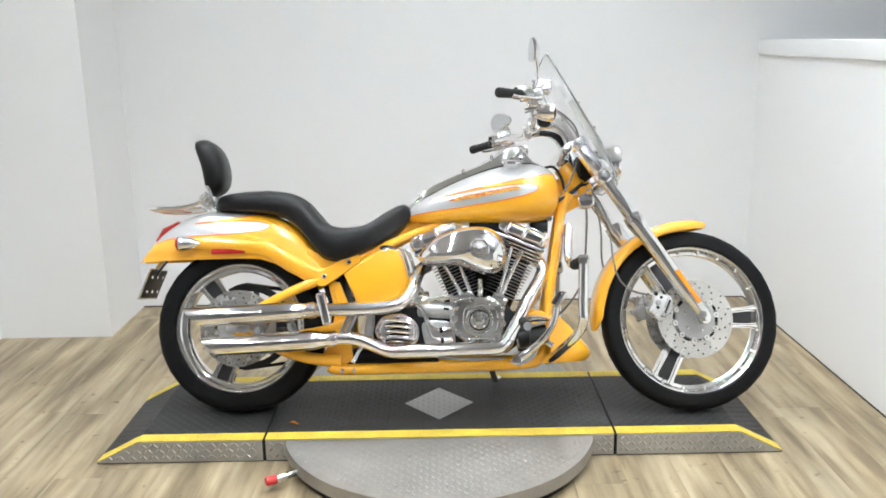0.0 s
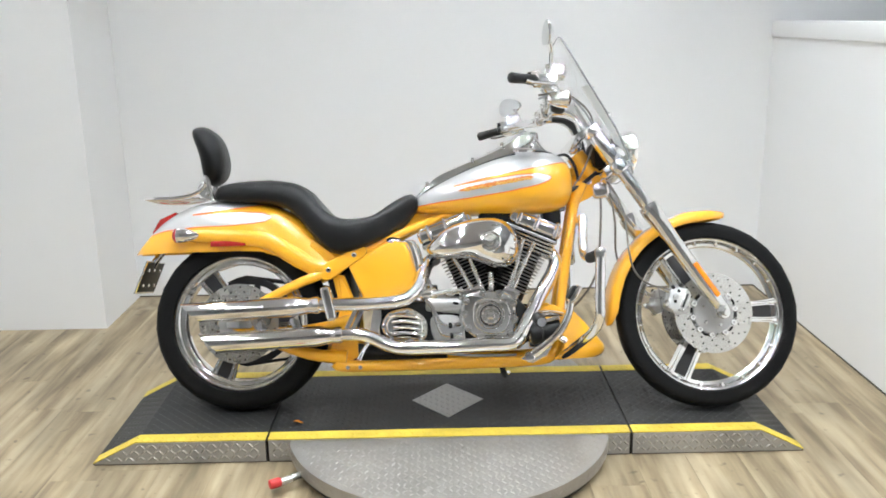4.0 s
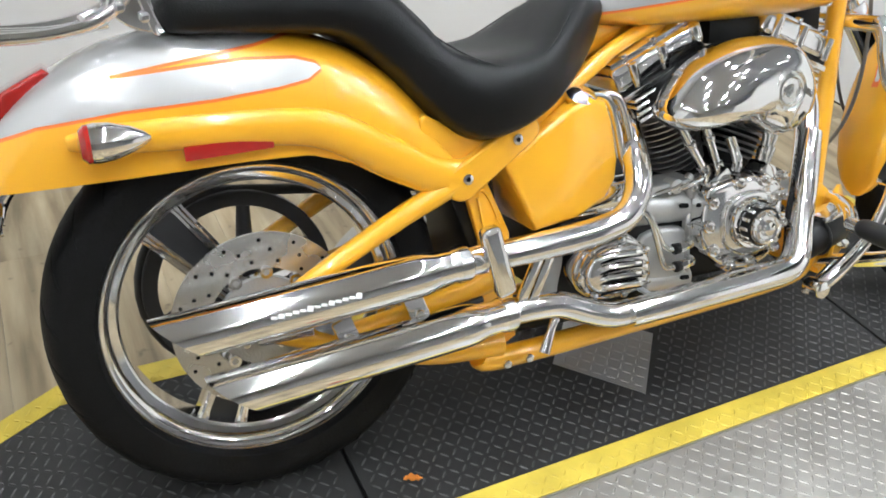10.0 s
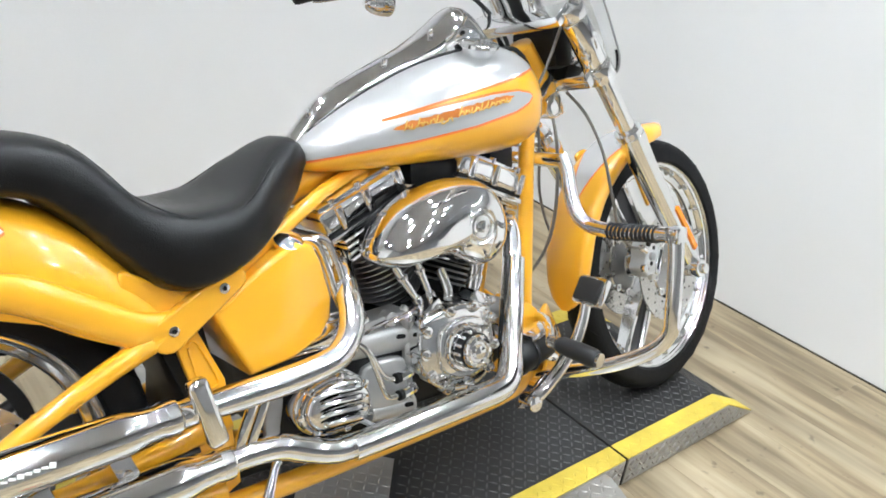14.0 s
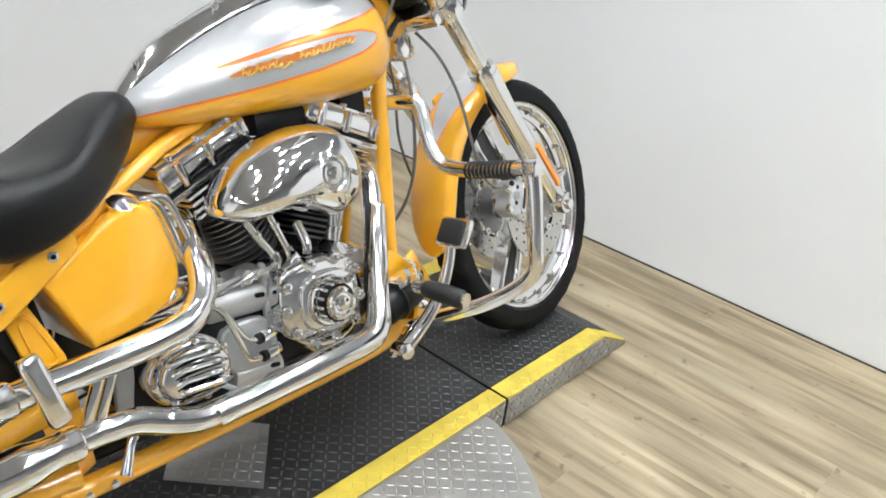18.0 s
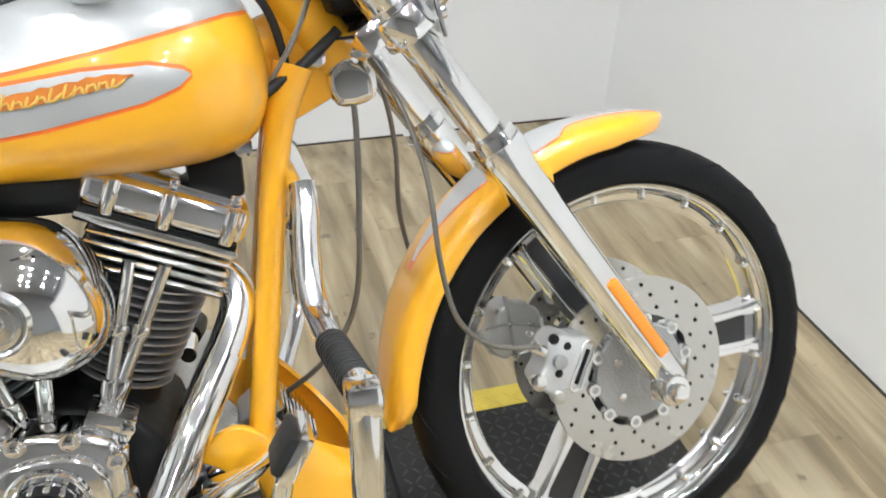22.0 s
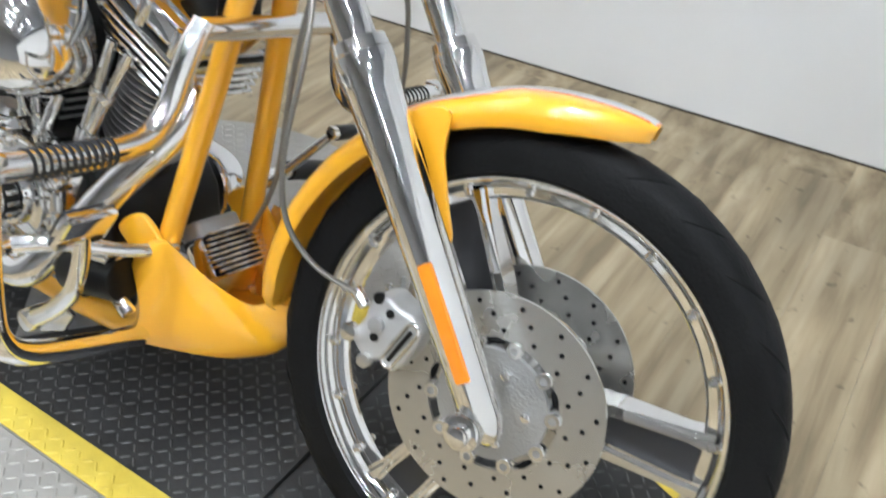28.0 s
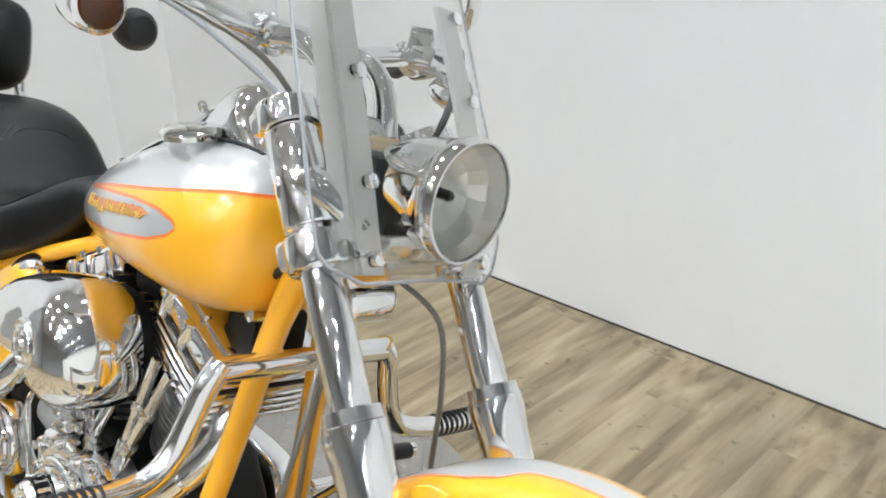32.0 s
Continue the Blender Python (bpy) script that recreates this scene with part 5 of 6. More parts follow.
# gearbox side cover
gc_line = oval([(-0.331, 0.318), (-0.31, 0.358), (-0.27, 0.373), (-0.223, 0.374), (-0.18, 0.345), (-0.168, 0.31), (-0.176, 0.268), (-0.22, 0.254), (-0.275, 0.256), (-0.318, 0.28)], 5)
gc = part("clutch_cover", slab(gc_line, -0.165, -0.115, 0.012), M_CHROME, bike, "ribbed chrome gearbox side cover")
part("cover_rim", tube([(x * 0.86 - 0.249 * 0.14, -0.167, 0.315 + (z - 0.315) * 0.82) for x, z in gc_line + gc_line[:1]], 0.0055, 8, 1), M_CHROME, gc)
part("cover_dome", slab(oval([(-0.315, 0.318), (-0.298, 0.348), (-0.26, 0.36), (-0.21, 0.358), (-0.185, 0.335), (-0.178, 0.305), (-0.188, 0.277), (-0.225, 0.268), (-0.275, 0.27), (-0.305, 0.288)], 4), -0.185, -0.16, 0.011), M_CHROME, gc)
for k in range(4):
    part("rib", tube([(-0.302 + 0.006 * k, -0.182, 0.346 - 0.02 * k), (-0.27, -0.192, 0.352 - 0.02 * k), (-0.215, -0.192, 0.348 - 0.02 * k), (-0.19 + 0.003 * k, -0.182, 0.338 - 0.019 * k)], [0.003, 0.0058, 0.0058, 0.003], 8, 4), M_CHROME, gc)
    part("rib_gap", tube([(-0.29, -0.185, 0.337 - 0.02 * k), (-0.25, -0.1862, 0.342 - 0.02 * k), (-0.2, -0.185, 0.336 - 0.02 * k)], [0.0015, 0.0035, 0.0015], 6, 3), M_DARKHOLE, gc)
for a in range(7):
    p = Vector((-0.25 + 0.074 * math.cos(a * 0.898 + 0.5), -0.162, 0.315 + 0.053 * math.sin(a * 0.898 + 0.5)))
    part("cover_screw", bar(p, p - Y * 0.014, 0.0075, n=10, ends=0.002), M_CHROME, gc)
part("case_flange", slab(oval([(-0.375, 0.30), (-0.36, 0.385), (-0.34, 0.385), (-0.335, 0.34), (-0.345, 0.29), (-0.35, 0.255), (-0.37, 0.25)], 4), -0.135, -0.12, 0.004), M_ALU, gc, "grey cast flange")
part("starter", bar((-0.3, -0.09, 0.425), (-0.13, -0.09, 0.425), 0.035, n=24, ends=0.008), M_CHROME, engine, "chrome starter motor")
part("clutch_cable", tube([(-0.2, -0.165, 0.27), (-0.12, -0.17, 0.222), (0.0, -0.13, 0.205), (0.15, -0.12, 0.205)], 0.005, 8, 5), M_GREY, engine)

# ---- oil tank ----
ot = [(-0.452, 0.527), (-0.39, 0.572), (-0.33, 0.606), (-0.285, 0.622), (-0.25, 0.612), (-0.23, 0.575), (-0.207, 0.5), (-0.213, 0.462), (-0.245, 0.434), (-0.31, 0.412), (-0.394, 0.402)]
bm = slab(ot, -0.143, 0.143, 0.011, seg=3)
for v in bm.verts:
    fwd = max(0.0, (v.co.x + 0.3) / 0.09)
    v.co.y *= 1.0 - 0.2 * min(1.0, fwd) ** 2
otank = part("oil_tank", bm, M_YEL, bike, "yellow wrap-around oil tank", 50)
b2 = lathe([(0.018, -0.02), (0.02, 0.0), (0.027, 0.004), (0.027, 0.014), (0.02, 0.018), (0.0, 0.02)], (0, 0, 0), "z", 28)
b2.transform(Matrix.Translation((-0.29, -0.112, 0.612)) @ Matrix.Rotation(radians(30), 4, "X"))
part("oil_cap", b2, M_CHROME, otank, "chrome oil filler cap")
for dx in (0.0, 0.022):
    part("oil_line", tube([(-0.265 + dx, -0.1, 0.615), (-0.235 + dx, -0.115, 0.61), (-0.215 + dx, -0.118, 0.56), (-0.2 + dx, -0.116, 0.50), (-0.175 + dx, -0.11, 0.45)], 0.0075, 10, 5), M_CHROME, otank, "chrome oil line")
part("battery_cover", box((-0.33, 0, 0.60), (0.14, 0.2, 0.05), 0.01), M_BLACK, bike, "black battery cover under the seat")
part("inner_guard", slab([(-0.55, 0.52), (-0.46, 0.55), (-0.43, 0.35), (-0.46, 0.2), (-0.52, 0.22), (-0.5, 0.38)], -0.095, 0.095, 0.005), M_BLACK, bike, "black inner guard ahead of the rear tyre")
belt_line = [(-0.2, 0.113, 0.4)] + [(RW.x + 0.172 * math.cos(a), 0.113, RW.z + 0.172 * math.sin(a)) for a in np.linspace(radians(98), radians(262), 15)] + [(-0.2, 0.113, 0.25)]
part("drive_belt", tube(belt_line, 0.011, 8, 1, flat=0.35), M_SOFT, bike, "black drive belt")
part("shock_cover", bar((-0.5, -0.04, 0.21), (-0.1, -0.04, 0.2), 0.035, n=20), M_BLACK, bike, "black shock absorber under the frame")

# ---- exhaust ----
FP = [(0.262, -0.03, 0.585), (0.292, -0.045, 0.562), (0.298, -0.058, 0.53), (0.275, -0.085, 0.48), (0.235, -0.122, 0.415), (0.19, -0.162, 0.332), (0.168, -0.185, 0.292), (0.15, -0.197, 0.268), (0.12, -0.203, 0.253), (0.05, -0.204, 0.249), (-0.1, -0.2, 0.243), (-0.24, -0.195, 0.238), (-0.28, -0.193, 0.242), (-0.325, -0.19, 0.258), (-0.375, -0.188, 0.28), (-0.43, -0.188, 0.287), (-0.48, -0.188, 0.286)]
ex = part("exhaust_pipe", tube(FP, 0.0235, 20, 6), M_CHROME, bike, "chrome front exhaust pipe")
part("heat_shield", tube([(x, y - 0.007, z) for x, y, z in FP[3:12]], 0.0255, 20, 6), M_CHROME, ex, "chrome heat shield")
ex2 = part("exhaust_pipe", tube([(-0.14, -0.05, 0.555), (-0.166, -0.085, 0.54), (-0.18, -0.125, 0.505), (-0.188, -0.148, 0.475), (-0.202, -0.165, 0.446), (-0.228, -0.178, 0.42), (-0.265, -0.184, 0.405), (-0.362, -0.187, 0.395), (-0.56, -0.188, 0.391)], 0.0245, 20, 6), M_CHROME, bike, "chrome rear exhaust pipe")


def muffler(front, back, y, cut, parent_pipe):
    a, b = Vector((front[0], y, front[1])), Vector((back[0], y, back[1]))
    d = (b - a).normalized()
    up = Vector((-d.z, 0, d.x)) * -1
    if up.z < 0:
        up = -up
    side = Vector((0, 1, 0))
    bm = bmesh.new()
    loops = []
    L = (b - a).length
    prof = [(0.0, 0.0245), (0.004, 0.029), (0.03, 0.029), (0.034, 0.027), (0.06, 0.03), (0.085, 0.0355), (0.1, 0.0362), (L, 0.0362)]
    for s, r in prof:
        ring = []
        for k in range(32):
            t = 2 * math.pi * k / 32
            off = up * math.sin(t) + side * math.cos(t)
            slash = cut * math.sin(t) if s == L else 0.0
            ring.append(a + d * (s + slash) + off * r)
        loops.append(ring)
    for s, r in ((L - 0.001, 0.033), (L - 0.18, 0.033)):
        ring = []
        for k in range(32):
            t = 2 * math.pi * k / 32
            off = up * math.sin(t) + side * math.cos(t)
            slash = cut * math.sin(t) if s > L - 0.1 else 0.0
            ring.append(a + d * (s + slash) + off * r)
        loops.append(ring)
    m = part("muffler", rings(bm, loops), M_CHROME, bike, "chrome slash-cut muffler", 40)
    part("baffle", bar(a + d * (L - 0.2), a + d * (L - 0.15), 0.034, n=24), M_DARKHOLE, m)
    part("band", bar(a + d * 0.008, a + d * 0.024, 0.0305, n=28), M_POLISH, m)
    return m


m1 = muffler((-0.545, 0.392), (-1.005, 0.366), -0.188, 0.037, ex2)
m2 = muffler((-0.465, 0.286), (-0.94, 0.259), -0.188, 0.037, ex)
M_MARK = mat("etched_mark", (0.86, 0.86, 0.85), 0.55)
# unreadable etched script: a row of small pale bars
ma, md = Vector((-0.545, -0.188, 0.392)), Vector((-0.46, 0, -0.026)).normalized()
mu = Vector((md.z, 0, -md.x))
for k in range(13):
    tall = (0.0092, 0.0042, 0.0055, 0.0044, 0.0074, 0.0048, 0.004)[k % 7]
    rise = radians(12)
    q = ma + md * (0.2 + 0.0108 * k) + (mu * math.sin(rise) - Y * math.cos(rise)) * 0.0362
    part("script_mark", box((0, 0, 0), (0.0095, 0.0014, tall), 0.0006, None, Matrix.Translation(q) @ Matrix.Rotation(-rise, 4, "X") @ Matrix.Rotation(radians(14), 4, "Y"), 1), M_MARK, m1)
part("pipe_bracket", box((-0.5115, -0.222, 0.397), (0.034, 0.028, 0.122), 0.011, None, Matrix.Rotation(radians(-13.5), 4, "Y"), 3), M_CHROME, bike, "chrome exhaust bracket strap")
for dx in (-0.011, 0.011):
    part("pipe_bracket", box((-0.428 + dx, -0.19, 0.333), (0.017, 0.014, 0.095), 0.005, None, Matrix.Rotation(radians(26), 4, "Y")), M_CHROME, bike)
for x, z in ((-0.632, 0.318), (-0.752, 0.303)):
    hg = part("muffler_hanger", box((x, -0.168, z), (0.034, 0.018, 0.064), 0.005, None, Matrix.Rotation(radians(-20), 4, "Y")), M_CHROME, bike, "chrome muffler hanger")
    part("hanger_bolt", bar((x, -0.175, z), (x, -0.184, z - 0.002), 0.008, n=12, ends=0.002), M_CHROME, hg)
part("rear_axle", bar((-0.87, -0.15, 0.322), (-0.87, 0.15, 0.322), 0.012, n=16), M_CHROME, bike)
part("axle_adjuster", box((-0.845, -0.148, 0.325), (0.09, 0.014, 0.035), 0.005), M_CHROME, bike, "chrome axle adjuster")
part("rear_caliper", box((-0.76, -0.115, 0.27), (0.1, 0.05, 0.065), 0.012, None, Matrix.Rotation(radians(20), 4, "Y")), M_ALU, bike, "grey rear brake caliper")
part("brake_hose", tube([(-0.72, -0.12, 0.28), (-0.6, -0.14, 0.29), (-0.5, -0.14, 0.3)], 0.006, 8, 4), M_SOFT, bike)
part("release_lever", tube([(-0.378, -0.18, 0.252), (-0.388, -0.185, 0.24), (-0.41, -0.195, 0.198)], [0.009, 0.007, 0.01], 10, 3, flat=0.6), M_CHROME, bike, "small chrome lever under the pipes")

# ---- front spoiler, regulator and controls ----
bm = bmesh.new()
outer, inner = [], []
for k in range(25):
    v = -1 + k / 12
    y = 0.145 * v
    top = 0.268 + 0.105 * min(1.0, abs(v) / 0.85) ** 1.9 - 2.4 * max(0.0, abs(v) - 0.85) ** 2
    front_x = 0.512 - 0.17 * abs(v) ** 2.0
    col = []
    for q in range(11):
        u = q / 10
        z = 0.19 + (top - 0.19) * u
        x = front_x - 0.07 * (u**1.6) * (1 - 0.4 * abs(v)) - 0.05 * (1 - u) ** 3
        col.append(Vector((x, y, z)))
    outer.append(col)
    inner.append([p + Vector((-0.008, -0.004 * v, 0.0)) for p in col])
rings(bm, [o + i[::-1] for o, i in zip(outer, inner)])
part("chin_spoiler", bm, M_YEL, bike, "yellow chin spoiler below the frame", 45)
bm = bmesh.new()
loops = []
for x in np.linspace(0.285, 0.432, 14):
    w = 0.143 * math.sqrt((0.434 - x) / 0.15)
    loops.append([(x, -w, 0.2), (x, w, 0.2), (x, w, 0.189), (x, -w, 0.189)])
part("spoiler_floor", rings(bm, loops), M_YEL, bike)
for s in (-1, 1):
    part("spoiler_wing", slab(oval([(0.228, 0.345), (0.25, 0.374), (0.28, 0.385), (0.312, 0.368), (0.345, 0.332), (0.365, 0.29), (0.36, 0.222), (0.325, 0.2), (0.3, 0.262), (0.262, 0.318)], 4), s * 0.11 - 0.006, s * 0.11 + 0.006, 0.004), M_YEL, bike, "yellow spoiler side wing")
RT = Matrix.Translation((0.335, 0.005, 0.312)) @ Matrix.Rotation(radians(-38), 4, "Y")
reg = part("voltage_regulator", box((0, 0, 0), (0.05, 0.112, 0.074), 0.014, None, RT, 3), M_CHROME, bike, "finned chrome voltage regulator")
part("fin_gap", box((0, 0, 0), (0.02, 0.1, 0.066), 0.004, None, RT @ Matrix.Translation((0.02, 0, 0)), 1), M_BLACK, reg)
for k in range(9):
    part("fin", box((0, 0, 0), (0.022, 0.116 - 0.0022 * (k - 4) ** 2, 0.0042), 0.0019, None, RT @ Matrix.Translation((0.028, 0, -0.034 + 0.0085 * k)), 1), M_CHROME, reg)
part("regulator_back", box((0, 0, 0), (0.045, 0.09, 0.03), 0.01, None, RT @ Matrix.Translation((-0.006, 0, 0.046)), 3), M_ALU, bike, "grey cast regulator bracket")
part("oil_filter", bar((0.2, -0.01, 0.265), (0.3, -0.01, 0.27), 0.042, n=28, ends=0.008), M_CHROME, bike, "chrome oil filter")
mc = part("master_cylinder", bar((0.195, -0.168, 0.278), (0.305, -0.158, 0.302), 0.036, n=28, ends=0.008), M_BLACK, bike, "black brake master cylinder")
part("end_cap", bar((0.188, -0.169, 0.2765), (0.198, -0.168, 0.279), 0.02, n=20, ends=0.003), M_CHROME, mc)
part("lid", box((0.265, -0.168, 0.334), (0.07, 0.05, 0.014), 0.005, None, Matrix.Rotation(radians(-12), 4, "Y")), M_CHROME, mc)
part("banjo", bar((0.3, -0.165, 0.27), (0.325, -0.165, 0.255), 0.012, n=14, ends=0.003), M_CHROME, mc)
part("strap", tube([(0.24, -0.168 + 0.037 * math.sin(a), 0.288 + 0.037 * math.cos(a)) for a in [2 * math.pi * k / 20 for k in range(21)]], 0.003, 6, 1), M_SOFT, mc)
part("control_bracket", tube([(0.33, -0.09, 0.345), (0.305, -0.16, 0.35), (0.25, -0.23, 0.358), (0.21, -0.272, 0.35)], [0.011, 0.011, 0.013, 0.014], 12, 5), M_CHROME, bike, "chrome forward control bracket")
peg = part("foot_peg", bar((0.207, -0.27, 0.349), (0.209, -0.31, 0.347), 0.013, n=16), M_CHROME, bike, "chrome rider foot peg")
part("rubber", tube([(0.208, -0.295, 0.348), (0.208, -0.301, 0.348), (0.213, -0.34, 0.343), (0.216, -0.382, 0.338), (0.217, -0.389, 0.337)], [0.013, 0.018, 0.02, 0.019, 0.014], 18, 2), M_SOFT, peg, "black ribbed peg rubber")
part("cap", bar((0.217, -0.388, 0.337), (0.218, -0.395, 0.336), 0.015, n=16), M_CHROME, peg)
bp = part("brake_pedal", tube([(0.335, -0.255, 0.42), (0.325, -0.25, 0.36), (0.30, -0.245, 0.305), (0.26, -0.24, 0.262), (0.21, -0.232, 0.222), (0.185, -0.225, 0.205)], [0.011, 0.012, 0.013, 0.014, 0.016, 0.015], 12, 5), M_CHROME, bike, "chrome brake pedal")
rot = Matrix.Rotation(radians(32), 4, "Y")
part("pad_frame", box((0.343, -0.26, 0.425), (0.02, 0.078, 0.066), 0.009, None, rot), M_CHROME, bp)
part("pad", box((0.333, -0.26, 0.431), (0.014, 0.064, 0.052), 0.006, None, rot), M_SOFT, bp, "black pedal rubber")
part("pivot", bar((0.19, -0.245, 0.207), (0.19, -0.205, 0.207), 0.018, n=18, ends=0.004), M_CHROME, bp)
part("heel_plate", slab([(0.16, 0.2), (0.24, 0.255), (0.27, 0.245), (0.25, 0.21), (0.2, 0.185)], -0.222, -0.212, 0.003), M_POLISH, bp)
# left-hand controls
part("shift_lever", tube([(0.22, 0.16, 0.33), (0.28, 0.19, 0.40), (0.34, 0.215, 0.475), (0.353, 0.225, 0.49)], 0.008, 10, 4), M_CHROME, bike, "chrome gear shift lever")
part("shift_peg", bar((0.35, 0.21, 0.49), (0.355, 0.275, 0.487), 0.012, n=16, ends=0.003), M_CHROME, bike)
part("shift_rubber", bar((0.351, 0.222, 0.4895), (0.3545, 0.265, 0.4875), 0.0135, n=16, ends=0.002), M_SOFT, bike)
peg = part("foot_peg", bar((0.207, 0.2, 0.359), (0.209, 0.3, 0.357), 0.013, n=16), M_CHROME, bike, "chrome rider foot peg")
part("rubber", tube([(0.208, 0.285, 0.358), (0.213, 0.335, 0.353), (0.217, 0.382, 0.347)], [0.018, 0.02, 0.017], 18, 3), M_SOFT, peg)
stand = part("side_stand", tube([(0.1, 0.13, 0.19), (0.12, 0.2, 0.10), (0.14, 0.262, 0.012 + 0.085)], [0.014, 0.012, 0.011], 12, 3), M_CHROME, bike, "chrome side stand")

# engine guard
guard = part("engine_guard", bar((0.391, -0.14, 0.69), (0.391, 0.14, 0.69), 0.0165, n=20), M_CHROME, bike, "chrome engine guard")
for s in (-1, 1):
    side = [(0.391, s * 0.128, 0.699), (0.391, s * 0.146, 0.67), (0.387, s * 0.158, 0.63), (0.386, s * 0.175, 0.585), (0.391, s * 0.208, 0.556), (0.398, s * 0.277, 0.549), (0.406, s * 0.36, 0.555), (0.409, s * 0.436, 0.56)]
    part("side_loop", tube(side, 0.0165, 18, 5), M_CHROME, guard)
    down = [(0.407, s * 0.426, 0.57), (0.406, s * 0.428, 0.5), (0.404, s * 0.424, 0.40), (0.404, s * 0.416, 0.35), (0.39, s * 0.38, 0.308), (0.36, s * 0.3, 0.265), (0.325, s * 0.16, 0.215), (0.305, s * 0.1, 0.2)]
    part("lower_loop", tube(down, 0.0165, 18, 6), M_CHROME, guard)
    part("corner_joint", box((0.407, s * 0.426, 0.561), (0.035, 0.035, 0.035), 0.009), M_CHROME, guard)
    for k in range(12):
        y = s * (0.268 + 0.0102 * k)
        x = 0.397 + 0.01 * (abs(y) - 0.268) / 0.12
        part("coil_ring", lathe([(0.0162, -0.0028), (0.0188, -0.0017), (0.0188, 0.0017), (0.0162, 0.0028)], (x, y, 0.549 + 0.006 * (abs(y) - 0.268) / 0.1), "y", 18), M_SOFT, guard)
    part("mount_tab", box((0.31, s * 0.11, 0.197), (0.03, 0.02, 0.02), 0.005), M_CHROME, guard)

# ---- front end: bars, mirrors, lamps, screen ----
half = [(0.085, 0.395, 1.108), (0.165, 0.342, 1.12), (0.205, 0.285, 1.122), (0.238, 0.2, 1.11), (0.26, 0.11, 1.093)]
bend = [(x, -y, z) for x, y, z in half] + [(0.268, 0.0, 1.087)] + half[::-1]
hb = steered("handlebar", tube(bend, [0.0135, 0.0135, 0.0145, 0.016, 0.0155, 0.0155, 0.0155, 0.016, 0.0145, 0.0135, 0.0135], 16, 6), M_CHROME, bike, "chrome handlebar")
for s in (-1, 1):
    a, b = Vector((0.083, s * 0.397, 1.107)), Vector((0.165, s * 0.342, 1.12))
    d = (b - a).normalized()
    steered("grip", tube([a - d * 0.012, a - d * 0.008, a, a + d * 0.05, b, b + d * 0.005], [0.006, 0.015, 0.0185, 0.0165, 0.0175, 0.012], 18, 2), M_SOFT, hb, "black rubber grip")
    c = b + d * 0.022
    sw = steered("switch_housing", tube([b + d * 0.003, b + d * 0.008, b + d * 0.045, b + d * 0.05], [0.018, 0.027, 0.027, 0.018], 20, 1), M_CHROME, bike, "chrome switch housing")
    steered("housing_block", box(b + d * 0.025 + Vector((-0.014, 0, 0.004)), (0.036, 0.042, 0.046), 0.009), M_CHROME, sw)
    for k in (0, 1):
        q = c + Vector((-0.03, 0, 0.016 - 0.023 * k))
        steered("switch", box(q, (0.016, 0.026, 0.016), 0.004), M_BLACK, sw, "black rocker switch")
    # lever and master cylinder
    lv = [b + d * 0.055 + Vector((0.03, 0, -0.005)), b + d * 0.02 + Vector((0.055, 0, -0.012)), a + d * 0.03 + Vector((0.05, 0, -0.012)), a + Vector((0.045, 0, -0.008))]
    steered("lever", tube(lv, [0.007, 0.008, 0.006, 0.007], 10, 5, flat=0.8), M_CHROME, hb, "chrome hand lever")
    steered("perch", box(b + d * 0.06 + Vector((0.012, 0, 0)), (0.055, 0.04, 0.038), 0.011, None, None, 3), M_CHROME, hb)
    if s < 0:
        steered("reservoir", box(b + d * 0.085 + Vector((0.012, 0.0, 0.026)), (0.078, 0.056, 0.04), 0.014, None, None, 3), M_CHROME, hb, "chrome brake reservoir")
        steered("reservoir_lid", box(b + d * 0.085 + Vector((0.012, 0.0, 0.047)), (0.07, 0.05, 0.01), 0.004), M_CHROME, hb)
    else:
        steered("clutch_housing", box(b + d * 0.045 + Vector((0.008, 0, 0.02)), (0.062, 0.05, 0.046), 0.014, None, None, 3), M_CHROME, hb, "chrome clutch lever housing")
        steered("housing_lid", box(b + d * 0.045 + Vector((0.008, 0, 0.045)), (0.05, 0.042, 0.008), 0.003), M_CHROME, hb)
    # bullet signal under the lever
    c = Vector((0.288, 0.33, 1.084)) if s > 0 else Vector((0.276, -0.295, 1.068))
    sg = steered("front_signal", lathe([(0.0, -0.058), (0.012, -0.054), (0.023, -0.038), (0.03, -0.012), (0.0315, 0.006), (0.0315, 0.013), (0.027, 0.016)], c, "x", 26), M_CHROME, bike, "chrome front turn signal")
    steered("lens", lathe([(0.0268, 0.014), (0.024, 0.02), (0.014, 0.025), (0.0, 0.027)], c, "x", 26), M_SMOKE, sg, "smoked amber signal lens")
    steered("stalk", bar(c + Vector((-0.01, 0, 0.02)), (0.2, s * 0.295, 1.115), 0.007), M_CHROME, sg)
    # mirror
    m0 = Vector((0.195, s * 0.30, 1.125))
    m1p = Vector((0.213, 0.398, 1.236)) if s > 0 else Vector((0.204, -0.382, 1.264))
    mir = steered("mirror", tube([m0, m0 + Vector((0.03, s * 0.02, 0.03)), m0 + Vector((0.035, s * 0.045, 0.075)), m1p + Vector((0.012, 0, -0.01))], 0.0055, 10, 5), M_CHROME, bike, "chrome teardrop mirror")
    shell = oval([(-0.058, -0.014), (-0.03, -0.03), (0.025, -0.042), (0.058, -0.024), (0.062, 0.016), (0.035, 0.04), (-0.01, 0.034), (-0.048, 0.012)], 5)
    bm = bmesh.new()
    loops = [[(x, s * u * f, v * f) for u, v in shell] for x, f in ((0.02, 0.25), (0.017, 0.6), (0.008, 0.92), (0.0, 1.0), (-0.004, 0.97))]
    rings(bm, loops)
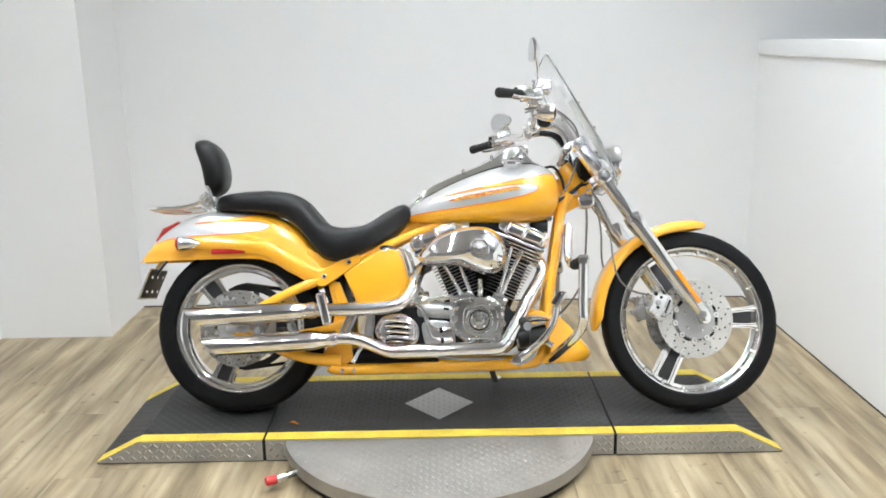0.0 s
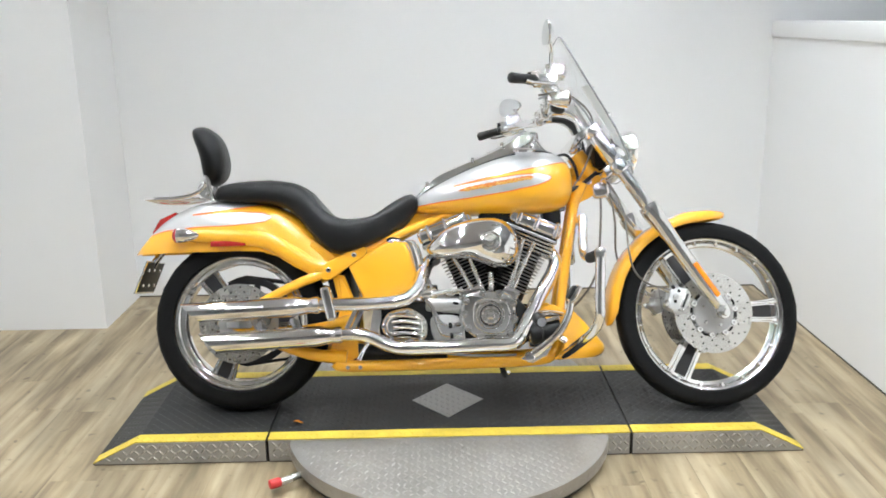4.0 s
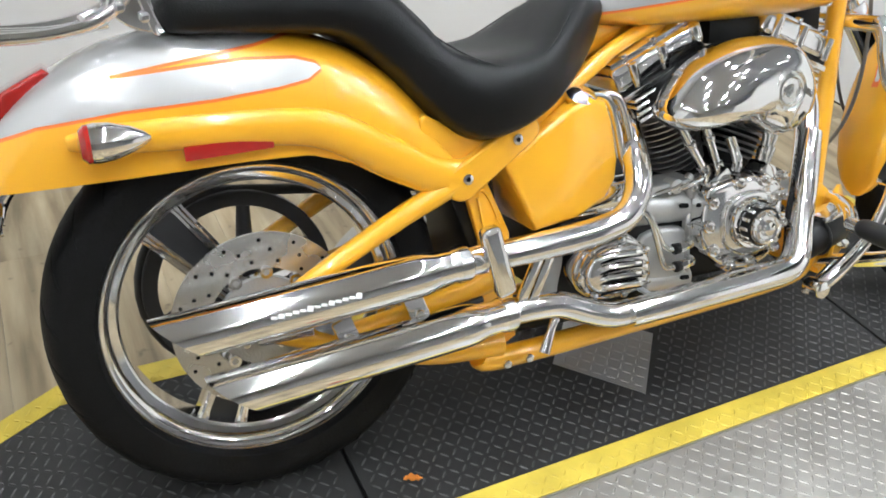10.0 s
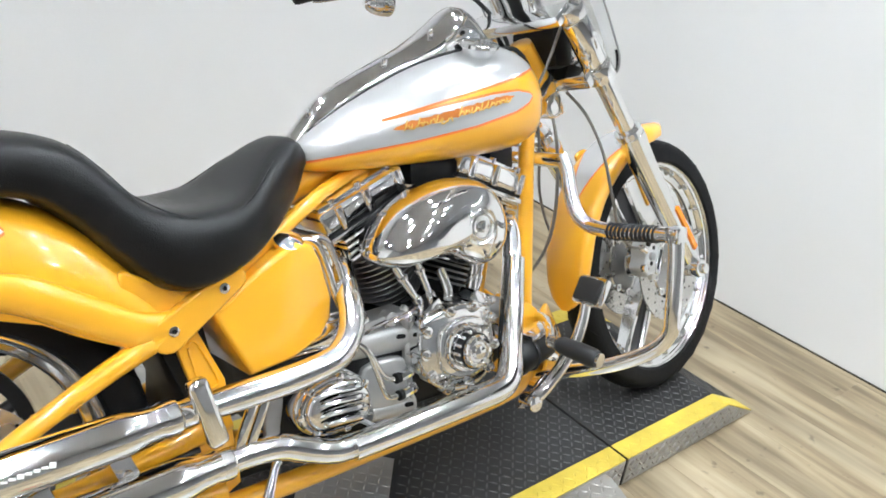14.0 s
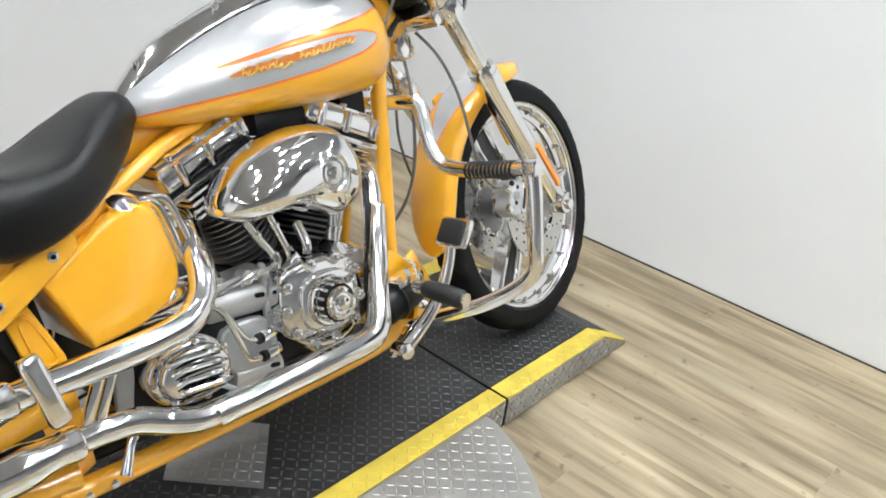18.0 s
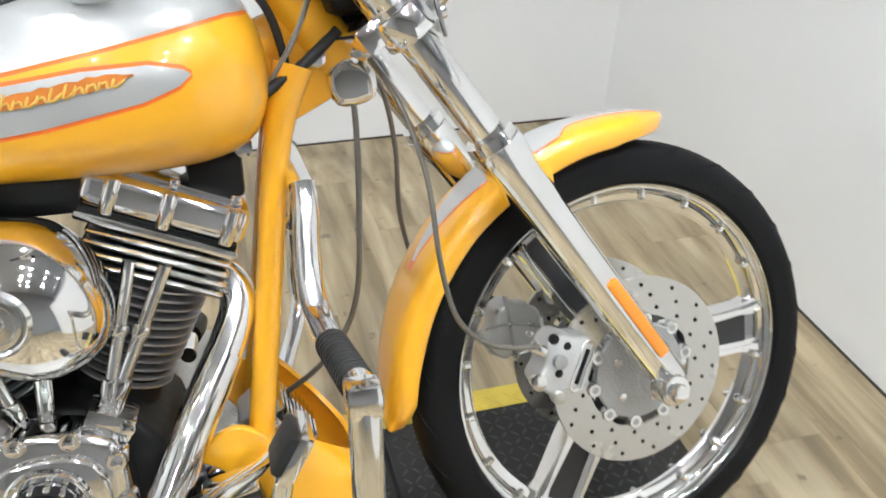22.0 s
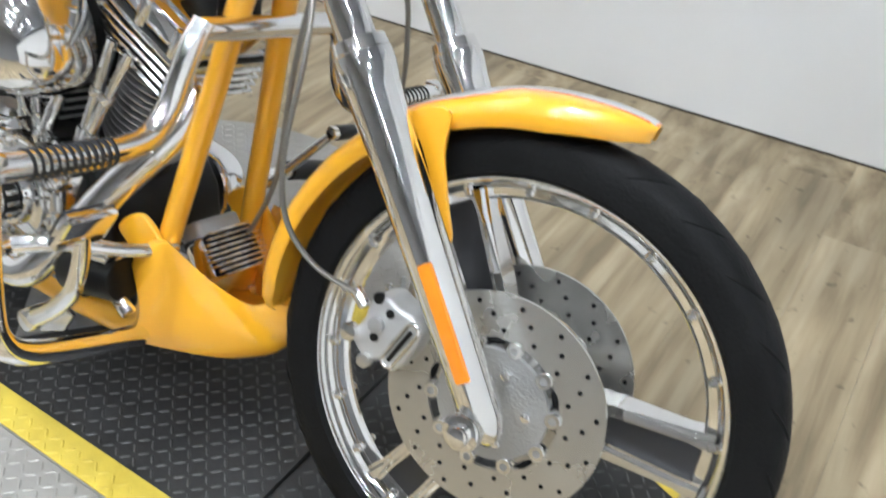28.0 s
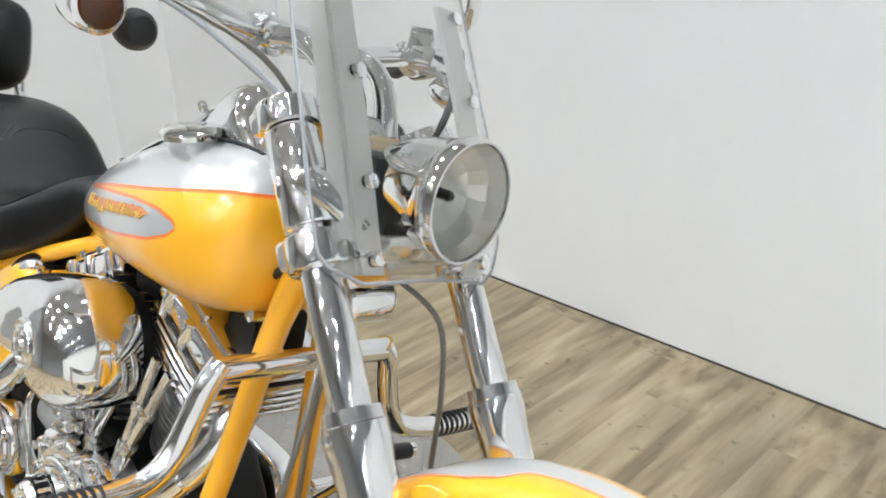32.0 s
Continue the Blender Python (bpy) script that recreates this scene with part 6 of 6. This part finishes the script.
    tilt = Matrix.Translation(m1p) @ Matrix.Rotation(radians(-6), 4, "Y") @ Matrix.Rotation(radians(38) if s > 0 else 0.0, 4, "Z")
    bm.transform(tilt)
    steered("shell", bm, M_CHROME, mir, "chrome mirror shell")
    bm = bmesh.new()
    rings(bm, [[(x, s * u * 0.92, v * 0.92) for u, v in shell] for x in (-0.0035, -0.005)])
    bm.transform(tilt)
    steered("glass", bm, mat("mirror_glass", (0.72, 0.73, 0.74), 0.02, 1.0, var=0.0), mir, "mirror glass")
for s in (-1, 1):
    steered("riser", tube([(0.405, s * 0.05, 1.0), (0.40, s * 0.05, 1.03), (0.375, s * 0.052, 1.07), (0.33, s * 0.054, 1.09), (0.27, s * 0.056, 1.088)], [0.019, 0.016, 0.014, 0.014, 0.018], 16, 5), M_CHROME, bike, "chrome pull-back riser")
    steered("riser_cap", bar((0.268, s * 0.034, 1.088), (0.267, s * 0.078, 1.089), 0.0245, n=18, ends=0.005), M_CHROME, bike)
    for u in (-0.012, 0.012):
        steered("cap_bolt", bar((0.262 + u, s * 0.056, 1.108), (0.262 + u, s * 0.056, 1.118), 0.0055, n=10, ends=0.001), M_CHROME, bike)
steered("bar_clamp", box((0.27, 0, 1.1), (0.046, 0.165, 0.024), 0.009, None, None, 3), M_CHROME, bike, "chrome handlebar clamp")
steered("bar_shroud", tube([(0.40, 0, 1.01), (0.385, 0, 1.045), (0.35, 0, 1.07), (0.30, 0, 1.075)], [0.014, 0.014, 0.012, 0.01], 12, 4), M_SOFT, bike, "black cable bundle between the risers")

# headlamp
HC = Vector((0.6, 0, 0.957))
small = lambda prof: [(r * 0.9, h * 0.95) for r, h in prof]
hl = steered("headlamp", lathe(small([(0.0, -0.15), (0.025, -0.145), (0.05, -0.12), (0.066, -0.08), (0.074, -0.035), (0.078, -0.02), (0.081, -0.016), (0.082, -0.004), (0.0795, 0.006), (0.0762, 0.006), (0.0775, -0.01), (0.072, -0.035), (0.062, -0.08), (0.04, -0.115), (0.0, -0.14)]), HC, "x", 48, closed=True), M_CHROME, bike, "round chrome headlamp")
steered("reflector_bowl", lathe(small([(0.074, 0.0), (0.066, -0.02), (0.05, -0.04), (0.025, -0.055), (0.0, -0.058), (0.0, -0.062), (0.026, -0.06), (0.052, -0.045), (0.069, -0.023), (0.0765, -0.002)]), HC, "x", 18, closed=True), mat("lamp_reflector", (0.9, 0.9, 0.88), 0.22, 0.35, var=0.05, scale=30), hl, "bright faceted lamp bowl", 5)
steered("lens", lathe(small([(0.075, 0.004), (0.06, 0.011), (0.035, 0.016), (0.0, 0.018), (0.0, 0.014), (0.035, 0.012), (0.06, 0.007), (0.075, 0.0)]), HC, "x", 40, closed=True), M_LENS, hl, "clear headlamp lens")
steered("bulb_shield", lathe(small([(0.0, -0.055), (0.0075, -0.05), (0.0075, -0.03), (0.005, -0.026), (0.0, -0.025)]), HC, "x", 20), M_WEB, hl)
steered("lamp_bracket", box((0.50, 0, 0.90), (0.06, 0.05, 0.06), 0.01), M_BLACK, bike, "black headlamp bracket")
steered("wire_cover", box((0.475, 0, 0.935), (0.07, 0.13, 0.1), 0.02), M_BLACK, bike, "black wiring behind the headlamp")

# windshield
M_BRACKET = mat("satin_bracket", (0.74, 0.73, 0.7), 0.32, 0.45, var=0.05, scale=20)


def screen_pt(u, v):
    """u: 0 at the foot to 1 at the top; v: -1 to 1 across."""
    x = interp(u, [(0, 0.59), (0.12, 0.583), (0.3, 0.537), (1, 0.325)])
    z = interp(u, [(0, 0.862), (0.12, 0.915), (0.3, 1.02), (1, 1.385)])
    w = interp(u, [(0, 0.11), (0.02, 0.145), (0.06, 0.163), (0.15, 0.17), (0.3, 0.172), (0.55, 0.165), (0.8, 0.15), (0.92, 0.125), (0.98, 0.09), (1, 0.06)])
    return Vector((x - 0.045 * (abs(v) * w / 0.17) ** 2.2, v * w, z - 0.01 * abs(v) ** 2))


bm = bmesh.new()
nu, nv = 36, 20
front = [[screen_pt(i / nu, -1 + 2 * j / nv) for j in range(nv + 1)] for i in range(nu + 1)]
behind = [[p + Vector((-0.0035, 0, -0.0018)) for p in row] for row in front]
rings(bm, [f + b[::-1] for f, b in zip(front, behind)])
ws = steered("windshield", bm, M_GLASS, bike, "clear plastic windshield", 60)
edge = [screen_pt(i / nu, -1) for i in range(nu + 1)] + [screen_pt(1, -1 + 2 * j / 6) for j in range(1, 6)] + [screen_pt(1 - i / nu, 1) for i in range(nu + 1)] + [screen_pt(0, 1 - 2 * j / 8) for j in range(1, 9)]
steered("edge", tube(edge, 0.0022, 6, 1), M_GREY, ws, "grey windshield edge")
for s in (-1, 1):
    pts = [screen_pt(u, s * 0.62) + Vector((-0.012, 0, -0.006)) for u in (0.02, 0.12, 0.25, 0.4, 0.5, 0.62)]
    bm = bmesh.new()
    rings(bm, [[p + Vector((0, -0.018, 0)), p + Vector((0, 0.018, 0)), p + Vector((-0.006, 0.018, -0.003)), p + Vector((-0.006, -0.018, -0.003))] for p in smooth_path(pts, 3)])
    br = steered("screen_bracket", bm, M_BRACKET, bike, "satin metal windshield bracket")
    bm = bmesh.new()
    rings(bm, [[p + Vector((-0.004, s * 0.018, -0.002)), p + Vector((-0.004, s * 0.0225, -0.002)), p + Vector((-0.028, s * 0.0225, -0.012)), p + Vector((-0.028, s * 0.018, -0.012))] for p in smooth_path(pts, 3)])
    steered("bracket_flange", bm, M_BRACKET, br)
    for u in (0.05, 0.2, 0.4, 0.59):
        p = screen_pt(u, s * 0.62)
        steered("screen_screw", bar(p + Vector((0.004, 0, 0.002)), p + Vector((-0.022, 0, -0.008)), 0.009, n=14, ends=0.002), M_CHROME, br)
    steered("screen_clamp", tube([(line_at(0.93), s * 0.128, 0.93), (0.50, s * 0.13, 0.935), screen_pt(0.1, s * 0.62) - Vector((0.02, 0, 0))], [0.034, 0.02, 0.012], 14, 3), M_CHROME, br)
    steered("fork_cover", bar((line_at(0.985), s * 0.128, 0.985), (line_at(0.89), s * 0.128, 0.89), 0.031, n=24, ends=0.004), M_CHROME, bike, "chrome upper fork cover")

# cables and hoses
steered("brake_hose", tube([(0.49, -0.05, 0.83), (0.515, -0.085, 0.77), (0.535, -0.11, 0.68), (0.54, -0.125, 0.57), (0.56, -0.125, 0.49), (0.61, -0.12, 0.445), (0.675, -0.115, 0.43)], 0.0038, 8, 6), M_HOSE, bike, "grey braided brake hose")
steered("brake_hose", tube([(0.49, 0.05, 0.83), (0.54, 0.085, 0.79), (0.56, 0.1, 0.70), (0.565, 0.115, 0.58), (0.6, 0.115, 0.47), (0.675, 0.115, 0.43)], 0.0038, 8, 6), M_HOSE, bike, "grey braided brake hose")
part("clutch_cable", tube([(0.47, 0.04, 0.86), (0.475, -0.02, 0.78), (0.47, -0.04, 0.65), (0.455, -0.03, 0.5), (0.4, -0.0, 0.4), (0.3, 0.08, 0.3)], 0.0042, 8, 6), M_HOSE, bike, "grey clutch cable")
for k in range(2):
    part("throttle_cable", tube([(0.225, -0.3, 1.105 - 0.012 * k), (0.32, -0.25, 1.12), (0.42, -0.15, 1.07 - 0.02 * k), (0.44, -0.085, 0.98), (0.415, -0.06, 0.89), (0.375, -0.045, 0.82), (0.33, -0.03, 0.755)], 0.0036, 8, 6), M_GREY if k else M_HOSE, bike, "throttle cable")
part("cable_boot", lathe([(0.0, -0.03), (0.012, -0.027), (0.021, -0.014), (0.0235, 0.0), (0.0225, 0.01), (0.016, 0.019), (0.0, 0.022)], (0.3, -0.242, 1.073), "x", 24), M_SOFT, bike, "round black rubber boot on the throttle cables")
part("clutch_line", tube([(0.2, 0.33, 1.1), (0.33, 0.24, 1.12), (0.42, 0.14, 1.03), (0.43, 0.07, 0.92), (0.39, 0.05, 0.8)], 0.0052, 8, 6), M_SOFT, bike, "black clutch line")
part("wire_loom", tube([(0.3, 0.0, 0.93), (0.345, -0.03, 0.937), (0.374, -0.045, 0.9), (0.388, -0.045, 0.85), (0.392, -0.04, 0.81)], 0.0055, 10, 6), M_SOFT, bike, "black wiring loom beside the tank")
part("wire_loom", tube([(0.36, -0.05, 0.80), (0.41, -0.045, 0.83), (0.46, -0.03, 0.87)], 0.0075, 10, 5), M_SOFT, bike)

# front calipers
M_CAL = mat("silver_caliper", (0.56, 0.56, 0.555), 0.38, 0.55, var=0.1, scale=40, bump=0.1, bscale=300)
for s in (-1, 1):
    body = [(0.694, 0.428), (0.714, 0.44), (0.734, 0.432), (0.756, 0.428), (0.77, 0.408), (0.756, 0.362), (0.741, 0.348), (0.724, 0.354), (0.704, 0.346), (0.676, 0.372), (0.688, 0.398)]
    face, inside = s * 0.112, s * 0.062
    cal = steered("brake_caliper", slab(oval(body, 4), inside, face, 0.007), M_CAL, bike, "silver cast four-piston brake caliper")
    for x, z, rad, m in ((0.7232, 0.4206, 0.006, M_BLACK), (0.7087, 0.3827, 0.0062, M_BLACK), (0.7094, 0.4012, 0.0105, M_ALU), (0.675, 0.3771, 0.0115, M_POLISH), (0.7041, 0.3488, 0.0095, M_STEEL), (0.7035, 0.434, 0.0075, M_BLACK)):
        steered("piston_cap", bar((x, s * 0.106, z), (x, s * (0.1135 if m is M_BLACK else 0.12), z), rad, n=16, ends=0.0012), m, cal)
    # looped raised rib round a slot
    a, b = Vector((0.757, face, 0.412)), Vector((0.734, face, 0.36))
    d = (b - a).normalized()
    side = Vector((-d.z, 0, d.x))
    loop = [a + side * 0.0085 * math.cos(t) - d * 0.0085 * math.sin(t) for t in np.linspace(0, math.pi, 7)] + [b - side * 0.0085 * math.cos(t) + d * 0.0085 * math.sin(t) for t in np.linspace(0, math.pi, 7)]
    steered("caliper_rib", tube(loop + loop[:1], 0.003, 8, 1), M_POLISH, cal)
    steered("caliper_slot", bar(a + d * 0.002, b - d * 0.002, 0.0035, n=10), M_BLACK, cal)
    # bridge seams on the inner half
    steered("caliper_seam", tube([(0.708, inside, 0.452), (0.714, inside, 0.405), (0.722, inside, 0.345)], 0.003, 6, 2), M_ALU, cal)
    steered("caliper_seam", tube([(0.672, inside, 0.402), (0.714, inside, 0.405), (0.762, inside, 0.392)], 0.0025, 6, 2), M_ALU, cal)
    for x, z in ((0.714, 0.405), (0.75, 0.4), (0.69, 0.43), (0.72, 0.35)):
        steered("bridge_bolt", bar((x, inside + s * 0.002, z), (x, inside - s * 0.005, z), 0.005, n=10, ends=0.001), M_CHROME, cal)
    steered("hose_banjo", bar((0.668, s * 0.108, 0.432), (0.688, s * 0.113, 0.418), 0.0085, n=12, ends=0.002), M_CHROME, cal)

# dried leaf on the deck
bm = bmesh.new()
loops = []
for k in range(9):
    u = k / 8
    w = 0.008 * math.sin(math.pi * min(0.97, u + 0.03)) ** 0.7 * (1 + 0.35 * math.sin(k * 2.3))
    c = Vector((-0.66 + 0.035 * u, -0.172 - 0.008 * u, DECK + 0.0055 + 0.003 * math.sin(u * 5)))
    loops.append([c + Vector((0.3 * w, w, 0.002)), c + Vector((0, 0, 0)), c + Vector((-0.3 * w, -w, 0.003)), c + Vector((0, 0, -0.0012))])
thing("dry_leaf", rings(bm, loops), mat("dry_leaf", (0.62, 0.2, 0.02), 0.7, var=0.3, scale=120), "small curled orange dry leaf on the lift deck", "leaf")

# ---- floor planks ----
m = mat("plank_vinyl", (0.46, 0.37, 0.25), 0.42, var=0.25, scale=3.0, bump=0.05, bscale=40)
nt = m.node_tree
b = nt.nodes["Principled BSDF"]
info = nt.nodes.new("ShaderNodeObjectInfo")
co = nt.nodes.new("ShaderNodeTexCoord")
vadd = nt.nodes.new("ShaderNodeVectorMath")
vadd.operation = "MULTIPLY_ADD"
vadd.inputs[1].default_value = (10.0, 0.8, 10.0)
nt.links.new(co.outputs["Object"], vadd.inputs[0])
vm = nt.nodes.new("ShaderNodeVectorMath")
vm.operation = "SCALE"
vm.inputs[0].default_value = (37.0, 53.0, 11.0)
nt.links.new(info.outputs["Random"], vm.inputs["Scale"])
nt.links.new(vm.outputs[0], vadd.inputs[2])
g1 = nt.nodes.new("ShaderNodeTexNoise")
g1.inputs["Scale"].default_value = 2.2
g1.inputs["Detail"].default_value = 7
g1.inputs["Distortion"].default_value = 0.2
nt.links.new(vadd.outputs[0], g1.inputs["Vector"])
ramp = nt.nodes.new("ShaderNodeValToRGB")
e = ramp.color_ramp.elements
e[0].position, e[0].color = 0.33, (0.19, 0.143, 0.083, 1)
e[1].position, e[1].color = 0.66, (0.425, 0.345, 0.225, 1)
mid = ramp.color_ramp.elements.new(0.48)
mid.color = (0.315, 0.245, 0.148, 1)
nt.links.new(g1.outputs["Fac"], ramp.inputs[0])
hue = nt.nodes.new("ShaderNodeHueSaturation")
mr = nt.nodes.new("ShaderNodeMapRange")
mr.inputs["To Min"].default_value, mr.inputs["To Max"].default_value = 0.96, 1.04
nt.links.new(info.outputs["Random"], mr.inputs["Value"])
nt.links.new(mr.outputs["Result"], hue.inputs["Value"])
nt.links.new(ramp.outputs[0], hue.inputs["Color"])
blot = nt.nodes.new("ShaderNodeTexNoise")
blot.inputs["Scale"].default_value = 5.5
blot.inputs["Detail"].default_value = 3
geo = nt.nodes.new("ShaderNodeNewGeometry")
along_y = nt.nodes.new("ShaderNodeVectorMath")
along_y.operation = "MULTIPLY"
along_y.inputs[1].default_value = (1.4, 0.35, 1.0)
nt.links.new(geo.outputs["Position"], along_y.inputs[0])
nt.links.new(along_y.outputs[0], blot.inputs["Vector"])
spk = nt.nodes.new("ShaderNodeTexNoise")
spk.inputs["Scale"].default_value = 22.0
spk.inputs["Detail"].default_value = 2
nt.links.new(geo.outputs["Position"], spk.inputs["Vector"])
r1 = nt.nodes.new("ShaderNodeMapRange")
r1.inputs["From Min"].default_value, r1.inputs["From Max"].default_value = 0.3, 0.7
r1.inputs["To Min"].default_value, r1.inputs["To Max"].default_value = 0.66, 1.1
nt.links.new(blot.outputs["Fac"], r1.inputs["Value"])
r2 = nt.nodes.new("ShaderNodeMapRange")
r2.inputs["From Min"].default_value, r2.inputs["From Max"].default_value = 0.26, 0.34
r2.inputs["To Min"].default_value, r2.inputs["To Max"].default_value = 0.55, 1.0
nt.links.new(spk.outputs["Fac"], r2.inputs["Value"])
mul = nt.nodes.new("ShaderNodeMath")
mul.operation = "MULTIPLY"
nt.links.new(r1.outputs["Result"], mul.inputs[0])
nt.links.new(r2.outputs["Result"], mul.inputs[1])
tone = nt.nodes.new("ShaderNodeVectorMath")
tone.operation = "SCALE"
nt.links.new(hue.outputs[0], tone.inputs[0])
nt.links.new(mul.outputs[0], tone.inputs["Scale"])
nt.links.new(tone.outputs[0], b.inputs["Base Color"])
PW, PL = 0.182, 1.22
me = mesh_of("plank", box((0, 0, 0), (PW - 0.0004, PL - 0.0004, 0.008), 0.0003, None, None, 1), m)
rng = random.Random(3)
n = int((RIGHT - LEFT) / PW) + 1
for i in range(n):
    x = LEFT + (i + 0.5) * PW
    y = FRONT - rng.random() * PL
    while y < BACK:
        ya, yb = max(y, FRONT), min(y + PL, BACK)
        if yb - ya > 0.05:
            ob = new("plank", me)
            ob.location = (x, (ya + yb) / 2, -0.004)
            ob.scale = (1, (yb - ya) / PL, 1)
            ob.parent = floor
        y += PL
